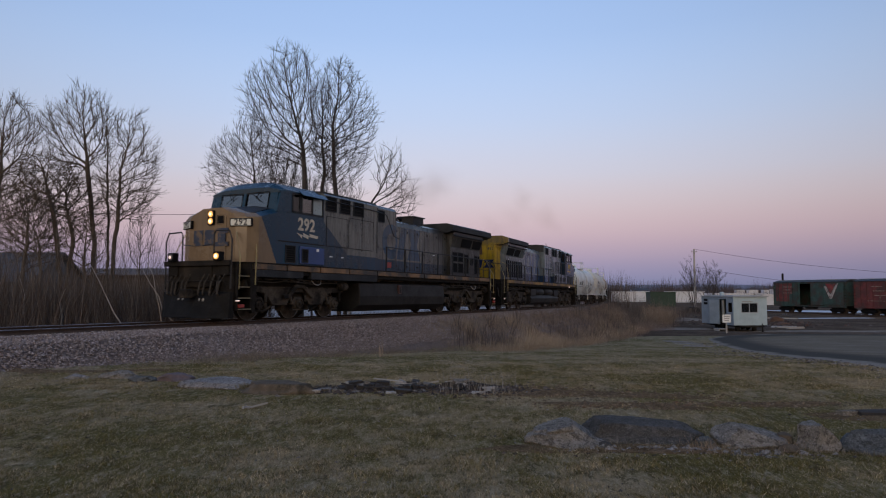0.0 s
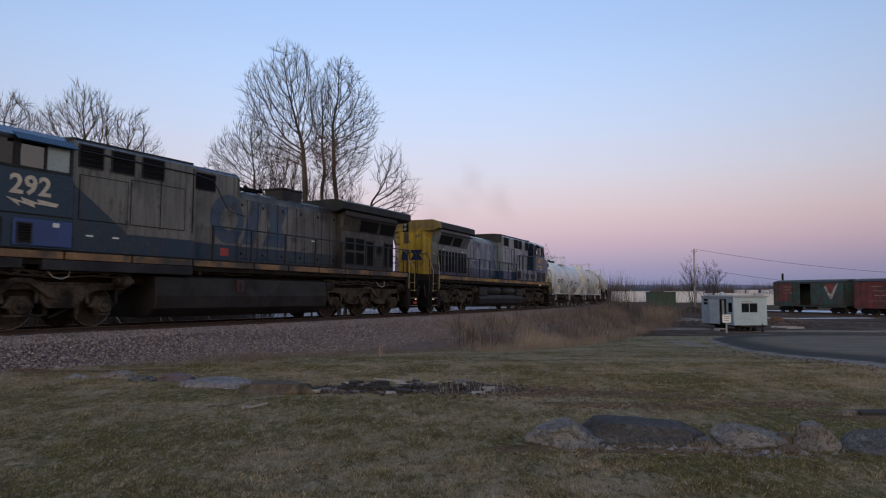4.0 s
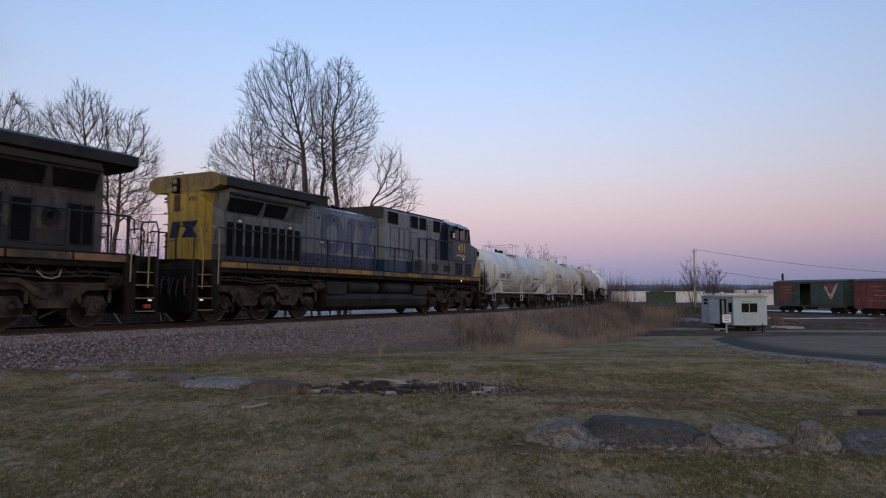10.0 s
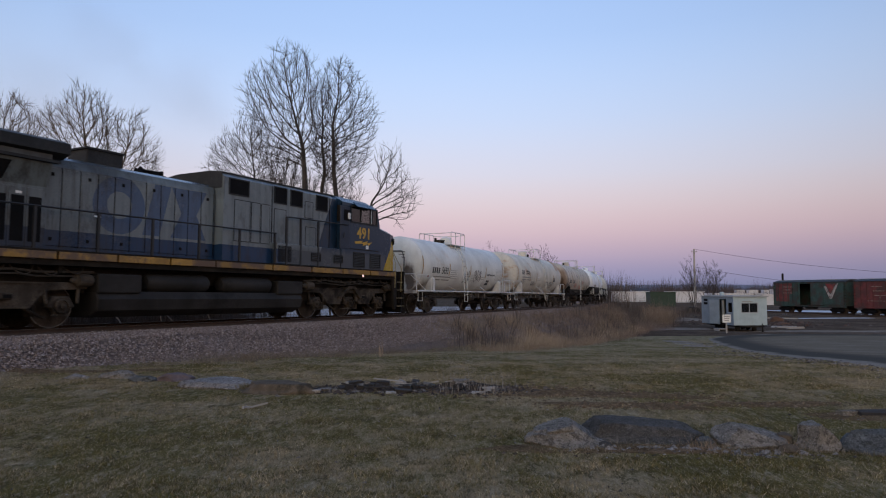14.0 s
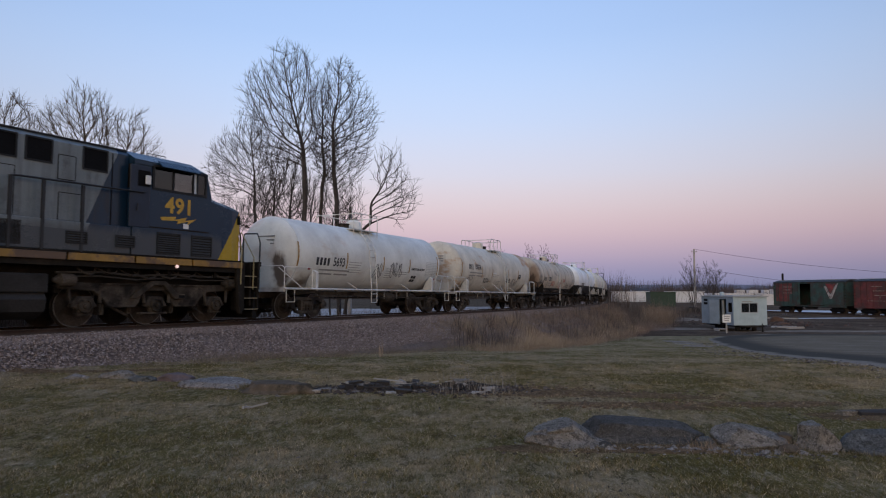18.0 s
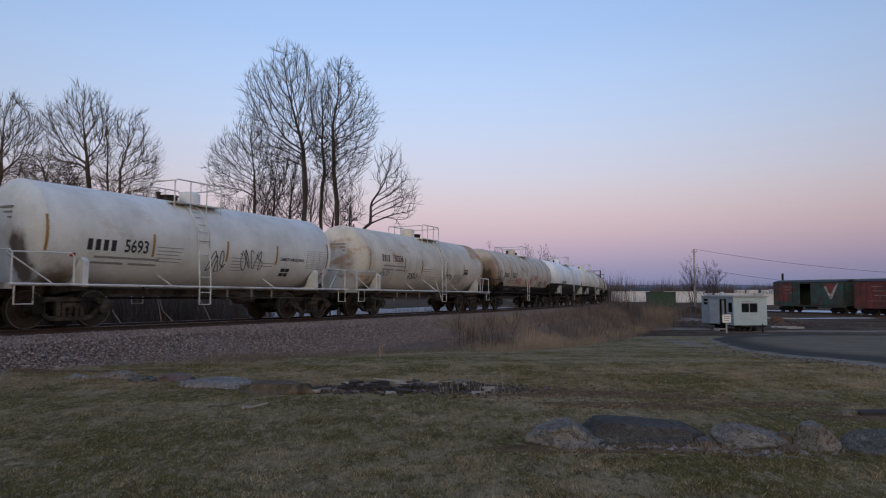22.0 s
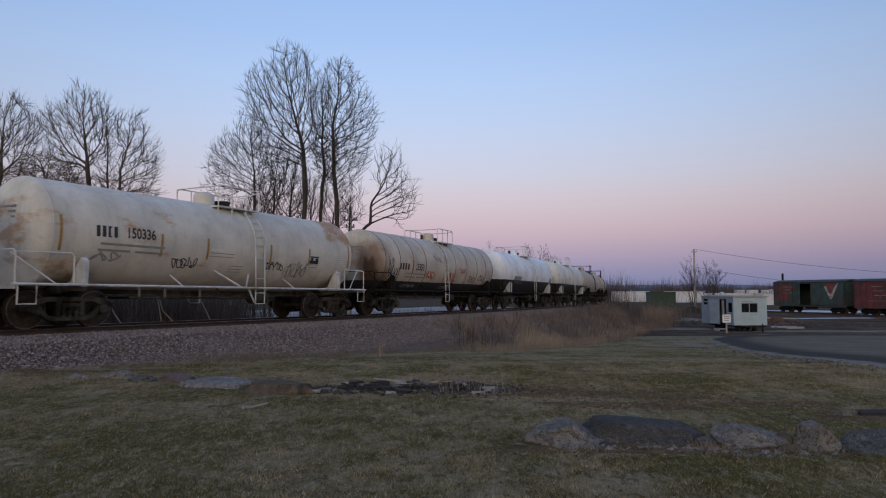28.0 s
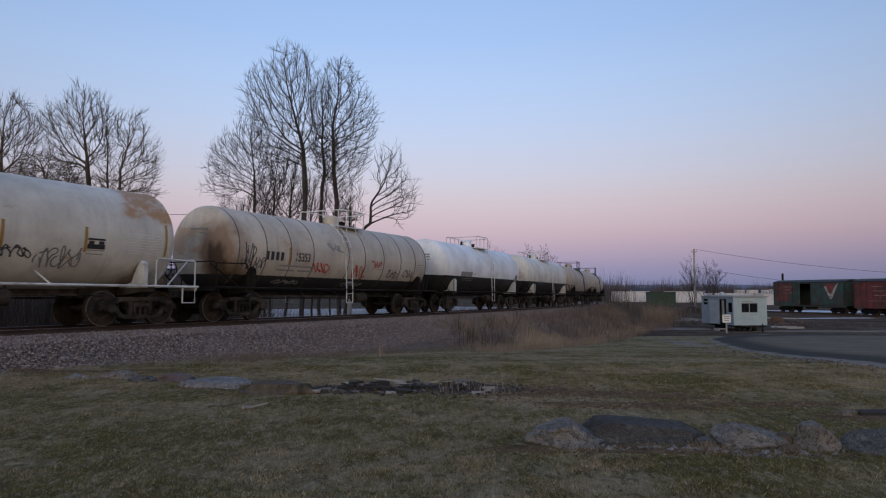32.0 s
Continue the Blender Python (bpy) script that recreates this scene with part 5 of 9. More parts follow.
def locomotive(label, number, paint, sill, way, m, lit):
    lo = thing("diesel_locomotive", label, "locomotive", m)
    A = lit  # the leading loco shows its left side; the other its right
    see = -1 if A else 1
    # where the step wells begin and the end platforms stop, at the front and the rear
    gf, ef, gr, er = (8.9, 9.85, 9.9, 10.75) if A else (9.2, 10.05, 9.6, 10.45)
    # underframe and walkways
    part("underframe", quick(lambda bm: (box(bm, -gf - 0.1, gr + 0.1, -1.42, 1.42, 1.5, 1.82), box(bm, -ef + 0.05, er - 0.05, -0.9, 0.9, 1.1, 1.82))), DARK, lo)
    part("walkway", quick(lambda bm: (box(bm, -gf - 0.12, gr + 0.12, -1.5, 1.5, 1.82, 1.86), box(bm, -ef, -gf - 0.12, -0.95, 0.95, 1.82, 1.86), box(bm, gr + 0.12, er, -0.95, 0.95, 1.82, 1.86))), DARK, lo)
    for sd in (-1, 1):
        xs = [-gf - 0.1, -7.4, -5.6, -3.8, -1.85, 0.55, 2.15, 3.75, 5.3, 6.9, 8.4, gr - 0.1]
        for a, b in zip(xs, xs[1:]):
            part("sill_panel", quick(lambda bm: box(bm, a + 0.03, b - 0.03, sd * 1.42, sd * 1.5, 1.64, 1.815, 0.008)), sill, lo)
        if A:
            part("cab_skirt", quick(lambda bm: (box(bm, -8.9, -6.55, sd * 1.3, sd * 1.495, 1.4, 1.625, 0.01), box(bm, -6.1, -1.85, sd * 1.3, sd * 1.495, 1.38, 1.625, 0.01))), ROOFM, lo)
    # nose and lower cab
    def ring(x, w, zs, ry, rz, top, z0=1.86):
        half = [(w, z0), (w, zs), (ry, rz), (ry * 0.45, top)]
        return [(x, a, b) for a, b in half] + [(x, -a, b) for a, b in half[::-1]]
    sh = 3.27 if A else 3.35
    bm = bmesh.new()
    loft(bm, [ring(-9.3, 1.0, sh - 0.03, 0.86, sh + 0.13, 3.6), ring(-9.16, 1.34 if A else 1.42, sh, 1.15, sh + 0.14, 3.62), ring(-8.8, 1.5, sh + 0.03, 1.3, sh + 0.16, 3.66), ring(-8.02, 1.52, 3.52, 1.3, 3.66, 3.78), ring(-7.9, 1.52, 3.6, 1.45, 3.61, 3.62), ring(-5.45, 1.52, 3.6, 1.45, 3.61, 3.62)])
    part("nose_and_cab_body", bm, paint, lo)
    part("nose_hood", quick(lambda bm: loft(bm, [[(x, a, b + 0.012) for a, b in ((1.28 * k, z0), (0.58 * k, z1), (-0.58 * k, z1), (-1.28 * k, z0), (-1.2 * k, z0 - 0.02), (-0.5 * k, z1 - 0.03), (0.5 * k, z1 - 0.03), (1.2 * k, z0 - 0.02))] for x, k, z0, z1 in ((-9.22, 0.7, 3.4, 3.6), (-8.8, 1.0, 3.44, 3.66), (-8.04, 1.0, 3.68, 3.78))])), ROOFM, lo, "dark anti-glare top of the nose")
    # upper cab: posts, header, roof, glass
    cab = part("cab_roof", quick(lambda bm: loft(bm, [ring(-7.86, 1.5, 4.3, 1.0, 4.42, 4.44, 4.24), ring(-7.6, 1.53, 4.34, 1.05, 4.6, 4.66, 4.24), ring(-5.45, 1.53, 4.36, 1.05, 4.62, 4.68, 4.24)])), paint, lo)
    for sd in (-1, 1):
        part("window_wall", quick(lambda bm: (prism(bm, [(-8.0, 3.58), (-7.24 if A else -7.78, 3.58), (-7.22 if A else -7.76, 4.28), (-7.8, 4.3)], sd * 1.44, sd * 1.52, "y"), box(bm, -5.56, -5.45, sd * 1.44, sd * 1.52, 3.6, 4.3), box(bm, -7.3 if A else -7.8, -5.5, sd * 1.44, sd * 1.515, 3.6, 3.68), prism(bm, [(-7.98, 3.6), (-7.9, 3.6), (-7.78, 4.3), (-7.84, 4.3)], sd * 1.1, sd * 1.44, "y"))), paint, cab)
    part("windshield_post", quick(lambda bm: prism(bm, [(-7.99, 3.6), (-7.9, 3.6), (-7.78, 4.3), (-7.85, 4.3)], -0.06, 0.06, "y")), paint, cab)
    part("cab_bulkhead", quick(lambda bm: (box(bm, -5.52, -5.46, -1.44, -0.3, 3.6, 4.3), box(bm, -5.52, -5.46, 0.3, 1.44, 3.6, 4.3), box(bm, -5.52, -5.46, -0.3, 0.3, 3.6, 4.3))), DARK, cab)
    for sd in (-1, 1):
        part("windshield", quick(lambda bm: prism(bm, [(-7.965, 3.62), (-7.955, 3.62), (-7.815, 4.29), (-7.825, 4.29)], sd * 0.06, sd * 1.1, "y")), GLASS_FRONT, cab)
        part("windshield_seal", quick(lambda bm: tube(bm, [(-7.98, sd * 0.1, 3.64), (-7.98, sd * 1.06, 3.64), (-7.85, sd * 1.06, 4.27), (-7.85, sd * 0.1, 4.27), (-7.98, sd * 0.1, 3.64)], 0.022, 5)), BLACK, cab)
        part("wiper", quick(lambda bm: (tube(bm, [(-7.9, sd * 0.7, 4.3), (-7.93, sd * 0.55, 4.05)], 0.012, 4), tube(bm, [(-7.9, sd * 0.4, 4.2), (-7.96, sd * 0.75, 3.95)], 0.012, 4))), BLACK, cab)
        if A:
            bars, panes = ((-7.26, -7.2), (-6.86, -6.72), (-6.18, -6.12), (-5.58, -5.52)), ((-7.2, -6.86, GLASS_DARK), (-6.72, -6.18, GLASS))
        else:
            bars, panes = ((-7.8, -7.74), (-7.48, -7.44), (-7.34, -7.3), (-6.68, -6.64), (-6.06, -6.0)), ((-7.74, -7.48, GLASS_DARK), (-7.44, -7.34, PALE_PANE), (-7.3, -6.68, GLASS), (-6.64, -6.06, GLASS_DARK))
        b0, b1 = bars[0][0], bars[-1][1]
        part("window_frame", quick(lambda bm: [box(bm, a, b, sd * 1.49, sd * 1.535, c, d) for a, b, c, d in [(p, q, 3.64, 4.28) for p, q in bars] + [(b0, b1, 3.62, 3.68), (b0, b1, 4.24, 4.3)]]), ROOFM, cab, "grey sliding window frame")
        for p0, p1, gm in panes:
            part("pane", quick(lambda bm: box(bm, p0, p1, sd * 1.5, sd * 1.51, 3.68, 4.24)), gm, cab)
        if A:
            part("window_screen", quick(lambda bm: box(bm, -6.12, -5.58, sd * 1.5, sd * 1.512, 3.68, 4.24)), mat("pale_window_screen", (0.25, 0.3, 0.3), 0.3, 0.3, 0.1), cab, "pale closed window panel")
        else:
            part("cab_side_panel", quick(lambda bm: box(bm, -5.99, -5.5, sd * 1.4, sd * 1.5, 3.6, 4.3)), paint, cab)
            dr = part("cab_door", quick(lambda bm: box(bm, -5.94, -5.34, sd * 1.5, sd * 1.532, 2.58, 4.2, 0.015)), CAB_DOOR, lo, "cab door coloured dark as if shaded in a recess")
            part("door_window", quick(lambda bm: box(bm, -5.92, -5.56, sd * 1.52, sd * 1.54, 3.66, 4.08, 0.02)), BLACK, dr)
            part("door_handle", quick(lambda bm: tube(bm, [(-5.55, sd * 1.55, 3.0), (-5.55, sd * 1.57, 3.2)], 0.014, 5)), RAILING, dr)
            part("door_mirror", quick(lambda bm: box(bm, -5.9, -5.74, sd * 1.58, sd * 1.61, 3.72, 3.96, 0.02)), WHITEM, lo, "pale mirror beside the cab door")
        part("sunshade", quick(lambda bm: prism(bm, [(sd * 1.5, 4.4), (sd * 1.52, 4.42), (sd * 1.74, 4.24), (sd * 1.72, 4.22)], -6.9 if A else -7.4, -5.5 if A else -6.15, "x")), paint, cab, "tilted sunshade over the side window")
        part("grab_rail", quick(lambda bm: hoop(bm, [(-7.0, sd * 0.7, 4.66), (-7.0, sd * 0.7, 4.76), (-6.4, sd * 0.7, 4.76), (-6.4, sd * 0.7, 4.66)], 0.012, 5)), RAILING, cab)
        part("seat", quick(lambda bm: (box(bm, -6.5, -6.1, sd * 0.75, sd * 1.15, 3.62, 3.66, 0.01), box(bm, -6.15, -6.05, sd * 0.75, sd * 1.15, 3.62, 3.92, 0.03))), BLACK, cab)
    # nose front: headlights, door window, number boards, emblem blocks
    hb = part("headlight_box", quick(lambda bm: box(bm, -9.38, -9.27, -0.13, 0.13, 3.05, 3.52, 0.02)), BLACK, lo)
    for z in (3.17, 3.4):
        part("headlight", quick(lambda bm: lathe(bm, [(-9.375, 0.1), (-9.39, 0.1), (-9.405, 0.06), (-9.408, 0.01)], "x", 18, (0, 0, z))), LAMP_WARM if lit else LENS, hb, "lit warm headlight" if lit else "")
        if lit:
            part("lamp_core", quick(lambda bm: lathe(bm, [(-9.405, 0.05), (-9.415, 0.04), (-9.42, 0.005)], "x", 14, (0, 0, z))), LAMP_CORE, hb)
    part("nose_door", quick(lambda bm: box(bm, -9.335, -9.28, -0.62, -0.17, 1.9, 3.36, 0.02)), paint, lo)
    part("nose_door_window", quick(lambda bm: box(bm, -9.345, -9.3, -0.55, -0.24, 3.06, 3.36, 0.05)), BLACK, lo)
    part("emblem", quick(lambda bm: (box(bm, -9.345, -9.3, -0.72, -0.2, 2.78, 2.94), box(bm, -9.345, -9.3, -0.62, -0.3, 2.5, 2.78), box(bm, -9.345, -9.3, -0.74, -0.16, 2.36, 2.5), box(bm, -9.32, -9.29, -0.1, 0.3, 2.4, 2.9), box(bm, -9.32, -9.29, 0.38, 0.78, 2.4, 2.9))), mat("faded_blue_emblem", (0.02, 0.032, 0.065), 0.6, dirt=(0.12, 0.08, 0.045), dirt_at=(0.5, 0.62), dirt_scale=3), lo, "faded blue emblem blocks")
    for sd in (-1, 1):
        n = Vector((-0.92, sd * 0.39, 0)).normalized()
        tdir = Vector((0.39, sd * 0.92, 0)).normalized()
        rot = Matrix((tdir, Vector((0, 0, 1)), n)).transposed().to_4x4() if sd < 0 else Matrix((-tdir, Vector((0, 0, 1)), n)).transposed().to_4x4()
        mm = Matrix.Translation((-9.22, sd * 1.16, 3.1)) @ rot
        bmx = quick(lambda bm: box(bm, -0.36, 0.36, -0.13, 0.13, -0.05, 0.045, 0.015))
        bmx.transform(mm)
        nb = part("number_board", bmx, BLACK, lo)
        bmx = quick(lambda bm: box(bm, -0.32, 0.32, -0.1, 0.1, 0.04, 0.052))
        bmx.transform(mm)
        part("board_face", bmx, BOARD if lit else WHITEM, nb, "lit white number board")
        me = letters(number, 0.27, 0.003, 1.1, 0.006)
        me.transform(mm @ Matrix.Translation((0, 0, 0.058)))
        part("board_number", me, LETTER_K, nb)
        side_text(lo, number, 0.6, -6.46 if A else -6.88, sd * 1.526, 3.24, sd, LETTER if A else LETTER_Y, "cab_number", "painted cab number", 1.05)
        part("lightning_stripe", quick(lambda bm: bolt_stripe(bm, -6.4 if A else -6.86, 2.88, 1.08, sd * 1.522, sd * 1.53)), LETTER if A else LETTER_Y, lo)
    # long body behind the cab
    wide = -1.85
    def body_ring(x, w, top, z0=1.86):
        return [(x, a, b) for a, b in ((w, z0), (w, top - 0.16), (w - 0.14, top - 0.03), (w * 0.4, top), (-w * 0.4, top), (-w + 0.14, top - 0.03), (-w, top - 0.16), (-w, z0))]
    if A:
        part("inverter_housing", quick(lambda bm: (loft(bm, [body_ring(-5.43, 1.5, 4.62), body_ring(-1.85, 1.5, 4.62)]), loft(bm, [body_ring(-1.85, 1.14, 4.66), body_ring(0.2, 1.14, 4.66)]))), paint, lo)
    else:
        part("inverter_housing", quick(lambda bm: (loft(bm, [body_ring(-5.43, 1.3, 4.6), body_ring(0.15, 1.3, 4.6)]), box(bm, -5.43, -2.0, -1.5, 1.5, 1.86, 2.56, 0.02))), paint, lo)
    rw, rx = (1.4, -1.85) if A else (1.2, 0.17)
    part("housing_roof", quick(lambda bm: prism(bm, [(-rw, 4.6), (-rw * 0.6, 4.655), (rw * 0.6, 4.655), (rw, 4.6), (rw, 4.56), (-rw, 4.56)], -5.44, rx, "x")), ROOFM, lo, "sooty roof of the equipment housing")
    if not A:
        part("housing_end", quick(lambda bm: box(bm, 0.152, 0.172, -1.22, 1.22, 4.1, 4.58)), ROOFM, lo)
    wy = 1.5 if A else 1.3
    for sd in (-1, 1):
        for x0, x1 in ((-5.33, -4.74), (-4.47, -3.86), (-3.58, -2.95)) if A else ((-4.82, -4.22), (-3.42, -2.86), (-2.62, -2.06)):
            louvre(lo, x0, x1, wy, 3.92, 4.42, sd, 4 if A else 0)
        louvre(lo, -1.6 if A else -0.86, -0.82 if A else -0.08, 1.14 if A else 1.3, 3.95, 4.4, sd, 0)
        # panel joints and low doors
        for x0, x1, z0, z1 in ((-5.3, -4.0, 2.62, 3.7), (-3.9, -2.2, 2.62, 3.78)) if A else ((-4.2, -3.64, 2.58, 3.24), (-4.02, -3.6, 3.56, 4.14), (-0.96, -0.3, 2.5, 3.78), (-1.4, -1.02, 2.5, 3.78), (-1.84, -1.46, 2.5, 3.78), (-2.62, -2.06, 2.58, 3.7)):
            part("equipment_door", quick(lambda bm: box(bm, x0, x1, sd * (wy - 0.01), sd * (wy + 0.008), z0, z1)), paint, lo)
            # black strips put in for the shade of the gaps round the doors
            part("door_seal", quick(lambda bm: [box(bm, p, q, sd * (wy - 0.01), sd * (wy + 0.01), r0, r1) for p, q, r0, r1 in ((x0 - 0.012, x0 + 0.006, z0, z1), (x1 - 0.006, x1 + 0.012, z0, z1), (x0, x1, z0 - 0.012, z0 + 0.006), (x0, x1, z1 - 0.006, z1 + 0.012))]), BLACK, lo)
        for xs in (-1.92, -3.0) if A else (-1.94, -4.98):
            part("panel_joint", quick(lambda bm: box(bm, xs - 0.012, xs + 0.012, sd * (wy - 0.01), sd * (wy + 0.012), 2.56, 4.42)), BLACK, lo)
        louvre(lo, -7.52 if A else -8.0, -7.08 if A else -7.34, 1.52, 1.94, 2.46, sd, 7, mat_in=BLACK if A else SLATE)
        if A:
            bx = part("electrical_box", quick(lambda bm: box(bm, -6.82, -5.48, sd * 1.5, sd * 1.57, 1.9, 2.5, 0.02)), PLATE_BLUE, lo, "newer bright blue locker panel")
            louvre(bx, -6.72, -6.45, 1.57, 1.98, 2.38, sd, 6, "locker_vent")
            part("paper_notice", quick(lambda bm: box(bm, -5.95, -5.8, sd * 1.568, sd * 1.574, 2.36, 2.46)), WHITEM, bx)
        else:
            louvre(lo, -6.9, -6.22, 1.52, 1.94, 2.46, sd, 9, mat_in=SLATE)
            for x0 in (-5.5, -4.23):
                louvre(lo, x0, x0 + 0.46, 1.52 if x0 < -5.4 else 1.5, 2.06, 2.29, sd, 4, mat_in=SLATE)
            part("notice", quick(lambda bm: box(bm, -0.62, -0.42, sd * 1.298, sd * 1.306, 3.42, 3.56)), WHITEM, lo)
            part("notice", quick(lambda bm: box(bm, -1.68, -1.5, sd * 1.298, sd * 1.306, 3.36, 3.5)), WHITEM, lo)
            part("red_marker", quick(lambda bm: box(bm, -1.68, -1.5, sd * 1.298, sd * 1.306, 3.5, 3.66)), REDM, lo)
            part("battery_box", quick(lambda bm: box(bm, -2.75, -2.02, sd * 1.3, sd * 1.5, 1.9, 2.5, 0.03)), DARK, lo)
            part("notice", quick(lambda bm: box(bm, -7.2, -7.02, sd * 1.518, sd * 1.526, 2.66, 2.8)), WHITEM, lo)
        part("cab_seam", quick(lambda bm: box(bm, -7.9, -5.46, sd * 1.515, sd * 1.53, 2.6, 2.63)), DARK, lo)
        for fx in (-5.0, -4.3) if A else ():
            part("builder_plate", quick(lambda bm: box(bm, fx - 0.09, fx + 0.09, sd * 1.498, sd * 1.506, 2.22, 2.26)), WHITEM, lo)
    # engine hood with doors
    part("engine_hood", quick(lambda bm: loft(bm, [[(x, a, b) for a, b in ((0.96, 1.86), (0.96, 3.9), (0.9, 4.1), (0.6, 4.22), (-0.6, 4.22), (-0.9, 4.1), (-0.96, 3.9), (-0.96, 1.86))] for x in (0.2, 5.45)])), paint, lo)
    for sd in (-1, 1):
        n = 11
        w = 5.2 / n
        for k in range(n):
            x = 0.24 + k * w
            part("hood_door", quick(lambda bm: box(bm, x + 0.012, x + w - 0.012, sd * 0.95, sd * 0.985, 1.98, 3.86, 0.008)), paint, lo)
            # black strip in place of the shade between two hood doors
            part("door_seal", quick(lambda bm: box(bm, x - 0.012, x + 0.012, sd * 0.955, sd * 0.976, 1.96, 3.88)), BLACK, lo)
            if k % 2 == 0:
                for z in (2.1, 3.66):
                    part("latch", quick(lambda bm: box(bm, x + 0.2, x + 0.27, sd * 0.98, sd * 1.0, z, z + 0.08)), BLACK, lo)
        part("notice", quick(lambda bm: box(bm, 3.92, 4.1, sd * 0.984, sd * 0.992, 2.78, 2.82)), WHITEM, lo)
        if A:
            part("red_marker", quick(lambda bm: box(bm, -0.55, -0.2, sd * 1.138, sd * 1.148, 2.02, 2.26)), REDM, lo, "orange-red warning plate")
    st = part("exhaust_chimney", quick(lambda bm: (box(bm, 2.95, 4.0, -0.42, 0.42, 4.2, 4.66, 0.03), box(bm, 2.9, 4.05, -0.47, 0.47, 4.62, 4.67))), ROOFM, lo, "sooty square exhaust stack")
    part("stack_opening", quick(lambda bm: box(bm, 3.1, 3.85, -0.3, 0.3, 4.66, 4.675)), BLACK, st)
    hn = part("air_horn", quick(lambda bm: (box(bm, 1.45, 1.95, -0.3, 0.3, 4.2, 4.3), lathe(bm, [(1.3, 0.09), (1.32, 0.1), (1.45, 0.04), (1.9, 0.035), (2.05, 0.09), (2.07, 0.085)], "x", 12, (0, -0.25, 4.42)), lathe(bm, [(1.35, 0.08), (1.5, 0.04), (1.95, 0.035), (2.1, 0.1)], "x", 12, (0, 0.0, 4.42)), box(bm, 1.55, 1.75, -0.3, 0.1, 4.28, 4.4))), BLACK, lo)
    # radiator section
    part("radiator_body", quick(lambda bm: loft(bm, [[(x, a, b) for a, b in ((1.18, 1.86), (1.18, 3.32), (1.36, 3.84), (1.36, 4.1), (-1.36, 4.1), (-1.36, 3.84), (-1.18, 3.32), (-1.18, 1.86))] for x in (5.45, 9.1)] + [[(9.62, a * 0.6, b) for a, b in ((1.1, 1.86), (1.1, 3.32), (1.1, 3.84), (1.1, 4.1), (-1.1, 4.1), (-1.1, 3.84), (-1.1, 3.32), (-1.1, 1.86))]])), paint, lo)
    wing = part("radiator_roof", quick(lambda bm: loft(bm, [[(x, a, b) for a, b in ((1.2, z0), (1.5, z0 + 0.1), (1.5, 4.38), (1.15, 4.5), (-1.15, 4.5), (-1.5, 4.38), (-1.5, z0 + 0.1), (-1.2, z0))] for x, z0 in ((5.1, 4.03), (10.02 if A else 9.36, 4.02))])), ROOFM if A else ROOFM, lo, "sooty overhanging radiator roof")
    part("radiator_top", quick(lambda bm: box(bm, 6.0, 9.2, -0.95, 0.95, 4.49, 4.56, 0.03)), ROOFM, wing)
    if not A:
        part("roof_end", quick(lambda bm: loft(bm, [[(x, a, b) for a, b in ((1.18, 3.98), (1.52, 4.1), (1.52, 4.39), (1.16, 4.51), (-1.16, 4.51), (-1.52, 4.39), (-1.52, 4.1), (-1.18, 3.98))] for x in (9.37, 9.64)])), paint, wing, "yellow painted roof end")
    for sd in (-1, 1):
        for x0, x1 in ((6.5, 7.78), (7.9, 9.05)) if A else ((6.35, 7.46), (7.56, 9.05)):
            bm = bmesh.new()
            lean = 0.12
            prism(bm, [(x0 + lean, 3.38), (x0, 3.8), (x1, 3.8), (x1 - 0.02, 3.38)], -0.5, 0.5, "y")
            for v in bm.verts:
                near = (v.co.z - 3.32) / 0.52 * 0.18 + 1.18
                v.co.y = sd * (near + (0.012 if v.co.y > 0 else -0.01))
            part("radiator_screen", bm, BLACK, lo, "dark slanted radiator screen")
        part("radiator_ledge", quick(lambda bm: box(bm, 5.3, 9.1, sd * 1.34, sd * 1.46, 3.88, 3.95)), ROOFM, lo)
        if A:
            for x in (5.72, 6.4):
                for z in (2.06, 2.62):
                    louvre(lo, x, x + 0.5, 1.18, z, z + 0.44, sd, 0, "grille")
            for x, w in ((7.12, 0.42), (8.42, 0.3), (8.78, 0.24)):
                louvre(lo, x, x + w, 1.18, 2.04, 3.0, sd, 0, "grille")
            dr = part("fan_door", quick(lambda bm: box(bm, 7.66, 8.3, sd * 1.17, sd * 1.2, 1.98, 3.14, 0.01)), paint, lo)
            part("hose_reel", quick(lambda bm: [lathe(bm, [(sd * 1.2, r), (sd * 1.23, r + 0.02), (sd * 1.23, r - 0.02), (sd * 1.2, r - 0.04)], "y", 20, (7.98, 0, 2.66)) for r in (0.2, 0.13)]), ROOFM, dr)
        else:
            for k in range(9):
                x = 5.56 + k * 0.395
                part("radiator_door", quick(lambda bm: box(bm, x - 0.04, x + 0.345, sd * 1.17, sd * 1.195, 1.9, 3.26, 0.008)), paint, lo)
                part("grille", quick(lambda bm: box(bm, x, x + 0.29, sd * 1.19, sd * 1.2, 2.02, 3.06)), BLACK, lo, "dark open grille")
                k in (1, 7) and part("notice", quick(lambda bm: box(bm, x + 0.06, x + 0.2, sd * 1.194, sd * 1.2, 3.1, 3.16)), WHITEM, lo)
    # rear end
    re = part("rear_headlight", quick(lambda bm: box(bm, 9.6, 9.72, -0.43, -0.15, 3.94, 4.4, 0.02)), BLACK, lo)
    for z in (4.06, 4.29):
        part("lens", quick(lambda bm: lathe(bm, [(9.715, 0.095), (9.73, 0.09), (9.74, 0.02)], "x", 16, (0, -0.29, z))), LENS, re)
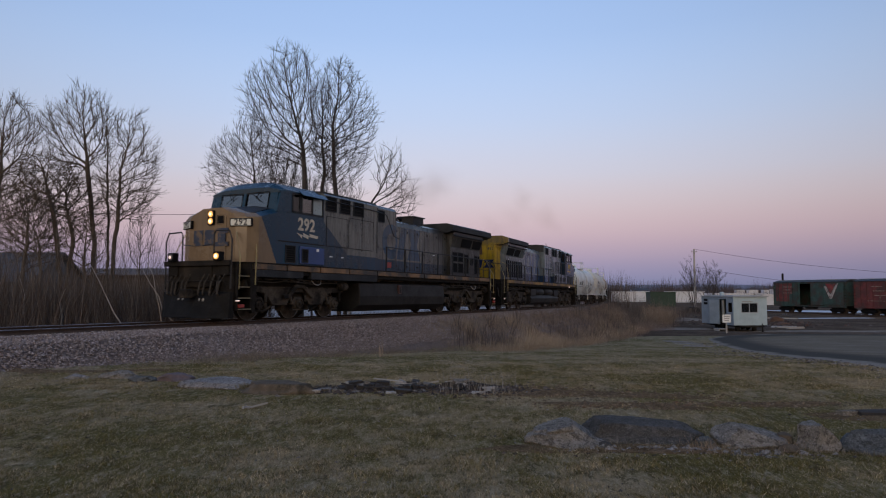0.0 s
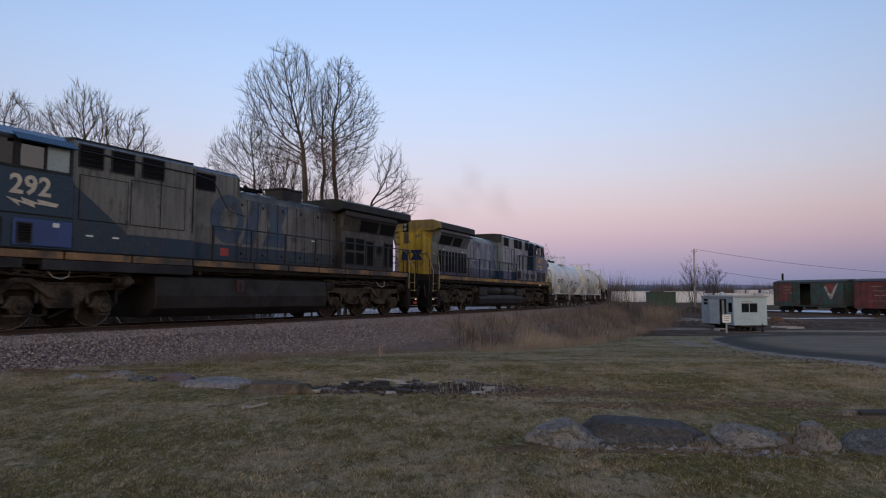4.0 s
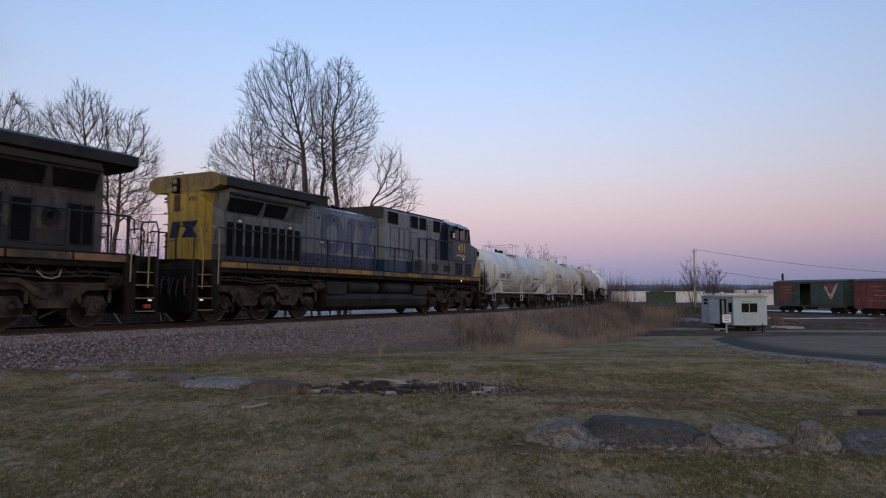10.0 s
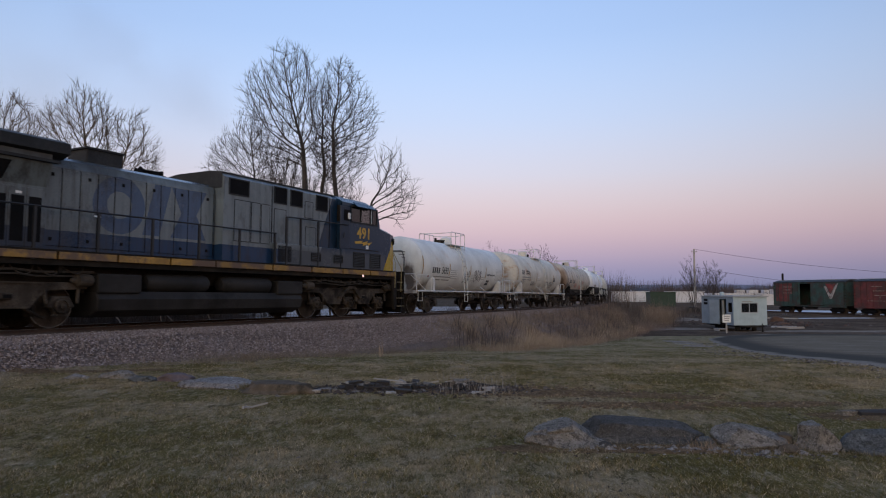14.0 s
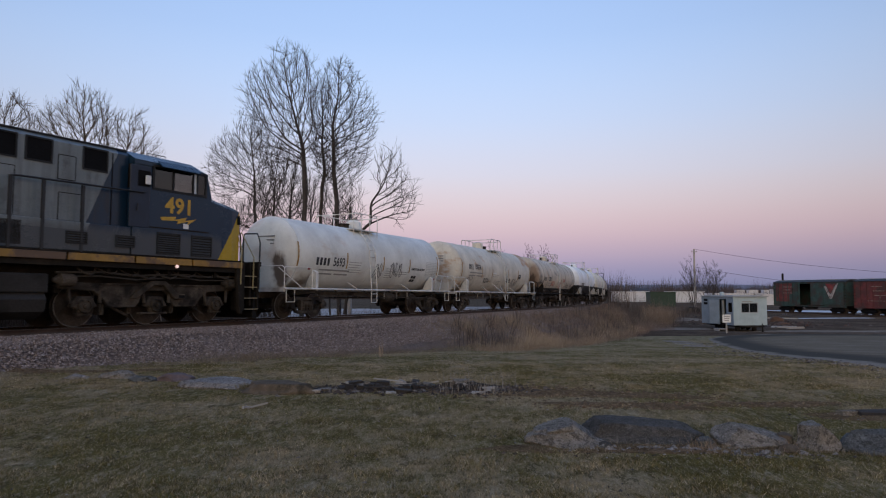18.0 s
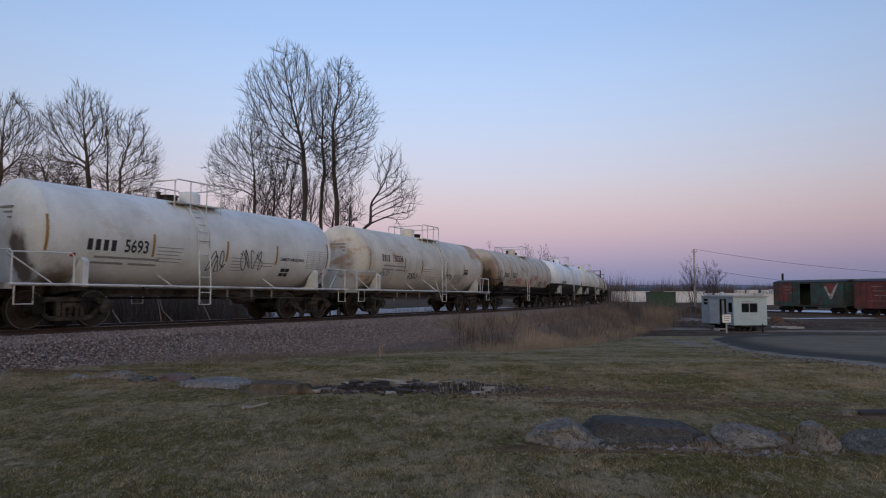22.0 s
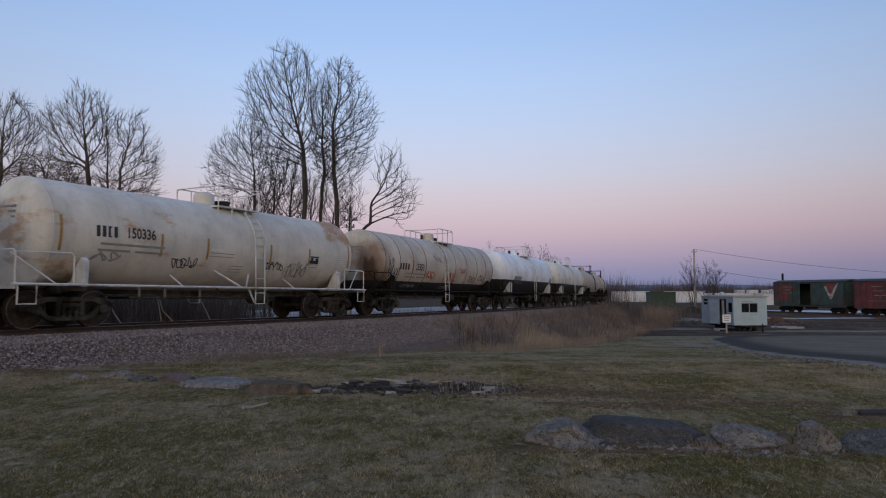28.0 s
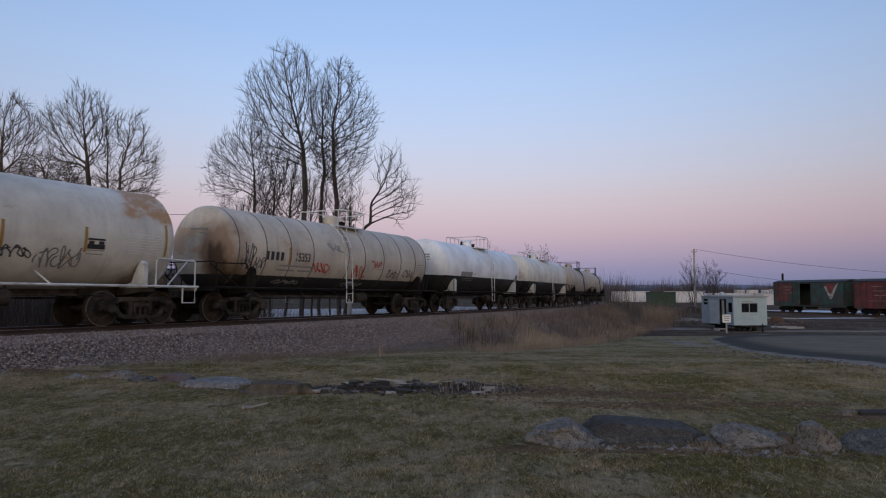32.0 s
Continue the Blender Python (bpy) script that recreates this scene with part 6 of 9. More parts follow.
    part("rear_vent", quick(lambda bm: box(bm, 9.6, 9.632, -0.4, -0.14, 3.38, 3.88)), mat("rust_brown_vent", (0.06, 0.03, 0.014), 0.7), lo)
    me = letters(number, 0.24, 0.003, 1.1, 0.006)
    me.transform(Matrix.Translation((9.624, 0.4, 3.72)) @ Matrix.Rotation(radians(90), 4, "Z") @ Matrix.Rotation(radians(90), 4, "X"))
    part("end_number", me, LETTER_K, lo)
    part("rear_emblem", quick(lambda bm: (prism(bm, [(-0.56, 2.56), (-0.2, 2.56), (-0.1, 3.06), (-0.46, 3.06)], 9.6, 9.63, "x"), prism(bm, [(-0.06, 2.56), (0.64, 2.56), (0.44, 2.81), (0.64, 3.06), (-0.06, 3.06), (0.14, 2.81)], 9.6, 9.63, "x"))), mat("blue_emblem", (0.008, 0.016, 0.055), 0.6, spec=0.2), lo, "blue emblem blocks on the end")
    for z in (2.3, 2.65, 3.0, 3.35, 3.7):
        part("grab_rung", quick(lambda bm: hoop(bm, [(9.6, -0.62, z), (9.72, -0.64, z), (9.6, -0.88, z), (9.45, -0.86, z)], 0.012, 5)), RAILING, lo)
    part("roof_lifting_loop", quick(lambda bm: hoop(bm, [(9.5, -0.6, 4.5), (9.5, -0.6, 4.6), (9.5, -0.2, 4.62), (9.5, -0.2, 4.5)], 0.014, 5)), RAILING, lo)
    # handrails
    for sd in (-1, 1):
        x0 = -1.15 if A else -2.0
        hr = part("side_handrail", quick(lambda bm: hoop(bm, [(x0 - 0.0, sd * 1.46, 2.86), (gr - 0.05, sd * 1.46, 2.82), (gr + 0.08, sd * 1.46, 2.75), (gr + 0.1, sd * 1.46, 2.4)], 0.024)), RAILING, lo)
        x = x0 + 0.05
        while x < gr:
            part("stanchion", quick(lambda bm: box(bm, x - 0.032, x + 0.032, sd * 1.435, sd * 1.485, 1.62, 2.84)), RAILING, hr)
            x += 1.56
        if A:
            part("roof_grab_rail", quick(lambda bm: hoop(bm, [(-5.3, sd * 1.54, 4.28), (-2.0, sd * 1.54, 4.26), (-1.2, sd * 1.5, 4.2), (-0.55, sd * 1.48, 3.36), (0.4, sd * 1.2, 3.32)], 0.018)), RAILING, lo)
        else:
            part("cab_walk_rail", quick(lambda bm: (hoop(bm, [(-2.45, sd * 1.49, 3.3), (-2.46, sd * 1.49, 3.44), (-2.6, sd * 1.5, 3.46), (-5.75, sd * 1.56, 3.5)], 0.026), [box(bm, x - 0.035, x + 0.035, sd * 1.46, sd * 1.52, 1.84, 3.45) for x in (-2.46, -3.18, -4.12)])), RAILING, lo)
        # end platforms
        for ex, ew, g0 in ((-1, ef, gf), (1, er, gr)):
            part("end_handrail", quick(lambda bm: (hoop(bm, [(ex * ew, sd * 1.4, 1.0), (ex * ew, sd * 1.42, 2.5), (ex * ew, sd * 1.3, 2.78), (ex * ew, sd * 0.75, 2.8), (ex * ew, sd * 0.68, 2.7), (ex * ew, sd * 0.68, 1.82)], 0.026), hoop(bm, [(ex * ew, sd * 0.68, 2.4), (ex * ew, sd * 0.2, 2.35)], 0.015))), RAILING, lo)
            part("corner_grab", quick(lambda bm: hoop(bm, [(ex * g0, sd * 1.5, 1.15), (ex * g0, sd * 1.52, 2.2), (ex * (g0 - 0.1), sd * 1.4, 2.75), (ex * (g0 - 0.1), sd * 1.1, 2.9)], 0.018)), YRAIL, lo, "worn yellow grab rail")
            part("corner_grab", quick(lambda bm: hoop(bm, [(ex * (ew - 0.3), sd * 1.45, 1.0), (ex * (ew - 0.3), sd * 1.47, 2.0), (ex * (ew - 0.5), sd * 1.1, 2.8)], 0.018)), YRAIL, lo, "worn yellow grab rail")
            sw = part("stepwell", quick(lambda bm: (box(bm, ex * (g0 + 0.12), ex * (g0 + 0.18), sd * 0.95, sd * 1.48, 0.35, 1.84), box(bm, ex * (g0 + 0.72), ex * (g0 + 0.77), sd * 0.95, sd * 1.48, 0.35, 1.84), box(bm, ex * (g0 + 0.18), ex * (g0 + 0.72), sd * 0.9, sd * 0.96, 0.35, 1.84))), DARK, lo)
            part("step_bulkhead", quick(lambda bm: prism(bm, [(ex * (g0 - 0.16), 1.62), (ex * (g0 + 0.115), 1.62), (ex * (g0 + 0.115), 0.26), (ex * (g0 + 0.0), 0.26)], sd * 1.36, sd * 1.49, "y", 0.01)), DARK, lo)
            for k, z in enumerate((0.4, 0.74, 1.08, 1.42)):
                part("step", quick(lambda bm: box(bm, ex * (g0 + 0.18), ex * (g0 + 0.72), sd * 1.0, sd * (1.5 - 0.03 * k), z - 0.03, z, 0.004)), UNDER, sw)
                part("step_edge", quick(lambda bm: box(bm, ex * (g0 + 0.18), ex * (g0 + 0.72), sd * (1.5 - 0.03 * k), sd * (1.515 - 0.03 * k), z - 0.025, z + 0.005)), STEPM, sw)
    # pilots, couplers, lamps
    for ex, q in ((-1, ef - 10.2), (1, er - 10.2)):
        bm = bmesh.new()
        if ex < 0:
            loft(bm, [[(-9.8, -1.45, 0.92), (-9.8, 1.45, 0.92), (-9.75, 1.45, 0.12), (-9.75, -1.45, 0.12)], [(-9.88, -1.42, 0.9), (-9.88, 1.42, 0.9), (-9.95, 1.42, 0.12), (-9.95, -1.42, 0.12)], [(-9.98, -0.9, 0.8), (-9.98, 0.9, 0.8), (-10.28, 0.9, 0.12), (-10.28, -0.9, 0.12)], [(-10.05, -0.22, 0.72), (-10.05, 0.22, 0.72), (-10.42, 0.22, 0.14), (-10.42, -0.22, 0.14)]])
        else:
            box(bm, er - 0.06, er + 0.06, -1.4, 1.4, 0.3, 1.6, 0.03)
        part("pilot_plow" if ex < 0 else "pilot", bm, PLOW, lo)
        if ex < 0:
            part("pilot_back", quick(lambda bm: box(bm, -9.72, -9.66, -1.4, 1.4, 0.5, 1.82)), DARK, lo)
            part("platform_edge", quick(lambda bm: box(bm, -ef - 0.08, -ef + 0.02, -1.42, 1.42, 1.72, 1.88, 0.015)), DARK, lo)
            for y in (-0.8, 0.8):
                part("pilot_strut", quick(lambda bm: prism(bm, [(-9.72, 1.7), (-9.72, 1.2), (-10.0, 0.8), (-9.88, 0.8)], y - 0.04, y + 0.04, "y")), DARK, lo)
            for y in (-0.5, -0.34, 0.36, 0.55):
                part("hose_coupling", quick(lambda bm: lathe(bm, [(0.62, 0.01), (0.63, 0.035), (0.7, 0.04), (0.72, 0.01)], "z", 8, (-10.05, y, 0))), LETTER_GREY, lo, "pale metal hose end")
        cp = part("coupler", quick(lambda bm: (box(bm, ex * (10.0 + q), ex * (10.6 + q), -0.1, 0.1, 0.76, 0.98, 0.03), box(bm, ex * (10.48 + q), ex * (10.77 + q), -0.17, 0.17, 0.72, 1.0, 0.05))), UNDER, lo)
        part("draft_gear_housing", quick(lambda bm: box(bm, ex * (9.95 + q), ex * (10.2 + q), -0.6, 0.6, 1.05, 1.72, 0.05)), DARK, lo)
        for y in (-1.08, 1.08):
            part("anti_climber", quick(lambda bm: box(bm, ex * (10.0 + q), ex * (10.2 + q), y - 0.22, y + 0.22, 1.42, 1.8, 0.03)), DARK, lo)
        rn = random.Random(7 + ex)
        for y in (-1.15, -0.95, -0.72, -0.5, -0.3, 0.3, 0.5, 0.72, 0.95, 1.15):
            a, b = rn.uniform(0.05, 0.2), rn.uniform(-0.15, 0.15)
            part("brake_hose", quick(lambda bm: tube(bm, [(ex * (10.18 + q), y, 1.42 + b * 0.4), (ex * (10.26 + q + a * 0.6), y + b * 0.5, 1.2), (ex * (10.3 + q + a * 0.6), y + b, 0.85), (ex * (10.24 + q), y + b * 1.4, 0.62 + a)], 0.028, 6)), HOSE, lo)
        part("uncoupling_lever", quick(lambda bm: tube(bm, [(ex * (10.24 + q), -1.35, 1.0), (ex * (10.28 + q), -1.2, 1.25), (ex * (10.28 + q), 1.2, 1.25), (ex * (10.24 + q), 1.35, 1.0)], 0.02, 5)), DARK, lo)
    for sd in (-1, 1):
        if lit:
            dl = part("ditch_light", quick(lambda bm: box(bm, -10.05, -9.84, sd * 0.98 - 0.13, sd * 0.98 + 0.13, 1.86, 2.14, 0.02)), BLACK, lo)
            part("ditch_lens", quick(lambda bm: lathe(bm, [(-10.05, 0.1), (-10.07, 0.095), (-10.08, 0.02)], "x", 16, (0, sd * 0.98, 2.0))), LAMP_WARM if sd < 0 else LENS, dl, "lit warm ditch light" if sd < 0 else "")
            part("lamp_core", quick(lambda bm: lathe(bm, [(-10.075, 0.055), (-10.085, 0.045), (-10.09, 0.005)], "x", 14, (0, sd * 0.98, 2.0))), LAMP_CORE if sd < 0 else LAMP_DIM, dl)
        part("step_lamp", quick(lambda bm: box(bm, gr + 0.56, gr + 0.63, sd * 1.46, sd * 1.52, 0.66, 0.695)), LAMP_DIM, lo, "small lit step lamp")
        if A:
            part("step_lamp", quick(lambda bm: box(bm, -9.68, -9.58, sd * 1.44, sd * 1.52, 0.63, 0.665)), LAMP_DIM, lo, "small lit step lamp")
        if A:
            part("red_tag", quick(lambda bm: box(bm, gr + 0.42, gr + 0.6, sd * 1.46, sd * 1.535, 0.47, 0.57)), REDM, lo)
            part("red_tag", quick(lambda bm: box(bm, -9.6, -9.4, sd * 1.46, sd * 1.535, 0.44, 0.54)), REDM, lo)
        if not A:
            part("sill_lamp", quick(lambda bm: lathe(bm, [(sd * 1.5, 0.05), (sd * 1.53, 0.045), (sd * 1.535, 0.005)], "y", 12, (-6.87, 0, 1.6))), LAMP_DIM, lo, "small lit lamp under the cab")
    # fuel tank
    if A:
        ft = part("fuel_tank", quick(lambda bm: prism(bm, [(-1.38, 1.3), (-1.2, 1.36), (1.2, 1.36), (1.38, 1.3), (1.45, 0.8), (1.4, 0.45), (1.0, 0.2), (-1.0, 0.2), (-1.4, 0.45), (-1.45, 0.8)], -3.0, 4.3, "x", 0.03)), TANKGREY, lo, "dull grey fuel tank")
        gauge_red = mat("dark_red_gauge", (0.05, 0.018, 0.015), 0.6)
        for sd in (-1.435, 1.435):
            part("fuel_gauge", quick(lambda bm: box(bm, -0.1, 0.14, sd - 0.035, sd + 0.035, 0.9, 1.28, 0.01)), gauge_red, ft)
        part("gauge_tube", quick(lambda bm: box(bm, -0.02, 0.06, -1.49, -1.46, 0.95, 1.22)), TANKGREY, ft)
        part("bell_and_valves", quick(lambda bm: [(lathe(bm, [(1.42, 0.02), (1.42, 0.12), (1.6, 0.1), (1.62, 0.02)], "z", 12, (-2.0, sd * 1.2, 0)), lathe(bm, [(1.4, 0.02), (1.4, 0.07), (1.52, 0.07), (1.53, 0.02)], "z", 10, (-1.4, sd * 1.25, 0)), tube(bm, [(-2.8, sd * 1.1, 1.5), (0.0, sd * 1.15, 1.45), (4.2, sd * 1.1, 1.5)], 0.04, 6)) for sd in (-1, 1)]), UNDER, lo)
    else:
        ft = part("fuel_tank", quick(lambda bm: (prism(bm, [(-1.3, 0.9), (1.3, 0.9), (1.42, 0.7), (1.36, 0.42), (1.0, 0.24), (-1.0, 0.24), (-1.36, 0.42), (-1.42, 0.7)], -3.42, 4.2, "x", 0.03), box(bm, -3.45, -2.2, -1.4, 1.4, 0.85, 1.3, 0.04), box(bm, 2.95, 4.2, -1.4, 1.4, 0.85, 1.34, 0.04))), TANKGREY, lo, "dull grey fuel tank")
        for x0 in (-2.05, 0.55):
            for sd in (-1, 1):
                part("air_tank", quick(lambda bm: lathe(bm, [(x0, 0.02), (x0 + 0.03, 0.18), (x0 + 0.12, 0.25), (x0 + 2.05, 0.25), (x0 + 2.14, 0.18), (x0 + 2.17, 0.02)], "x", 20, (0, sd * 1.12, 1.14))), TANKGREY, lo, smooth=True)
    for cx in ((-6.38, 7.18) if A else (-6.5, 7.0)):
        loco_truck(lo, cx, way)
    return lo


LOCO_A = locomotive("weathered blue and grey diesel locomotive with tan nose, headlights lit", "292", PAINT_A, SILL_A, 1, None, True)
LOCO_B = locomotive("grey and blue diesel locomotive with bright yellow rear end", "491", PAINT_B, SILL_B, -1, None, False)


# ---- tank cars (rail top at z = 0) ----
def on_tank(me, r, zc, z, sd):
    """Bends a flat mesh (x along the car, y up) onto the tank's side at height z."""
    a0 = math.asin(max(-1, min(1, (z - zc) / r)))
    for v in me.vertices:
        a, rr = a0 + v.co.y / r, r + 0.004 + v.co.z
        x = v.co.x if sd < 0 else -v.co.x
        v.co = (x, sd * math.cos(a) * rr, zc + math.sin(a) * rr)
    return me


def flat_rects(rects):
    """Small raised rectangles (x0, x1, y0, y1), cut finely enough to bend."""
    bm = bmesh.new()
    for x0, x1, y0, y1 in rects:
        n = max(1, int((y1 - y0) / 0.15))
        for k in range(n):
            box(bm, x0, x1, y0 + (y1 - y0) * k / n, y0 + (y1 - y0) * (k + 1) / n, 0, 0.004)
    return finish(bm, "rects")


def squiggle(seed, w, h, n=3, thick=0.014):
    """An unreadable sprayed scrawl of looping strokes."""
    rn = random.Random(seed)
    bm = bmesh.new()
    for k in range(n):
        x0, pts = -w / 2 + w * (k + 0.5) / n, []
        p = [rn.uniform(0, 6.28) for _ in range(4)]
        for i in range(26):
            t = i / 25
            pts.append((x0 + w / n * (0.75 * math.sin(5.5 * t + p[0]) * 0.6 + 0.3 * math.sin(11 * t + p[1])), h / 2 * (0.75 * math.sin(7 * t + p[2]) + 0.25 * math.cos(13 * t + p[3])), 0))
        vs = []
        for i, q in enumerate(pts):
            a, b = pts[max(0, i - 1)], pts[min(25, i + 1)]
            d = Vector((b[0] - a[0], b[1] - a[1])).normalized() * thick
            vs.append((bm.verts.new((q[0] - d.y, q[1] + d.x, 0)), bm.verts.new((q[0] + d.y, q[1] - d.x, 0))))
        for a, b in zip(vs, vs[1:]):
            bm.faces.new((a[0], a[1], b[1], b[0]))
    return finish(bm, "scrawl")


def car_truck(parent, cx, way):
    tr = part("truck", quick(lambda bm: (box(bm, cx - 0.18, cx + 0.18, -1.05, 1.05, 0.42, 0.72, 0.03), box(bm, cx - 0.5, cx + 0.5, -0.3, 0.3, 0.6, 0.8))), UNDER, parent)
    for sd in (-1, 1):
        bm = bmesh.new()
        prism(bm, [(cx + a, b) for a, b in ((-1.12, 0.56), (-0.98, 0.68), (-0.62, 0.76), (0.62, 0.76), (0.98, 0.68), (1.12, 0.56), (1.12, 0.42), (0.96, 0.42), (0.84, 0.54), (0.56, 0.64), (-0.56, 0.64), (-0.84, 0.54), (-0.96, 0.42), (-1.12, 0.42))], sd * 0.98, sd * 1.12, "y", 0.015)
        for q in (-1, 1):
            prism(bm, [(cx + q * a, b) for a, b in ((0.9, 0.53), (0.74, 0.53), (0.5, 0.3), (0.34, 0.3), (0.4, 0.18), (0.58, 0.22))], sd * 0.98, sd * 1.11, "y", 0.012)
            box(bm, cx + q * 0.24, cx + q * 0.35, sd * 0.98, sd * 1.115, 0.29, 0.65, 0.01)
        box(bm, cx - 0.42, cx + 0.42, sd * 0.98, sd * 1.13, 0.18, 0.28, 0.02)
        part("side_frame", bm, UNDER, tr)
        part("bolster_end", quick(lambda bm: (box(bm, cx - 0.22, cx + 0.22, sd * 0.95, sd * 1.14, 0.5, 0.61, 0.015), box(bm, cx - 0.12, cx + 0.12, sd * 1.14, sd * 1.15, 0.53, 0.58))), UNDER, tr)
        for k in (-0.16, 0.0, 0.16):
            part("spring", quick(lambda bm: lathe(bm, [(0.24 + j * 0.045, 0.05 + 0.012 * (j % 2)) for j in range(7)], "z", 10, (cx + k, sd * 1.08, 0))), UNDER, tr)
        for k in (-0.84, 0.84):
            part("journal_cap", quick(lambda bm: lathe(bm, [(sd * 1.05, 0.13), (sd * 1.17, 0.12), (sd * 1.19, 0.08), (sd * 1.19, 0.01)], "y", 14, (cx + k, 0, 0.457))), UNDER, tr)
    for k in (-0.84, 0.84):
        wheelset(parent, cx + k, 0.457, WS_CAR, way)


def squeeze(me, k):
    for v in me.vertices:
        v.co.x *= k
    return me


def tank_car(label, half, r, zc, tc, paint, under, rail_m, number, mark_w, num_x, num_z, stripes, spec):
    """half: half the tank's length with heads; tc: truck centre; spec: small differences."""
    c = thing("tank_car", label, "tank car", None, "tank cars of the train")
    cyl = half - 0.5
    bm = bmesh.new()
    prof = [(-half, 0.02)] + [(-cyl - 0.5 * math.cos(a), r * math.sin(a) ** 0.85) for a in (0.25, 0.5, 0.8, 1.1, 1.35)] + [(-cyl, r), (-cyl * 0.5, r), (0, r), (cyl * 0.5, r), (cyl, r)]
    prof += [(cyl + 0.5 * math.cos(a), r * math.sin(a) ** 0.85) for a in (1.35, 1.1, 0.8, 0.5, 0.25)] + [(half, 0.02)]
    lathe(bm, prof, "x", 56, (0, 0, zc))
    tk = part("tank", bm, paint, c, smooth=True)
    tk.data.set_sharp_from_angle(angle=radians(60))
    for x in spec.get("bands", (-cyl, -cyl * 0.55, -0.2, cyl * 0.5, cyl)):
        part("weld_band", quick(lambda bm: lathe(bm, [(x - 0.03, r - 0.01), (x - 0.02, r + 0.006), (x + 0.02, r + 0.006), (x + 0.03, r - 0.01)], "x", 56, (0, 0, zc))), spec.get("band_m", paint), tk, smooth=True)
    zb = 1.02
    cap = half + 0.42
    # frame, bolsters, saddles
    part("stub_sill", quick(lambda bm: (box(bm, -cap, -tc + 1.2, -0.3, 0.3, 0.72, 1.02, 0.02), box(bm, tc - 1.2, cap, -0.3, 0.3, 0.72, 1.02, 0.02), box(bm, -tc, tc, -0.16, 0.16, 0.8, zc - r + 0.06))), under, c)
    for ex in (-1, 1):
        part("bolster", quick(lambda bm: prism(bm, [(-1.4, zb), (-1.4, zb - 0.12), (-0.5, zb - 0.24), (0.5, zb - 0.24), (1.4, zb - 0.12), (1.4, zb)], ex * tc - 0.2, ex * tc + 0.2, "x", 0.01)), under, c)
        for sd in (-1, 1):
            part("saddle", quick(lambda bm: prism(bm, [(sd * 0.35, zb - 0.05), (sd * 1.43, zb - 0.02), (sd * 1.44, zb + 0.62), (sd * 1.32, zb + 0.7), (sd * 1.14, zb + 0.5), (sd * 0.95, zb + 0.12), (sd * 0.4, zc - r + 0.05)], ex * (tc - 0.13) - 0.07, ex * (tc - 0.13) + 0.09, "x", 0.01)), spec.get("saddle", rail_m), c)
        part("end_sill", quick(lambda bm: (box(bm, ex * (cap - 0.08), ex * cap, -1.42, 1.42, zb - 0.08, zb + 0.06), box(bm, ex * (half - 0.5), ex * cap, -1.45, 1.45, zb, zb + 0.03))), rail_m, c)
        part("coupler", quick(lambda bm: (box(bm, ex * cap, ex * (cap + 0.5), -0.11, 0.11, 0.76, 0.98, 0.03), box(bm, ex * (cap + 0.28), ex * (cap + 0.6), -0.18, 0.18, 0.72, 1.0, 0.04))), UNDER, c)
        part("end_handrail", quick(lambda bm: (hoop(bm, [(ex * (cap - 0.06), -1.4, zb), (ex * (cap - 0.06), -1.4, zb + 0.72), (ex * (cap - 0.06), -1.3, zb + 0.8), (ex * (cap - 0.06), 1.3, zb + 0.8), (ex * (cap - 0.06), 1.4, zb + 0.72), (ex * (cap - 0.06), 1.4, zb)], 0.02), [hoop(bm, [(ex * (cap - 0.06), sd * 1.4, zb + 0.75), (ex * (tc + 0.25), sd * 1.44, zb + 0.78), (ex * (tc + 0.18), sd * 1.46, zb + 0.7), (ex * (tc + 0.18), sd * 1.46, zb)], 0.02) for sd in (-1, 1)], [hoop(bm, [(ex * (cap - 0.1), sd * 1.1, zb + 0.75), (ex * (half - 0.6), sd * 1.42, zb + 0.02)], 0.018) for sd in (-1, 1)])), rail_m, c)
        for sd in (-1, 1):
            part("corner_stirrup", quick(lambda bm: hoop(bm, [(ex * (cap - 0.1), sd * 1.46, zb), (ex * (cap - 0.1), sd * 1.46, zb - 0.42), (ex * (cap - 0.52), sd * 1.46, zb - 0.42), (ex * (cap - 0.52), sd * 1.46, zb)], 0.02)), rail_m, c)
        car_truck(c, ex * tc, 1)
    for sd in (-1, 1):
        part("running_rail", quick(lambda bm: tube(bm, [(-cap, sd * 1.47, zb + 0.03), (cap, sd * 1.47, zb + 0.03)], 0.035, 6)), rail_m, c)
        for x in (-tc * 0.45, tc * 0.45):
            part("rail_bracket", quick(lambda bm: hoop(bm, [(x, sd * (r - 0.25), zc - 0.95), (x + 0.2, sd * 1.46, zb + 0.03)], 0.022)), rail_m, c)
        # ladder to the platform, bent round the tank
        lx = spec.get("ladder", 0.55)
        bm = bmesh.new()
        path = [(sd * 1.48, 0.55), (sd * 1.48, zb + 0.1), (sd * (r + 0.07), zc - 0.1)] + [(sd * math.cos(a) * (r + 0.07), zc + math.sin(a) * (r + 0.07)) for a in (0.25, 0.55, 0.85, 1.1)]
        for q in (-0.2, 0.2):
            tube(bm, [(lx + q, a, b) for a, b in path], 0.02, 5)
        part("ladder", bm, spec.get("ladder_m", rail_m), c)
        for k in range(11):
            f = k / 10 * (len(path) - 1.01)
            i = int(f)
            a, b = (path[i][j] + (path[i + 1][j] - path[i][j]) * (f - i) for j in (0, 1))
            part("rung", quick(lambda bm: tube(bm, [(lx - 0.2, a, b), (lx + 0.2, a, b)], 0.014, 5)), spec.get("ladder_m", rail_m), c)
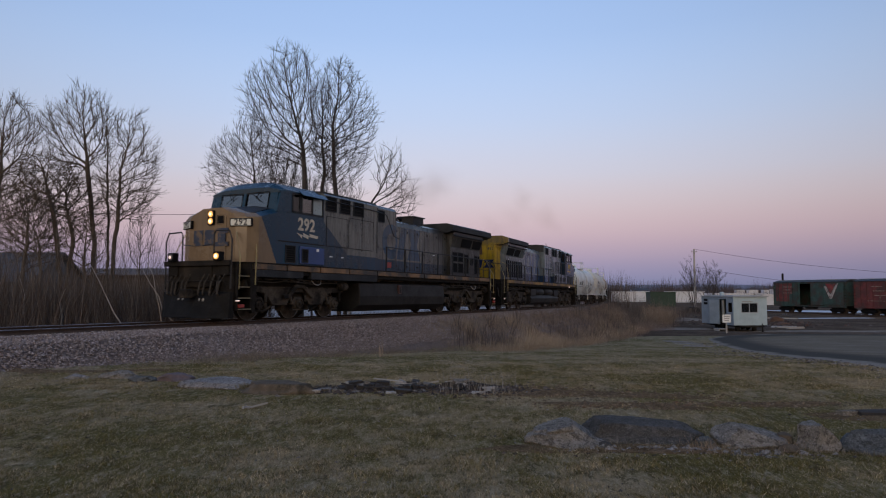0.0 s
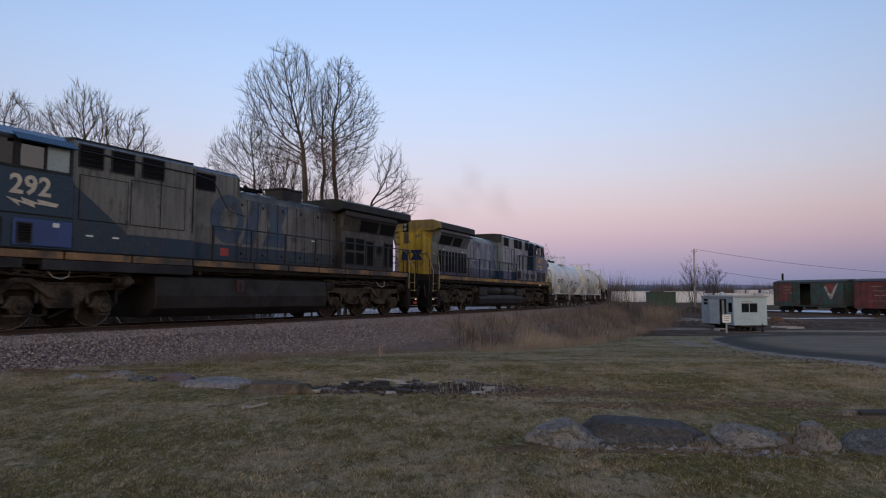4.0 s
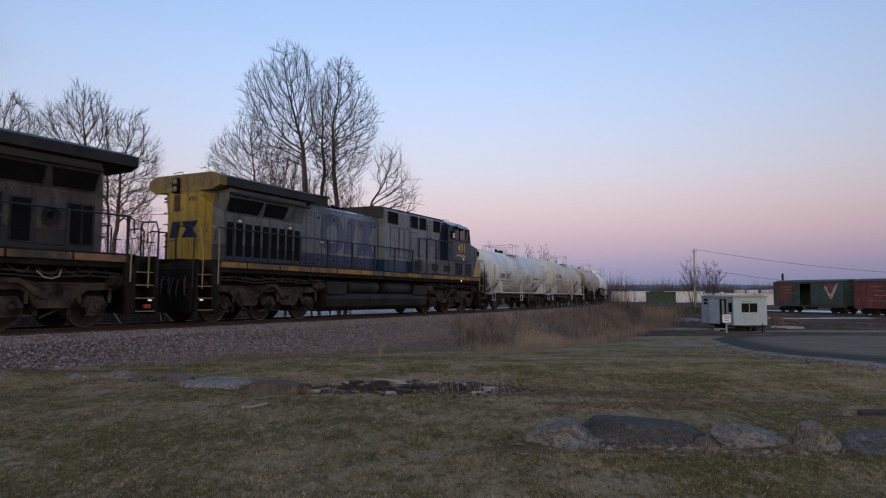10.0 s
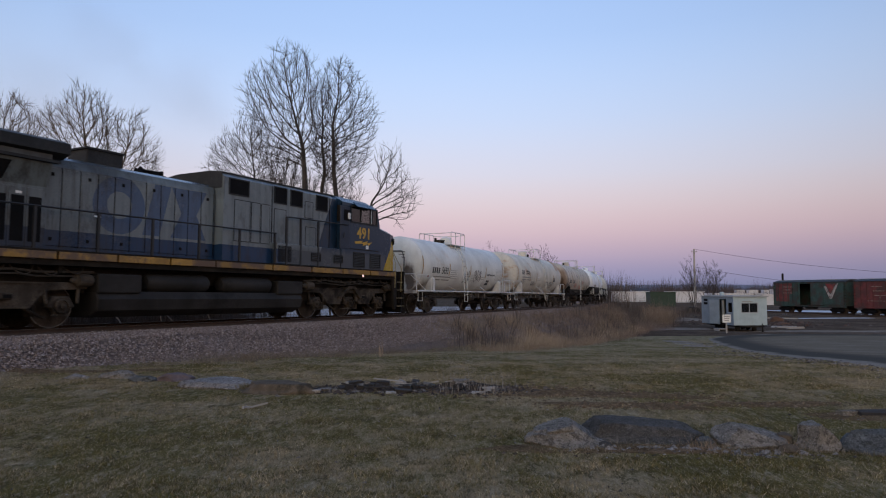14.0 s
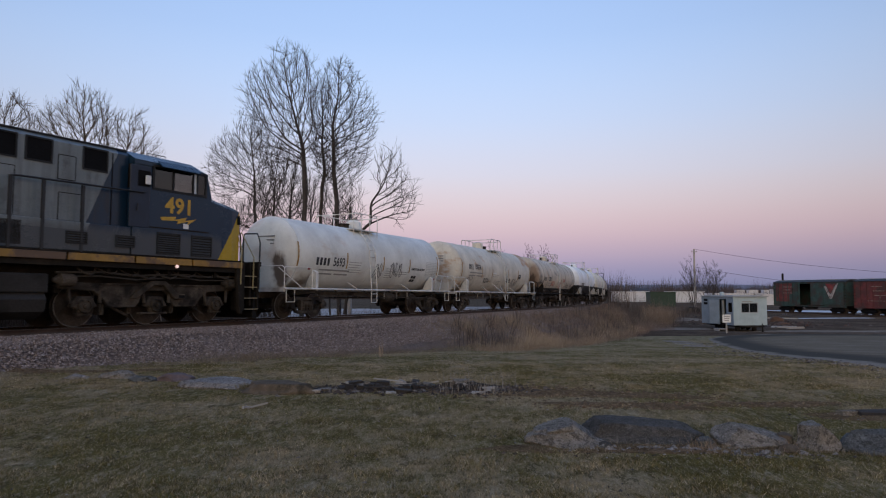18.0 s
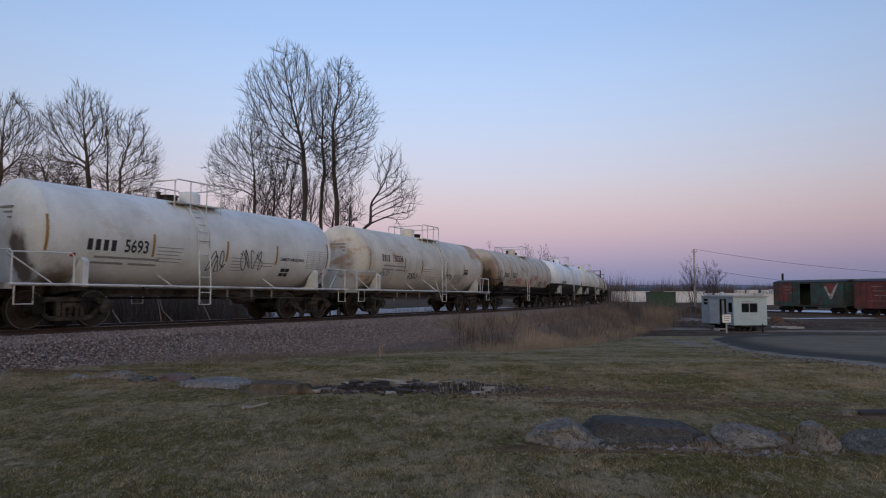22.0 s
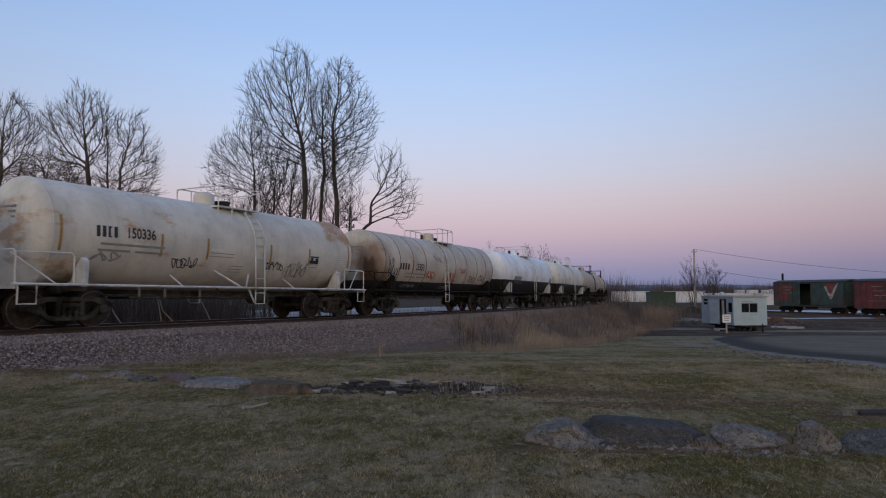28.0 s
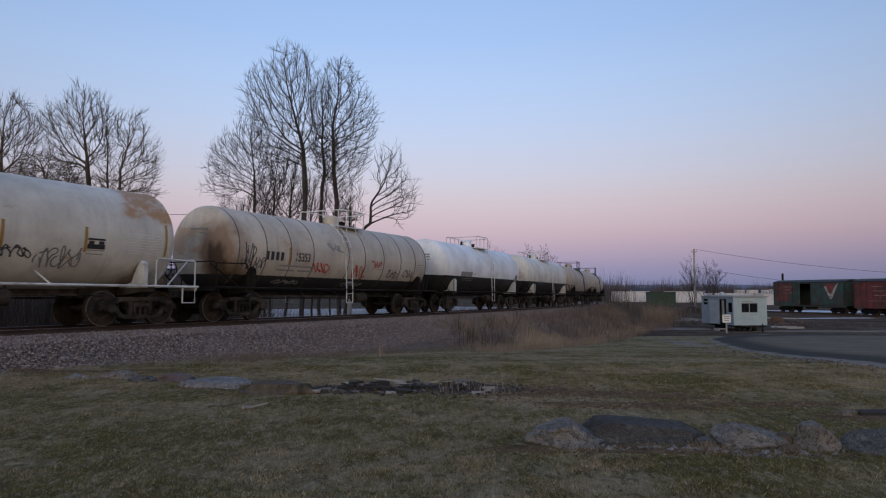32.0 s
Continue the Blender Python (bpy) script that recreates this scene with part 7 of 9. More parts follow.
        # lettering, stripes, placards
        if number:
            me = on_tank(squeeze(letters(number, spec.get("num_h", 0.47), 0.002, 1.0, 0.008), spec.get("num_w", 0.78)), r, zc, num_z, sd)
            for v in me.vertices:
                v.co.x += num_x
            part("car_number", me, LETTER_K, c, "black stencilled car number")
            w = 0.2
            marks = []
            for k in range(4):
                x = -mark_w - spec.get("mark_gap", 0.12) + k * (mark_w / 4)
                marks.append((x, x + mark_w / 4 * 0.62, -0.14, 0.14))
            nw = spec.get("num_h", 0.44) * spec.get("num_w", 0.78) * 0.58 * len(number) / 2
            me = flat_rects([(a - nw, b - nw, y0, y1) for a, b, y0, y1 in marks])
            on_tank(me, r, zc, num_z, sd)
            for v in me.vertices:
                v.co.x += num_x if sd < 0 else num_x
            part("reporting_mark", me, LETTER_K, c, "black block shapes of a painted mark")
            rows = [(-1.15, 0.75, -0.34, -0.28), (-1.2, -0.3, -0.5, -0.44), (-0.15, 0.7, -0.5, -0.44)]
            me = on_tank(flat_rects([(a + num_x, b + num_x, y0, y1) if sd < 0 else (a - num_x, b - num_x, y0, y1) for a, b, y0, y1 in rows]), r, zc, num_z, sd)
            part("small_lettering", me, LETTER_GREY, c)
        for x in stripes:
            part("reflective_stripe", on_tank(flat_rects([((x if sd < 0 else -x) - 0.036, (x if sd < 0 else -x) + 0.036, -0.32, 0.3 if abs(x) < 4.5 else 0.55)]), r, zc, zc - 0.15, sd), STRIPE, c)
        for x, z, w, h, mm in spec.get("cards", ()):
            part("placard", on_tank(flat_rects([((x if sd < 0 else -x) - w / 2, (x if sd < 0 else -x) + w / 2, -h / 2, h / 2)]), r, zc, z, sd), mm, c)
        for x, z, w, rowsn in spec.get("lines", ()):
            part("small_lettering", on_tank(flat_rects([((x if sd < 0 else -x) - w / 2, (x if sd < 0 else -x) + w / 2 * (1 - 0.12 * (k % 3)), -k * 0.1, -k * 0.1 + 0.022) for k in range(rowsn)]), r, zc, z, sd), LETTER_GREY, c)
        for text, x, z, size in spec.get("words", ()):
            me = on_tank(letters(text, size, 0.002, 1.0, 0.003), r, zc, z, sd)
            for v in me.vertices:
                v.co.x += x
            part("stencilled_words", me, LETTER_K, c, "black stencilled cargo name")
        for x, z, w, h, n in spec.get("table", ()):
            me = flat_rects([((x if sd < 0 else -x) - w / 2, (x if sd < 0 else -x) + w / 2, -h / 2 + k * h / n, -h / 2 + k * h / n + 0.016) for k in range(n + 1)] + [((x if sd < 0 else -x) - w / 2 + k * w / 3, (x if sd < 0 else -x) - w / 2 + k * w / 3 + 0.014, -h / 2, h / 2) for k in range(4)])
            part("data_table", on_tank(me, r, zc, z, sd), spec.get("table_m", LETTER_GREY), c, "small stencilled table of test dates")
        for x0, z0, x1, z1 in spec.get("brace", ()):
            y0 = math.sqrt(max(0.01, r * r - (z0 - zc) ** 2)) if z0 > 1.2 else 1.46
            part("ladder_brace", quick(lambda bm: tube(bm, [(x0, sd * y0, z0), (x1, sd * 1.47, z1)], 0.03, 6)), rail_m, c)
        for x in spec.get("hangers", ()):
            part("pipe_hanger", quick(lambda bm: box(bm, x - 0.03, x + 0.03, sd * 1.3, sd * 1.34, 0.7, 1.03, 0.01)), DUSTY_TAN, c)
        if spec.get("hangers"):
            part("side_pipe", quick(lambda bm: tube(bm, [(spec["hangers"][0] - 0.3, sd * 1.33, 0.74), (spec["hangers"][-1] + 2.0, sd * 1.33, 0.74)], 0.025, 6)), UNDER, c)
    for k, (x, z, w, h, mm, n) in enumerate(spec.get("scrawl", ())):
        me = on_tank(squiggle(k + int(half * 100), w, h, n, 0.017 if mm in (SPRAY_K, SPRAY_G) else 0.026), r, zc, z, -1)
        me.transform(Matrix.Translation((x, 0, 0)))
        part("graffiti", me, mm, c, "sprayed scrawl")
    # end lettering on the head, as faint lines
    part("head_lettering", quick(lambda bm: [box(bm, -cyl - 0.5 * 0.9 - 0.02, -cyl - 0.28, -0.55, 0.15 - 0.1 * k, zc + 0.55 - 0.13 * k, zc + 0.6 - 0.13 * k) for k in range(3)]), LETTER_GREY, c)
    # top platform, dome, valves
    top = zc + r
    px = spec.get("dome", 0.0)
    pl, rz = 0.86, top + 0.52
    part("platform", quick(lambda bm: [box(bm, px - pl, px + pl, sd * 0.45, sd * 0.95, top - 0.16, top - 0.12) for sd in (-1, 1)]), spec.get("ladder_m", rail_m), c)
    pr = part("platform_railing", quick(lambda bm: ([hoop(bm, [(px - pl, sd * 0.93, rz - 0.08), (px - pl + 0.08, sd * 0.93, rz), (px + pl - 0.08, sd * 0.93, rz), (px + pl, sd * 0.93, rz - 0.08)], 0.02) for sd in (-1, 1)], [hoop(bm, [(px + e * pl, -0.93, rz - 0.04), (px + e * (pl + 0.14), -0.4, rz - 0.06), (px + e * (pl + 0.14), 0.4, rz - 0.06), (px + e * pl, 0.93, rz - 0.04)], 0.02) for e in (-1, 1)])), spec.get("ladder_m", rail_m), c)
    for sd in (-1, 1):
        for x in (-pl, -0.3, 0.3, pl):
            part("post", quick(lambda bm: tube(bm, [(px + x, sd * 0.93, top - 0.4), (px + x, sd * 0.93, rz - (0.08 if abs(x) == pl else 0.0))], 0.02, 5)), spec.get("ladder_m", rail_m), pr)
    part("dome", quick(lambda bm: lathe(bm, [(top - 0.05, 0.32), (top + 0.26, 0.32), (top + 0.31, 0.29), (top + 0.36, 0.2), (top + 0.37, 0.02)], "z", 24, (px + spec.get("dome_dx", -0.15), 0, 0))), paint, c, "round valve housing", True)
    part("manway", quick(lambda bm: (lathe(bm, [(top - 0.05, 0.24), (top + 0.1, 0.24), (top + 0.12, 0.27), (top + 0.16, 0.27), (top + 0.18, 0.02)], "z", 20, (px + spec.get("manway_dx", 0.45), 0, 0)))), UNDER, c)
    part("vent_valve", quick(lambda bm: lathe(bm, [(top - 0.05, 0.07), (top + 0.2, 0.06), (top + 0.22, 0.1), (top + 0.26, 0.02)], "z", 10, (px - 0.6, 0.1, 0))), UNDER, c)
    # brake gear
    bw = part("brake_wheel", quick(lambda bm: ([tube(bm, [(-cap + 0.12, 0.6 + 0.27 * math.cos(a), zb + 0.55 + 0.27 * math.sin(a)) for a in [j * math.tau / 20 for j in range(21)]], 0.018, 5)], [tube(bm, [(-cap + 0.14, 0.6, zb + 0.55), (-cap + 0.12, 0.6 + 0.27 * math.cos(a), zb + 0.55 + 0.27 * math.sin(a))], 0.014, 5) for a in (0.3, 1.6, 2.9, 4.2, 5.4)])), DARK, c)
    part("brake_reservoir", quick(lambda bm: (lathe(bm, [(0.9, 0.02), (0.93, 0.2), (1.6, 0.2), (1.63, 0.02)], "x", 16, (0.4, -0.6, 0.74)), tube(bm, [(-tc + 0.9, -0.75, 0.8), (tc - 0.9, -0.75, 0.8)], 0.028, 6), tube(bm, [(-tc + 0.9, 0.5, 0.72), (tc - 0.9, 0.5, 0.72)], 0.028, 6), [tube(bm, [(x, -0.75, 0.8), (x, -0.4, 1.1)], 0.02, 5) for x in (-2, 0, 2)])), spec.get("brake_m", UNDER), c)
    return c


P_WHITE = tank_paint("off_white_tank_paint", (0.72, 0.725, 0.695), 0.25, (-5.35, -0.72, 0.34, 2.4), drip=0.16, sad=4.7)
P_CREAM = tank_paint("cream_rust_stained_tank_paint", (0.65, 0.61, 0.53), 0.75, None, drip=0.3, sad=5.05, bloom=(4.3, 2.75))
P_BEIGE = tank_paint("beige_tank_paint_over_black", (0.58, 0.51, 0.42), 0.5, (-5.8, -0.85, 0.42, 2.55), (0.02, 0.02, 0.021), 1.47, 0.45, 5.3, 0.75)
P_BRIGHT = tank_paint("bright_white_tank_paint_over_black", (0.86, 0.87, 0.88), 0.15, None, (0.02, 0.02, 0.021), 1.86, 0.2)
P_IVORY = tank_paint("ivory_tank_paint_over_black", (0.74, 0.71, 0.63), 0.35, None, (0.02, 0.02, 0.021), 1.86, 0.35)
P_TAN = tank_paint("dirty_tan_tank_paint", (0.46, 0.4, 0.33), 0.55, None, (0.025, 0.023, 0.022), 1.35, 0.5)
SEAM = mat("dark_weld_seam", (0.12, 0.095, 0.07), 0.7, 0, 0.3, 3)
PALE_CARD = mat("pale_grey_placard", (0.45, 0.46, 0.45), 0.6)
FLEET = [
    (50.72, tank_car("off-white tank car with black number and white running rails", 5.68, 1.33, 2.3, 4.47, P_WHITE, UNDER, WRAIL, "5693", 0.86, -2.85, 2.06, (-5.24, -2.34, 0.27, 2.43, 5.07),
        dict(ladder=-0.7, dome=-0.55, dome_dx=0.45, manway_dx=-0.3, bands=(-5.2, -0.7, 5.2), words=(("LIMESTONE SLURRY", 3.22, 2.02, 0.135),), table=((4.45, 2.06, 0.98, 0.62, 8),), table_m=PALE_CARD, hangers=(0.3, 1.3, 2.2), lines=((-1.79, 2.1, 0.85, 5), (0.75, 1.95, 0.5, 5), (1.9, 1.85, 0.9, 2)), cards=((2.86, 1.67, 0.19, 0.13, LETTER_K), (3.08, 1.67, 0.19, 0.13, LETTER_K), (2.86, 1.52, 0.19, 0.13, LETTER_K), (3.08, 1.52, 0.19, 0.13, LETTER_K), (5.0, 1.62, 0.14, 0.1, REDM), (-4.55, 1.78, 0.14, 0.1, REDM)), scrawl=((-0.05, 1.82, 0.6, 0.7, SPRAY_K, 3), (1.3, 1.9, 1.0, 0.7, SPRAY_K, 4))))),
    (64.1, tank_car("cream tank car streaked with orange rust", 6.26, 1.38, 2.32, 5.12, P_CREAM, UNDER, WRAIL, "150336", 0.64, -3.43, 2.4, (-5.6, -2.78, -1.18, 1.45, 3.37, 5.65),
        dict(ladder=0.87, dome=0.42, dome_dx=-0.6, manway_dx=0.15, num_h=0.38, table=((5.02, 2.13, 1.0, 0.5, 7),), table_m=WHITEM, brace=((-0.75, 1.55, 0.12, 1.04), (0.72, 1.48, 0.26, 1.04), (0.36, 1.06, 0.62, 0.6)), hangers=(-3.4, -2.6, -1.4), bands=(-5.76, -4.3, -1.75, 0.5, 2.3, 4.0, 5.76), lines=((-0.6, 2.05, 1.0, 2), (0.05, 1.7, 0.55, 3), (3.65, 1.9, 0.46, 2)), cards=((3.65, 2.18, 0.46, 0.05, LETTER_K), (3.65, 2.0, 0.46, 0.12, LETTER_K), (3.52, 2.1, 0.14, 0.08, LETTER_K), (3.78, 2.1, 0.14, 0.08, LETTER_K), (-0.8, 2.15, 0.5, 0.07, WHITEM)), scrawl=((-1.93, 1.73, 0.82, 0.34, SPRAY_K, 5), (1.7, 1.78, 0.8, 0.3, SPRAY_K, 5), (2.8, 1.7, 1.05, 0.62, SPRAY_G, 5), (-4.4, 1.75, 0.8, 0.3, LETTER_GREY, 3))))),
    (78.25, tank_car("beige tank car with black lower half, rust and red scrawls", 6.45, 1.36, 2.3, 5.4, P_BEIGE, DARK, DARK, "15353", 0.95, -2.81, 2.12, (-3.5,),
        dict(ladder=-0.2, dome=0.6, mark_gap=0.42, num_h=0.42, saddle=DARK, ladder_m=WRAIL, band_m=SEAM, bands=(-5.85, -4.63, -3.43, -2.22, -0.1, 1.02, 2.4, 3.75, 5.0, 5.95), lines=((2.0, 2.2, 0.7, 4), (5.4, 2.2, 0.6, 5)), scrawl=((-1.75, 1.8, 1.0, 0.42, SPRAY_R, 4), (0.72, 1.74, 0.9, 0.6, SPRAY_R, 4), (1.9, 2.1, 0.7, 0.3, SPRAY_R, 3), (-5.4, 2.05, 0.5, 0.9, SPRAY_K, 4), (-4.9, 1.85, 0.5, 0.4, SPRAY_K, 3), (3.2, 1.72, 0.8, 0.45, SPRAY_K, 4), (4.5, 1.78, 0.8, 0.4, SPRAY_K, 4), (-0.9, 2.6, 0.8, 0.3, LETTER_GREY, 3), (-3.2, 1.28, 1.3, 0.2, LETTER_GREY, 5), (0.7, 1.26, 1.2, 0.2, LETTER_GREY, 5))))),
    (91.85, tank_car("bright white tank car with black lower half", 5.8, 1.38, 2.32, 4.65, P_BRIGHT, DARK, DARK, "", 0.9, 0, 2.1, (),
        dict(dome=0.2, ladder=0.6, saddle=WRAIL, ladder_m=WRAIL, lines=((-2.6, 1.75, 1.4, 2), (-2.6, 2.0, 1.7, 1)), cards=((4.9, 1.9, 0.45, 0.5, LETTER_GREY), (-2.9, 1.98, 1.5, 0.26, LETTER_GREY))))),
    (105.2, tank_car("ivory tank car with black lower half", 5.85, 1.36, 2.32, 4.7, P_IVORY, DARK, DARK, "", 0.9, 0, 2.1, (),
        dict(dome=0.1, ladder=0.5, saddle=WRAIL, ladder_m=WRAIL, lines=((-2.4, 1.9, 1.4, 3),)))),
    (118.6, tank_car("dirty tan tank car", 5.95, 1.32, 2.25, 4.75, P_TAN, DARK, DARK, "", 0.9, 0, 2.1, (),
        dict(dome=0.1, ladder=0.5, ladder_m=DARK, bands=(-5.4, -3.6, -1.8, 0, 1.8, 3.6, 5.4)))),
    (132.1, tank_car("dirty tan tank car", 5.95, 1.32, 2.25, 4.75, P_TAN, DARK, DARK, "", 0.9, 0, 2.1, (),
        dict(dome=0.1, ladder=0.5, ladder_m=DARK, bands=(-5.4, -3.6, -1.8, 0, 1.8, 3.6, 5.4)))),
]


# ---- lawn: boulders, slabs, rubble ----
def rock_mat(name, c, dark, pale):
    """Granite: crystals, dark seams and pale lichen."""
    m, bsdf, co = start_mat(name)
    big, mid, fine, grain = tex_noise(co, 3, 6, 0.65), tex_noise(co, 14, 6, 0.7), tex_noise(co, 60, 4, 0.7), tex_noise(co, 170, 2)
    col = col_mix(big.ramp(0.38, 0.62), shade(c, 0.75), shade(c, 1.15))
    col = col_mix(tex_noise(co, 5, 6, 0.75, (1, 1, 1.6)).ramp(0.52, 0.64) * 0.5, col, dark)
    col = col_mix(mid.ramp(0.49, 0.58) * 0.68, col, dark)
    col = col_mix(tex_noise(co, 9, 6, 0.8).ramp(0.55, 0.62) * 0.7, col, pale)
    col = col_mix(fine.ramp(0.5, 0.6) * 0.5, col, pale)
    col = col_mix(grain.ramp(0.52, 0.6) * 0.6, col, dark)
    V.nt.links.new(col, bsdf.inputs["Base Color"])
    bsdf.inputs["Roughness"].default_value, bsdf.inputs["Specular IOR Level"].default_value = 0.95, 0.15
    set_bump(bsdf, mid * 0.6 + fine * 0.4, 1.0, 0.05)
    return m


ROCK_L = rock_mat("pale_granite_boulder", (0.215, 0.193, 0.168), (0.032, 0.028, 0.023), (0.36, 0.335, 0.31))
ROCK_D = rock_mat("dark_mossy_boulder", (0.078, 0.073, 0.07), (0.036, 0.035, 0.031), (0.16, 0.152, 0.142))
ROCK_B = rock_mat("blue_grey_stone", (0.11, 0.11, 0.105), (0.03, 0.03, 0.026), (0.23, 0.225, 0.215))
ROCK_P = rock_mat("pale_streaked_stone", (0.235, 0.22, 0.21), (0.05, 0.043, 0.038), (0.44, 0.41, 0.4))
ROCK_BR = mat("brown_stone_block", (0.125, 0.1, 0.076), 0.95, 0, 0.35, 5, 60, 0.8, 0.03, dirt=(0.045, 0.04, 0.03), dirt_scale=3, spec=0.1)
WOODG = mat("weathered_grey_board", (0.3, 0.285, 0.275), 0.85, 0, 0.25, 4, 40, 0.3, stretch=(1, 8, 8))
CHAR = mat("charred_dark_rubble", (0.026, 0.022, 0.021), 0.9, 0, 0.4, 5, 40, 0.5)
BURNT = island_mat("burnt_small_rubble", [(0.026, 0.021, 0.019), (0.06, 0.046, 0.04), (0.038, 0.03, 0.026), (0.2, 0.18, 0.17), (0.05, 0.038, 0.032), (0.09, 0.07, 0.06), (0.03, 0.025, 0.022)])
RUBBLE = island_mat("mixed_small_rubble", [(0.03, 0.024, 0.022), (0.12, 0.095, 0.085), (0.05, 0.036, 0.03), (0.3, 0.27, 0.26), (0.06, 0.045, 0.038), (0.42, 0.38, 0.36), (0.09, 0.05, 0.035), (0.24, 0.21, 0.195), (0.04, 0.03, 0.028)])
SOIL = ground_mat("bare_reddish_soil", (0.1, 0.068, 0.04), (0.17, 0.115, 0.07), (0.25, 0.175, 0.115), 0.9)


def boulder(name, x, y, w, d, h, seed, material, label, turn=0.0, boxy=0.0, tilt=0.0, sink=0.2, group="boulders on the lawn", crack=False, cuts=()):
    """An uneven stone, partly sunk in the ground."""
    bm = bmesh.new()
    bmesh.ops.create_icosphere(bm, subdivisions=5 if w < 2 and y < 14 else 4, radius=1)
    rn = random.Random(seed * 13 + 1)
    planes = [(Vector(q[:3]).normalized(), q[3]) for q in cuts]
    for _ in range(9 if cuts else 16):
        nv = Vector((rn.gauss(0, 1), rn.gauss(0, 1), rn.gauss(0, 0.8))).normalized()
        planes.append((nv, rn.uniform(0.82, 1.0) if cuts else rn.uniform(0.68, 0.96)))
    for v in bm.verts:
        p = v.co.copy()
        if boxy:
            p = Vector((math.copysign(abs(p.x) ** (1 - boxy), p.x), math.copysign(abs(p.y) ** (1 - boxy), p.y), math.copysign(abs(p.z) ** (1 - boxy), p.z)))
        u = p.normalized()
        cut = min(min(d / max(0.05, nv.dot(u)) for nv, d in planes), 1.15)
        p *= 0.06 + 0.94 * cut
        n1 = noise.noise(p * 1.4 + Vector((seed * 7.1, 0, 0)))
        n3 = noise.noise(p * 6 + Vector((0, 0, seed))) + 0.6 * noise.noise(p * 15 + Vector((0, seed, 0))) + 0.35 * noise.noise(p * 34 + Vector((seed, 0, 0)))
        p *= 1 + 0.07 * n1 + 0.03 * n3
        if crack:
            g = abs(p.z - 0.42 - 0.22 * p.x + 0.05 * noise.noise(p * 3))
            p *= 1 - 0.2 * max(0.0, 1 - g / 0.06) * (1 if p.x < 0.15 else 0)
        p.z += p.x * tilt
        if p.z < 0.1:
            f = 1 + 0.3 * min(1, 0.1 - p.z)
            p.x, p.y = p.x * f, p.y * f
        v.co = Vector((p.x * w / 2, p.y * d / 2, p.z * h * (0.52 if p.z > 0 else 0.4)))
    z = ground_z(x, y)
    ob = solid(name, bm, material, label, "rock", group, m=Matrix.Translation((x, y, z + h * (0.4 - sink))) @ Matrix.Rotation(turn, 4, "Z"), smooth=False)
    ob.data.shade_smooth()
    return ob


boulder("boulder", 1.3, 7.12, 0.7, 0.48, 0.36, 1, ROCK_L, "pale granite boulder with a dark crack, half sunk in grass", 0.0, crack=True, cuts=((-0.5, -0.1, 0.86, 0.66), (0.78, -0.1, 0.6, 0.6), (-0.15, -0.93, 0.34, 0.78), (0.5, -0.75, 0.42, 0.74)))
boulder("boulder", 2.13, 7.32, 1.2, 0.6, 0.32, 5, ROCK_D, "broad dark mossy boulder half sunk in grass", -0.06, 0.12, -0.1, cuts=((0.1, -0.1, 0.99, 0.68), (0.02, -0.92, 0.38, 0.74), (-0.95, -0.1, 0.28, 0.9), (0.6, -0.2, 0.78, 0.86)))
boulder("boulder", 3.13, 7.02, 0.69, 0.46, 0.315, 3, ROCK_L, "rounded grey boulder half sunk in grass", -0.1, 0.0, -0.08, cuts=((0.42, -0.15, 0.9, 0.66), (-0.75, -0.3, 0.6, 0.74), (-0.1, -0.85, 0.52, 0.74)))
boulder("boulder", 2.68, 6.95, 0.26, 0.18, 0.14, 8, ROCK_B, "small pale stone among boulders", 0.3)
boulder("boulder", 3.76, 6.8, 0.37, 0.36, 0.4, 4, ROCK_L, "upright grey boulder on the lawn", 0.0, 0.1, cuts=((-0.9, -0.42, 0.12, 0.62), (0.66, -0.1, 0.74, 0.66), (-0.2, 0.0, 0.98, 0.84), (0.3, -0.92, 0.25, 0.72)))
boulder("boulder", 3.42, 6.7, 0.22, 0.18, 0.12, 9, ROCK_BR, "small brown stone among boulders", 0.2)
boulder("boulder", 3.5, 7.0, 0.18, 0.18, 0.2, 10, ROCK_BR, "brown angular stone wedged between boulders", 0.6)
boulder("boulder", 4.47, 6.78, 0.86, 0.5, 0.3, 6, ROCK_B, "low blue-grey boulder half sunk in grass", 0.1, cuts=((0.05, -0.2, 0.97, 0.68), (-0.6, -0.5, 0.6, 0.72), (0.1, -0.9, 0.4, 0.76)))
boulder("boulder", 1.66, 6.92, 0.16, 0.14, 0.09, 12, ROCK_D, "small dark stone among boulders", 0.2)
boulder("stone_slab", -3.68, 11.24, 1.35, 0.6, 0.22, 23, ROCK_P, "pale flat stone slab sunk in grass", -0.2, 0.0, -0.15, cuts=((0.18, -0.3, 0.93, 0.6), (0.4, -0.8, 0.4, 0.74), (-0.3, -0.2, 0.9, 0.7)))
boulder("stone_block", -2.58, 10.62, 1.05, 0.5, 0.28, 14, ROCK_BR, "brown stone block overgrown with dead grass", -0.12, 0.1, cuts=((0.0, -0.1, 0.99, 0.7), (0.0, -0.95, 0.3, 0.75)))
weeds("lawn_weeds", [(-2.7 + 0.5 * math.cos(a), 11.0 + 0.24 * math.sin(a), 1) for a in np.arange(3.0, 6.4, 0.15)] + [(-3.85 + 0.6 * math.cos(a), 11.62 + 0.3 * math.sin(a), 0.7) for a in np.arange(3.3, 6.2, 0.2)], 50, 0.07, 0.13, 0.004, 1.0, BLADES, "dead grass grown over the sunken stones", "grass", 71, 0.6)
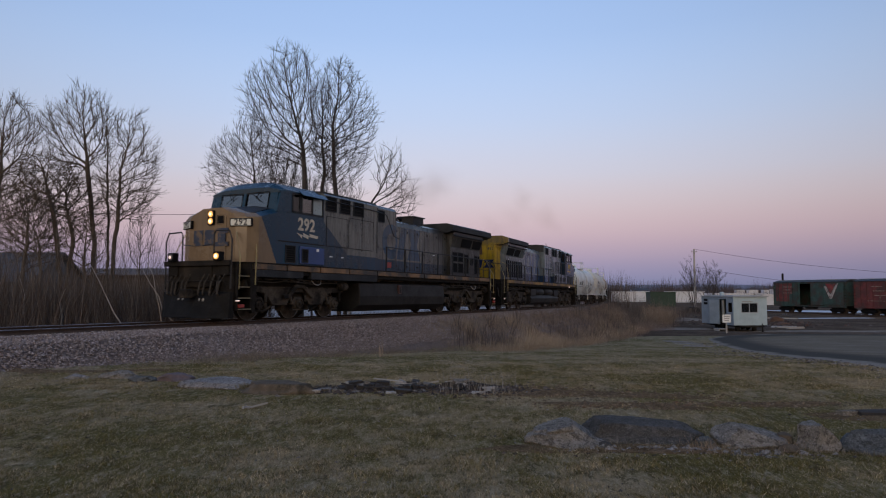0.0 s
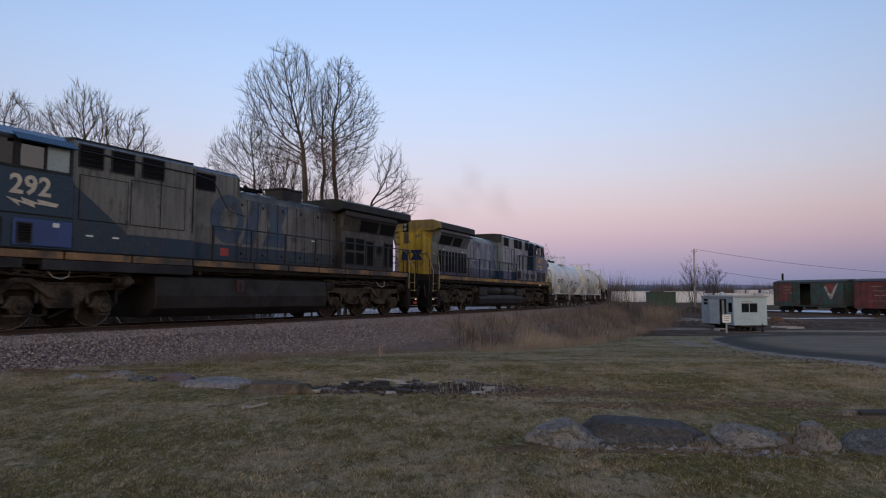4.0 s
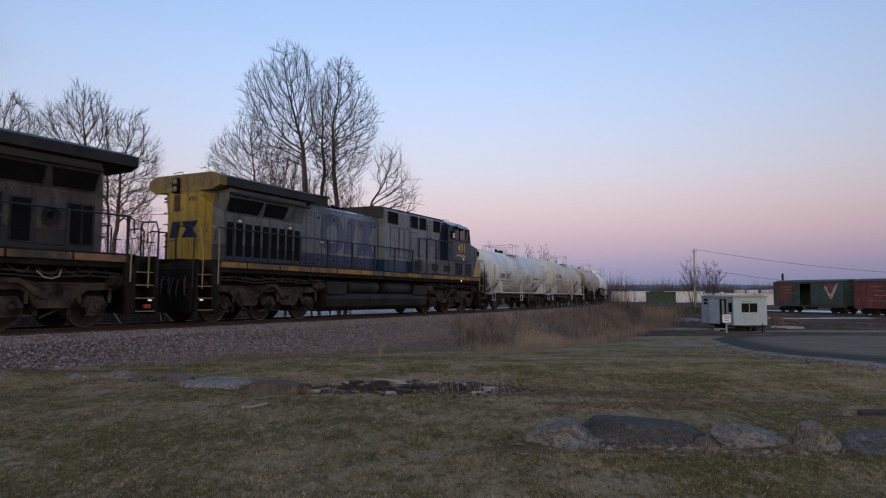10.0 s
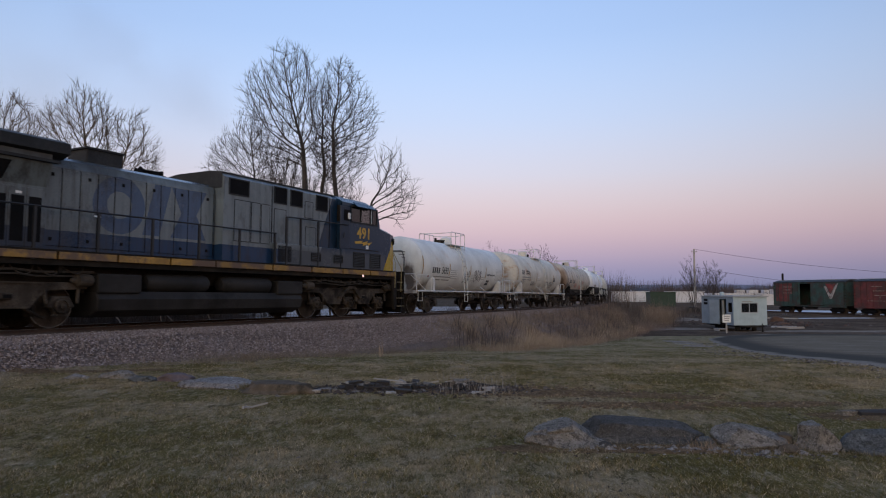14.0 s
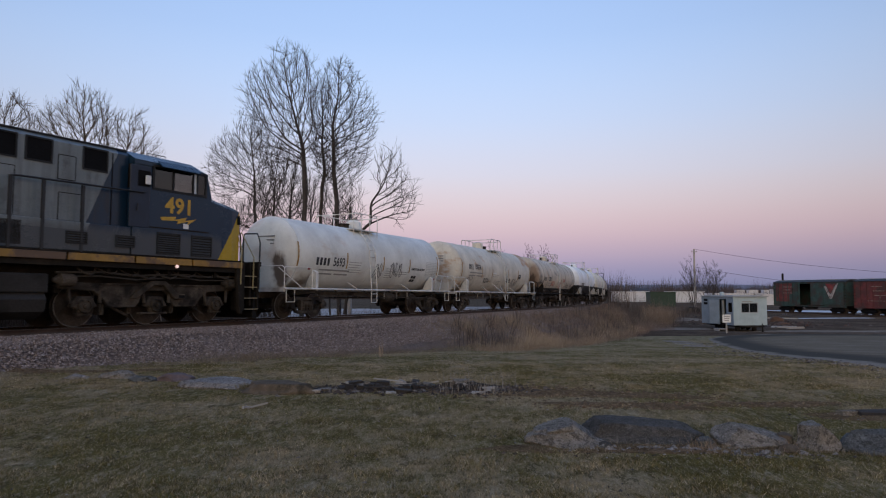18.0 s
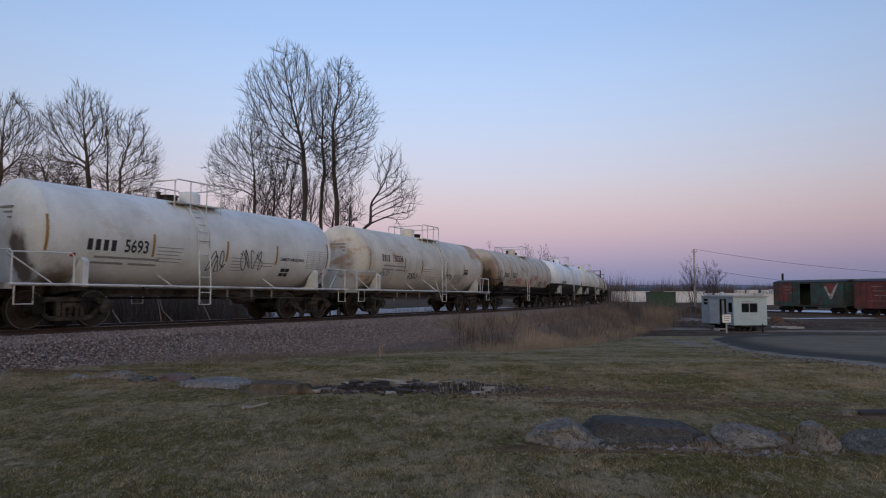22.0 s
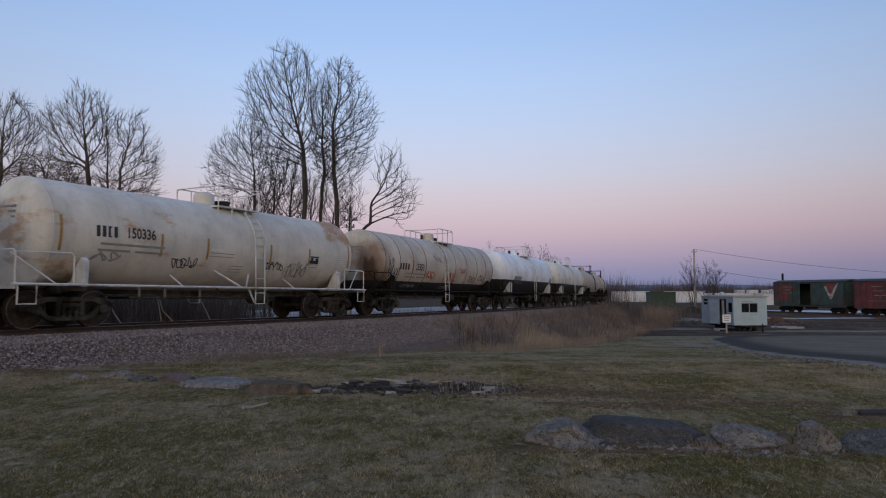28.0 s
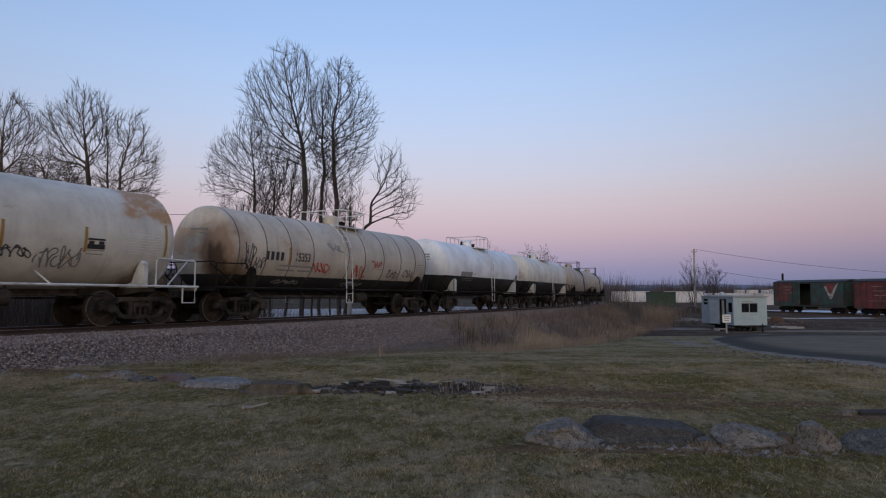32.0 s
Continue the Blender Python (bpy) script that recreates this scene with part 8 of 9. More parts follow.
boulder("stone_slab", -4.77, 12.06, 0.62, 0.4, 0.2, 15, mat("purple_brown_stone", (0.1, 0.075, 0.08), 0.9, 0, 0.3, 4), "dark purplish stone at the lawn's edge", 0.2)
boulder("stone_slab", -5.31, 11.96, 0.5, 0.35, 0.15, 16, ROCK_B, "blue-grey stone at the lawn's edge", 0.2)
boulder("stone_slab", -5.98, 12.35, 0.75, 0.35, 0.2, 17, ROCK_L, "pale flat stone at the lawn's edge", 0.1)
boulder("stone_slab", -6.70, 12.35, 0.4, 0.25, 0.12, 18, ROCK_P, "small pale stone at the lawn's edge", 0.1)

for i, (x, y, rx, ry, tn, sd) in enumerate(((-0.55, 11.05, 1.9, 0.55, -0.03, 11), (2.2, 10.4, 2.2, 0.35, -0.1, 12), (2.6, 9.4, 1.3, 0.25, -0.15, 19), (4.6, 9.6, 1.3, 0.2, 0.1, 20), (1.9, 6.85, 1.9, 0.22, -0.05, 13), (5.4, 8.7, 0.8, 0.35, 0.0, 14), (-7.2, 13.8, 2.2, 0.35, 0.2, 15))):
    patch("soil_patch", x, y, rx, ry, tn, SOIL, "bare reddish soil in the lawn", "soil", 0.012, 40, sd)


def rubble_piece(x, y, w, d, h, turn, material, name, label, pitch=0.0, lift=0.0):
    rn = random.Random(int(x * 100) + int(y * 37))
    bm = bmesh.new()
    if name not in ("board", "stick", "timber"):
        w, d, h = w * 0.65, d * 0.7, h * 0.75
    vs = box(bm, -w / 2, w / 2, -d / 2, d / 2, 0, h)
    for v in vs:
        v.co += Vector((rn.uniform(-0.15, 0.15) * w * 0.4, rn.uniform(-0.2, 0.2) * d, rn.uniform(-0.25, 0.25) * h))
    solid(name, bm, material, label, "rubble", "rubble heap on the lawn", m=Matrix.Translation((x, y, ground_z(x, y) + lift)) @ Matrix.Rotation(turn, 4, "Z") @ Matrix.Rotation(pitch, 4, "Y"))


rubble_piece(-0.91, 11.24, 0.5, 0.05, 0.02, -0.22, WOODG, "board", "weathered pale board on the rubble", 0.06, 0.1)
rubble_piece(0.72, 10.72, 0.2, 0.06, 0.03, -0.1, WOODG, "board", "short grey board on the rubble", -0.05, 0.05)
rubble_piece(-1.87, 10.67, 0.28, 0.22, 0.08, 0.3, ROCK_L, "broken_concrete", "pale lump of broken concrete")
rubble_piece(-1.44, 11.10, 0.34, 0.24, 0.14, 0.2, CHAR, "charred_lump", "charred black lump on the rubble")
rubble_piece(-1.24, 11.01, 0.12, 0.1, 0.16, 0.4, ROCK_L, "broken_brick", "upright pale block on the rubble")
rubble_piece(-0.72, 10.86, 0.4, 0.12, 0.05, 0.3, ROCK_L, "broken_concrete", "pale slab of broken concrete", 0.1, 0.05)
rubble_piece(-0.62, 10.57, 0.36, 0.25, 0.08, 0.1, CHAR, "charred_lump", "charred black lump on the rubble")
rubble_piece(-0.24, 11.10, 0.2, 0.1, 0.1, -0.4, ROCK_L, "broken_concrete", "pale lump of broken concrete")
rubble_piece(-1.00, 11.29, 0.3, 0.2, 0.1, 0.1, CHAR, "charred_lump", "charred black lump on the rubble")
rubble_piece(0.29, 11.20, 0.34, 0.26, 0.16, 0.4, ROCK_L, "broken_concrete", "grey rounded lump of concrete")
rubble_piece(0.53, 10.91, 0.24, 0.14, 0.06, 0.9, ROCK_B, "broken_concrete", "grey flake of concrete")
rubble_piece(0.14, 10.67, 0.2, 0.16, 0.08, 0.2, CHAR, "charred_lump", "charred black lump on the rubble")
rubble_piece(-1.63, 10.57, 0.3, 0.12, 0.06, -0.3, ROCK_L, "broken_concrete", "pale flake of concrete")
PALE_LUMP = mat("chalky_pale_plaster", (0.34, 0.325, 0.315), 0.9, 0, 0.25, 6, 40, 0.5, 0.02, dirt=(0.16, 0.14, 0.125), dirt_at=(0.5, 0.64), dirt_scale=9)
for x, y, w, d, h, tn in ((-2.06, 10.95, 0.3, 0.16, 0.1, 0.2), (-1.63, 11.6, 0.18, 0.14, 0.2, 0.3), (-0.83, 11.0, 0.4, 0.14, 0.06, -0.2), (-0.5, 11.6, 0.3, 0.13, 0.15, 0.1), (0.12, 11.75, 0.34, 0.24, 0.22, 0.5), (0.34, 11.6, 0.26, 0.2, 0.16, 1.1), (0.58, 10.95, 0.46, 0.18, 0.07, -0.15), (0.74, 11.1, 0.2, 0.12, 0.1, 0.6)):
    rubble_piece(x * 0.957, y * 0.957, w * 0.7, d * 0.7, h * 0.65, tn, PALE_LUMP, "broken_plaster", "chalky pale chunk of plaster on the rubble")
rubble_piece(5.2, 8.75, 0.3, 0.2, 0.1, 0.2, ROCK_L, "broken_concrete", "pale lump at the lawn's edge")
rubble_piece(5.6, 8.95, 0.6, 0.05, 0.04, 0.15, CHAR, "board", "dark charred stick at the lawn's edge")
rubble_piece(5.7, 8.7, 0.7, 0.08, 0.06, -0.1, CHAR, "board", "dark charred stick at the lawn's edge")
rubble_piece(-2.52, 9.18, 0.26, 0.035, 0.025, 0.4, WOODG, "stick", "pale stick lying on the lawn", -0.2, 0.02)
rubble_piece(-2.66, 9.12, 0.12, 0.035, 0.025, 1.2, WOODG, "stick", "pale stick lying on the lawn", 0.1, 0.01)


rn_r = random.Random(77)
for k in range(46):
    ang, far = rn_r.uniform(0, math.tau), math.sqrt(rn_r.random())
    x, y = -0.55 + 1.25 * far * math.cos(ang), 10.98 + 0.36 * far * math.sin(ang)
    kind = rn_r.random()
    if kind < 0.25:
        rubble_piece(x, y, rn_r.uniform(0.2, 0.42), 0.03, 0.025, rn_r.uniform(-0.6, 0.6), WOODG if kind < 0.1 else CHAR, "stick", "splintered stick on the burnt rubble", rn_r.uniform(-0.25, 0.25), 0.06)
    elif kind < 0.72:
        rubble_piece(x, y, rn_r.uniform(0.1, 0.24), rn_r.uniform(0.08, 0.18), rn_r.uniform(0.06, 0.16), rn_r.uniform(0, 3), CHAR, "charred_lump", "charred black lump on the rubble", rn_r.uniform(-0.3, 0.3))
    else:
        rubble_piece(x, y, rn_r.uniform(0.08, 0.2), rn_r.uniform(0.06, 0.14), rn_r.uniform(0.04, 0.1), rn_r.uniform(0, 3), ROCK_L if kind < 0.9 else ROCK_B, "broken_concrete", "pale lump of broken concrete", rn_r.uniform(-0.3, 0.3), 0.03)


def loose_bits(n, spots, seed, size, name, material, label):
    rng = np.random.default_rng(seed)
    octa = np.array([(1, 0, 0), (-1, 0, 0), (0, 1, 0), (0, -1, 0), (0, 0, 1), (0, 0, -1)], float)
    tri = np.array([(0, 2, 4), (2, 1, 4), (1, 3, 4), (3, 0, 4), (2, 0, 5), (1, 2, 5), (3, 1, 5), (0, 3, 5)])
    vs, fs = [], []
    for k in range(n):
        cx, cy, sx, sy = spots[k % len(spots)]
        x, y = cx + rng.normal(0, sx), cy + rng.normal(0, sy)
        v = octa * rng.uniform(0.4, 1.5, (6, 1)) * np.array([1, 0.7, 0.45]) * size * rng.uniform(0.4, 1.5)
        a = rng.uniform(0, 6.28)
        v = np.stack([v[:, 0] * math.cos(a) - v[:, 1] * math.sin(a), v[:, 0] * math.sin(a) + v[:, 1] * math.cos(a), v[:, 2]], 1)
        vs.append(v + np.array([x, y, ground_z(x, y) + 0.006]))
        fs.append(tri + 6 * k)
    return stuff(name, np.concatenate(vs), np.concatenate(fs), material, label, "rubble")


weeds("lawn_weeds", [(1.27 + 0.36 * math.cos(a), 7.0 + 0.24 * math.sin(a), 1) for a in np.arange(3.3, 6.2, 0.3)] + [(2.02 + 0.62 * math.cos(a), 7.2 + 0.3 * math.sin(a), 1) for a in np.arange(3.3, 6.2, 0.2)] + [(3.12 + 0.4 * math.cos(a), 6.9 + 0.24 * math.sin(a), 1) for a in np.arange(3.3, 6.2, 0.3)] + [(3.74 + 0.22 * math.cos(a), 6.7 + 0.18 * math.sin(a), 1) for a in np.arange(3.3, 6.2, 0.5)] + [(4.42 + 0.4 * math.cos(a), 6.65 + 0.24 * math.sin(a), 1) for a in np.arange(3.3, 6.2, 0.3)], 45, 0.05, 0.07, 0.0025, 0.9, BLADES, "grass growing up against the boulders", "grass", 46, 0.5)
loose_bits(1100, [(-0.67, 10.96, 0.7, 0.22), (0.48, 10.81, 0.4, 0.22), (-1.24, 10.91, 0.35, 0.2)], 4, 0.045, "rubble_bits", BURNT, "small dark and pale bits of rubble in the burnt heap")
loose_bits(300, [(-0.38, 11.01, 0.8, 0.28), (0.77, 10.86, 0.45, 0.25), (-1.82, 10.77, 0.3, 0.15)], 9, 0.07, "rubble_bits", BURNT, "broken pale and charred pieces scattered over the burnt heap")
loose_bits(90, [(1.6, 6.86, 0.22, 0.05), (2.2, 6.84, 0.35, 0.05), (2.7, 6.75, 0.2, 0.06), (3.3, 6.62, 0.3, 0.06)], 15, 0.05, "stone_chips", ROCK_P, "pale stones lying at the foot of the boulders")
loose_bits(260, [(2.0, 6.8, 0.9, 0.12), (3.2, 6.65, 0.5, 0.12), (5.4, 8.7, 0.4, 0.15)], 5, 0.025, "stone_chips", RUBBLE, "small stone chips round the boulders")
loose_bits(1600, [(0, 10, 5, 4), (-3, 8, 4, 3), (3, 14, 5, 6), (-4, 12, 3, 1)], 6, 0.016, "lawn_litter", RUBBLE, "scattered leaf and twig litter on the lawn")
loose_bits(1500, [(9.3, 15, 0.4, 2.5), (9.7, 20, 0.4, 3), (11.5, 26, 0.5, 3), (13.8, 34, 0.5, 4)], 7, 0.035, "road_edge_gravel", RUBBLE, "broken clods and gravel along the driveway's edge")
loose_bits(2200, [(2.2, 10.4, 1.0, 0.2), (2.6, 9.4, 0.6, 0.14), (4.6, 9.6, 0.6, 0.12), (1.2, 10.9, 0.7, 0.25)], 8, 0.03, "leaf_litter", island_mat("reddish_brown_litter", [(0.08, 0.055, 0.035), (0.15, 0.105, 0.068), (0.06, 0.045, 0.03), (0.24, 0.18, 0.12), (0.12, 0.065, 0.04)]), "reddish brown leaves and clods on bare soil")
weeds("lawn_weeds", [(0.33, 10.72, 1), (0.10, 10.53, 1), (0.57, 10.62, 0.8), (0.96, 11.10, 0.9), (0.86, 10.43, 0.7)], 12, 0.16, 0.42, 0.005, 0.3, island_mat("pale_dead_stalks", [(0.2, 0.175, 0.15), (0.3, 0.27, 0.24), (0.36, 0.33, 0.3)]), "thin dead stalks beside the rubble", "weeds", 41, 0.3)
weeds("lawn_weeds", [(2.55, 6.75, 1), (3.3, 6.7, 0.8), (3.55, 6.85, 1), (2.75, 6.8, 0.9), (1.7, 6.85, 0.6)], 60, 0.12, 0.14, 0.003, 0.9, STRAW, "dry grass tufts between the boulders", "weeds", 42, 0.6)
weeds("lawn_weeds", [(-1.9, 20.2, 1.2), (-1.85, 20.3, 1)], 3, 0.03, 0.5, 0.012, 0.1, STRAW, "pale dead stalk at the foot of the bank", "weeds", 43, 0.1)

# ---- yard: site trailer, sign, siding with boxcars, pole, far things ----
T_WHITE = mat("pale_blue_white_siding", (0.345, 0.435, 0.48), 0.55, 0, 0.12, 1.5, 15, 0.1)
T_BLUE = mat("faded_blue_siding", (0.185, 0.23, 0.285), 0.55, 0, 0.15, 1.5, 15, 0.1)
T_ROOF = mat("grey_trailer_roof", (0.3, 0.32, 0.34), 0.6, 0, 0.15, 2)
BOX_GREEN = mat("faded_dark_green_boxcar_paint", (0.024, 0.058, 0.048), 0.65, 0, 0.4, 1.2, 12, 0.15, dirt=(0.035, 0.026, 0.022), dirt_at=(0.42, 0.62))
BOX_RED = mat("faded_red_boxcar_paint", (0.12, 0.023, 0.02), 0.65, 0, 0.4, 1.2, 12, 0.15, dirt=(0.055, 0.022, 0.018), dirt_at=(0.42, 0.62))
WOOD_POLE = mat("weathered_pole_wood", (0.36, 0.34, 0.33), 0.85, 0, 0.2, 3, stretch=(1, 1, 0.2))


def site_trailer():
    m = Matrix.Translation((24.7, 57.0, 0)) @ Matrix.Rotation(radians(10), 4, "Z")
    z0 = ground_z(25.5, 58.5)
    m.translation.z = z0
    t = thing("site_trailer", "small pale blue office trailer on wheels with an open doorway", "trailer", m)
    L, D, b, h = 3.15, 4.9, 0.5, 2.92
    # walls of the window end and the long side, with the doorway recess
    part("wall", quick(lambda bm: (box(bm, 0, 0.75, 0, 0.06, b, h), box(bm, 2.25, L, 0, 0.06, b, h), box(bm, 0.75, 2.25, 0, 0.06, b, 1.6), box(bm, 0.75, 2.25, 0, 0.06, 2.38, h))), T_WHITE, t, "pale blue-white window wall")
    part("wall", quick(lambda bm: box(bm, L - 0.06, L, 0.06, D, b, h)), T_WHITE, t)
    part("wall", quick(lambda bm: (box(bm, 0, 0.06, 2.1, D, b, h), box(bm, 0, 0.06, 1.05, 2.1, 2.72, h))), T_BLUE, t, "faded blue side wall")
    part("wall", quick(lambda bm: (box(bm, 0, 0.06, 0.06, 0.2, b, h), box(bm, 0, 0.06, 0.78, 1.05, b, h), box(bm, 0, 0.06, 0.2, 0.78, b, 1.62), box(bm, 0, 0.06, 0.2, 0.78, 2.42, h))), T_BLUE, t)
    part("pane", quick(lambda bm: box(bm, 0.03, 0.04, 0.2, 0.78, 1.62, 2.42)), GLASS_DARK, t, "dark window beside the doorway")
    part("wall", quick(lambda bm: box(bm, 0.06, L - 0.06, D - 0.06, D, b, h)), T_BLUE, t)
    part("floor", quick(lambda bm: box(bm, 0.06, L - 0.06, 0.06, D - 0.06, b, b + 0.06)), DARK, t)
    part("roof", quick(lambda bm: (box(bm, -0.1, L + 0.12, -0.12, D + 0.1, h, h + 0.07, 0.02), box(bm, 0.2, L - 0.2, 0.3, D - 0.3, h + 0.07, h + 0.12))), T_ROOF, t)
    w = part("window", quick(lambda bm: [box(bm, *q) for q in ((0.7, 2.3, -0.02, 0.02, 1.56, 1.62), (0.7, 2.3, -0.02, 0.02, 2.36, 2.42), (0.7, 0.76, -0.02, 0.02, 1.62, 2.36), (2.24, 2.3, -0.02, 0.02, 1.62, 2.36), (1.47, 1.52, -0.015, 0.02, 1.62, 2.36))]), T_ROOF, t)
    part("pane", quick(lambda bm: box(bm, 0.76, 1.47, 0.02, 0.03, 1.62, 2.36)), GLASS, w)
    part("pane", quick(lambda bm: box(bm, 1.52, 2.24, 0.02, 0.03, 1.62, 2.36)), GLASS, w)
    part("pane", quick(lambda bm: (box(bm, -0.01, -0.002, 3.9, 4.5, 2.5, 2.72), box(bm, -0.01, -0.002, 3.9, 4.5, 2.2, 2.42))), BLACK, t, "small dark side window")
    part("door", quick(lambda bm: prism(bm, [(-0.02, 2.14), (0.02, 2.18), (-0.38, 2.98), (-0.42, 2.96)], b + 0.06, 2.66, "z")), T_BLUE, t, "door standing open")
    part("curtain", quick(lambda bm: box(bm, 0.15, 0.2, 1.62, 1.95, b + 0.5, 2.6)), mat("pale_curtain", (0.3, 0.3, 0.27), 0.8), t)
    # added panels behind the panes: grey imitates a reflection, brown the darker right pane
    part("curtain", quick(lambda bm: box(bm, 0.74, 1.5, 0.09, 0.11, 1.6, 2.4)), mat("grey_pane_reflection", (0.34, 0.34, 0.33), 0.9), t)
    part("curtain", quick(lambda bm: box(bm, 1.5, 2.28, 0.5, 0.52, 1.6, 2.4)), mat("brown_pane_backing", (0.22, 0.18, 0.16), 0.9), t)
    part("lettering_bar", quick(lambda bm: (box(bm, -0.012, 0.0, 2.3, 3.4, 1.95, 2.05), box(bm, 0.8, 1.8, -0.012, 0.0, 2.48, 2.56))), LETTER_GREY, t)
    part("chassis", quick(lambda bm: (box(bm, 0.5, 0.6, -0.2, D, b - 0.14, b), box(bm, L - 0.6, L - 0.5, -0.2, D, b - 0.14, b), box(bm, 0.5, L - 0.5, -0.3, -0.2, b - 0.14, b))), DARK, t)
    for x in (0.35, L - 0.35):
        for y in (2.2, 2.95):
            part("wheel", quick(lambda bm: lathe(bm, [(x - 0.1, 0.05), (x - 0.1, 0.25), (x - 0.08, 0.31), (x + 0.08, 0.31), (x + 0.1, 0.25), (x + 0.1, 0.05)], "x", 18, (0, y, 0.31))), BLACK, t)
    part("jack_stand", quick(lambda bm: (box(bm, 2.0, 2.25, 0.2, 0.5, 0.0, b - 0.1), box(bm, 0.4, 0.7, 0.2, 0.5, 0.0, b - 0.1))), DARK, t)
    part("tow_hitch", quick(lambda bm: (tube(bm, [(L - 0.6, -0.2, b - 0.1), (L / 2 + 0.4, -1.0, b - 0.1)], 0.05, 6), tube(bm, [(0.6, -0.2, b - 0.1), (L / 2 + 0.4, -1.0, b - 0.1)], 0.05, 6), lathe(bm, [(0, 0.08), (b, 0.04), (b + 0.2, 0.04)], "z", 10, (L / 2 + 0.4, -1.0, 0)))), DARK, t)
    part("end_step", quick(lambda bm: (box(bm, -0.9, -0.1, 0.8, 1.6, 0.12, 0.2), box(bm, -0.9, -0.82, 0.8, 1.6, 0, 0.12), box(bm, -0.18, -0.1, 0.8, 1.6, 0, 0.12))), WOODG, t)
    part("roof_vent", quick(lambda bm: box(bm, 0.5, 0.78, 2.5, 2.8, h + 0.1, h + 0.42, 0.03)), T_WHITE, t)


site_trailer()
sg = thing("yard_sign", "white notice board on a wooden post beside the driveway", "sign", Matrix.Translation((22.9, 54.2, ground_z(22.9, 54.2))) @ Matrix.Rotation(0.15, 4, "Z"))
part("post", quick(lambda bm: box(bm, -0.05, 0.05, 0.0, 0.08, -0.1, 1.5)), WOODG, sg)
part("board", quick(lambda bm: box(bm, -0.36, 0.36, -0.03, 0.0, 0.85, 1.5, 0.005)), WHITEM, sg)
for k in range(3):
    part("lettering_bar", quick(lambda bm: box(bm, -0.26 + 0.03 * k, 0.26 - 0.04 * k, -0.036, -0.029, 1.32 - k * 0.16, 1.38 - k * 0.16)), LETTER_GREY, sg)

SID0, SIDD = Vector((49.5, 98.0, 0)), Vector((3.5, -11.8, 0)).normalized()
SIDZ = -1.42
SID = lambda a: Matrix.Translation((SID0.x + SIDD.x * a, SID0.y + SIDD.y * a, SIDZ)) @ Matrix.Rotation(math.atan2(SIDD.y, SIDD.x), 4, "Z")


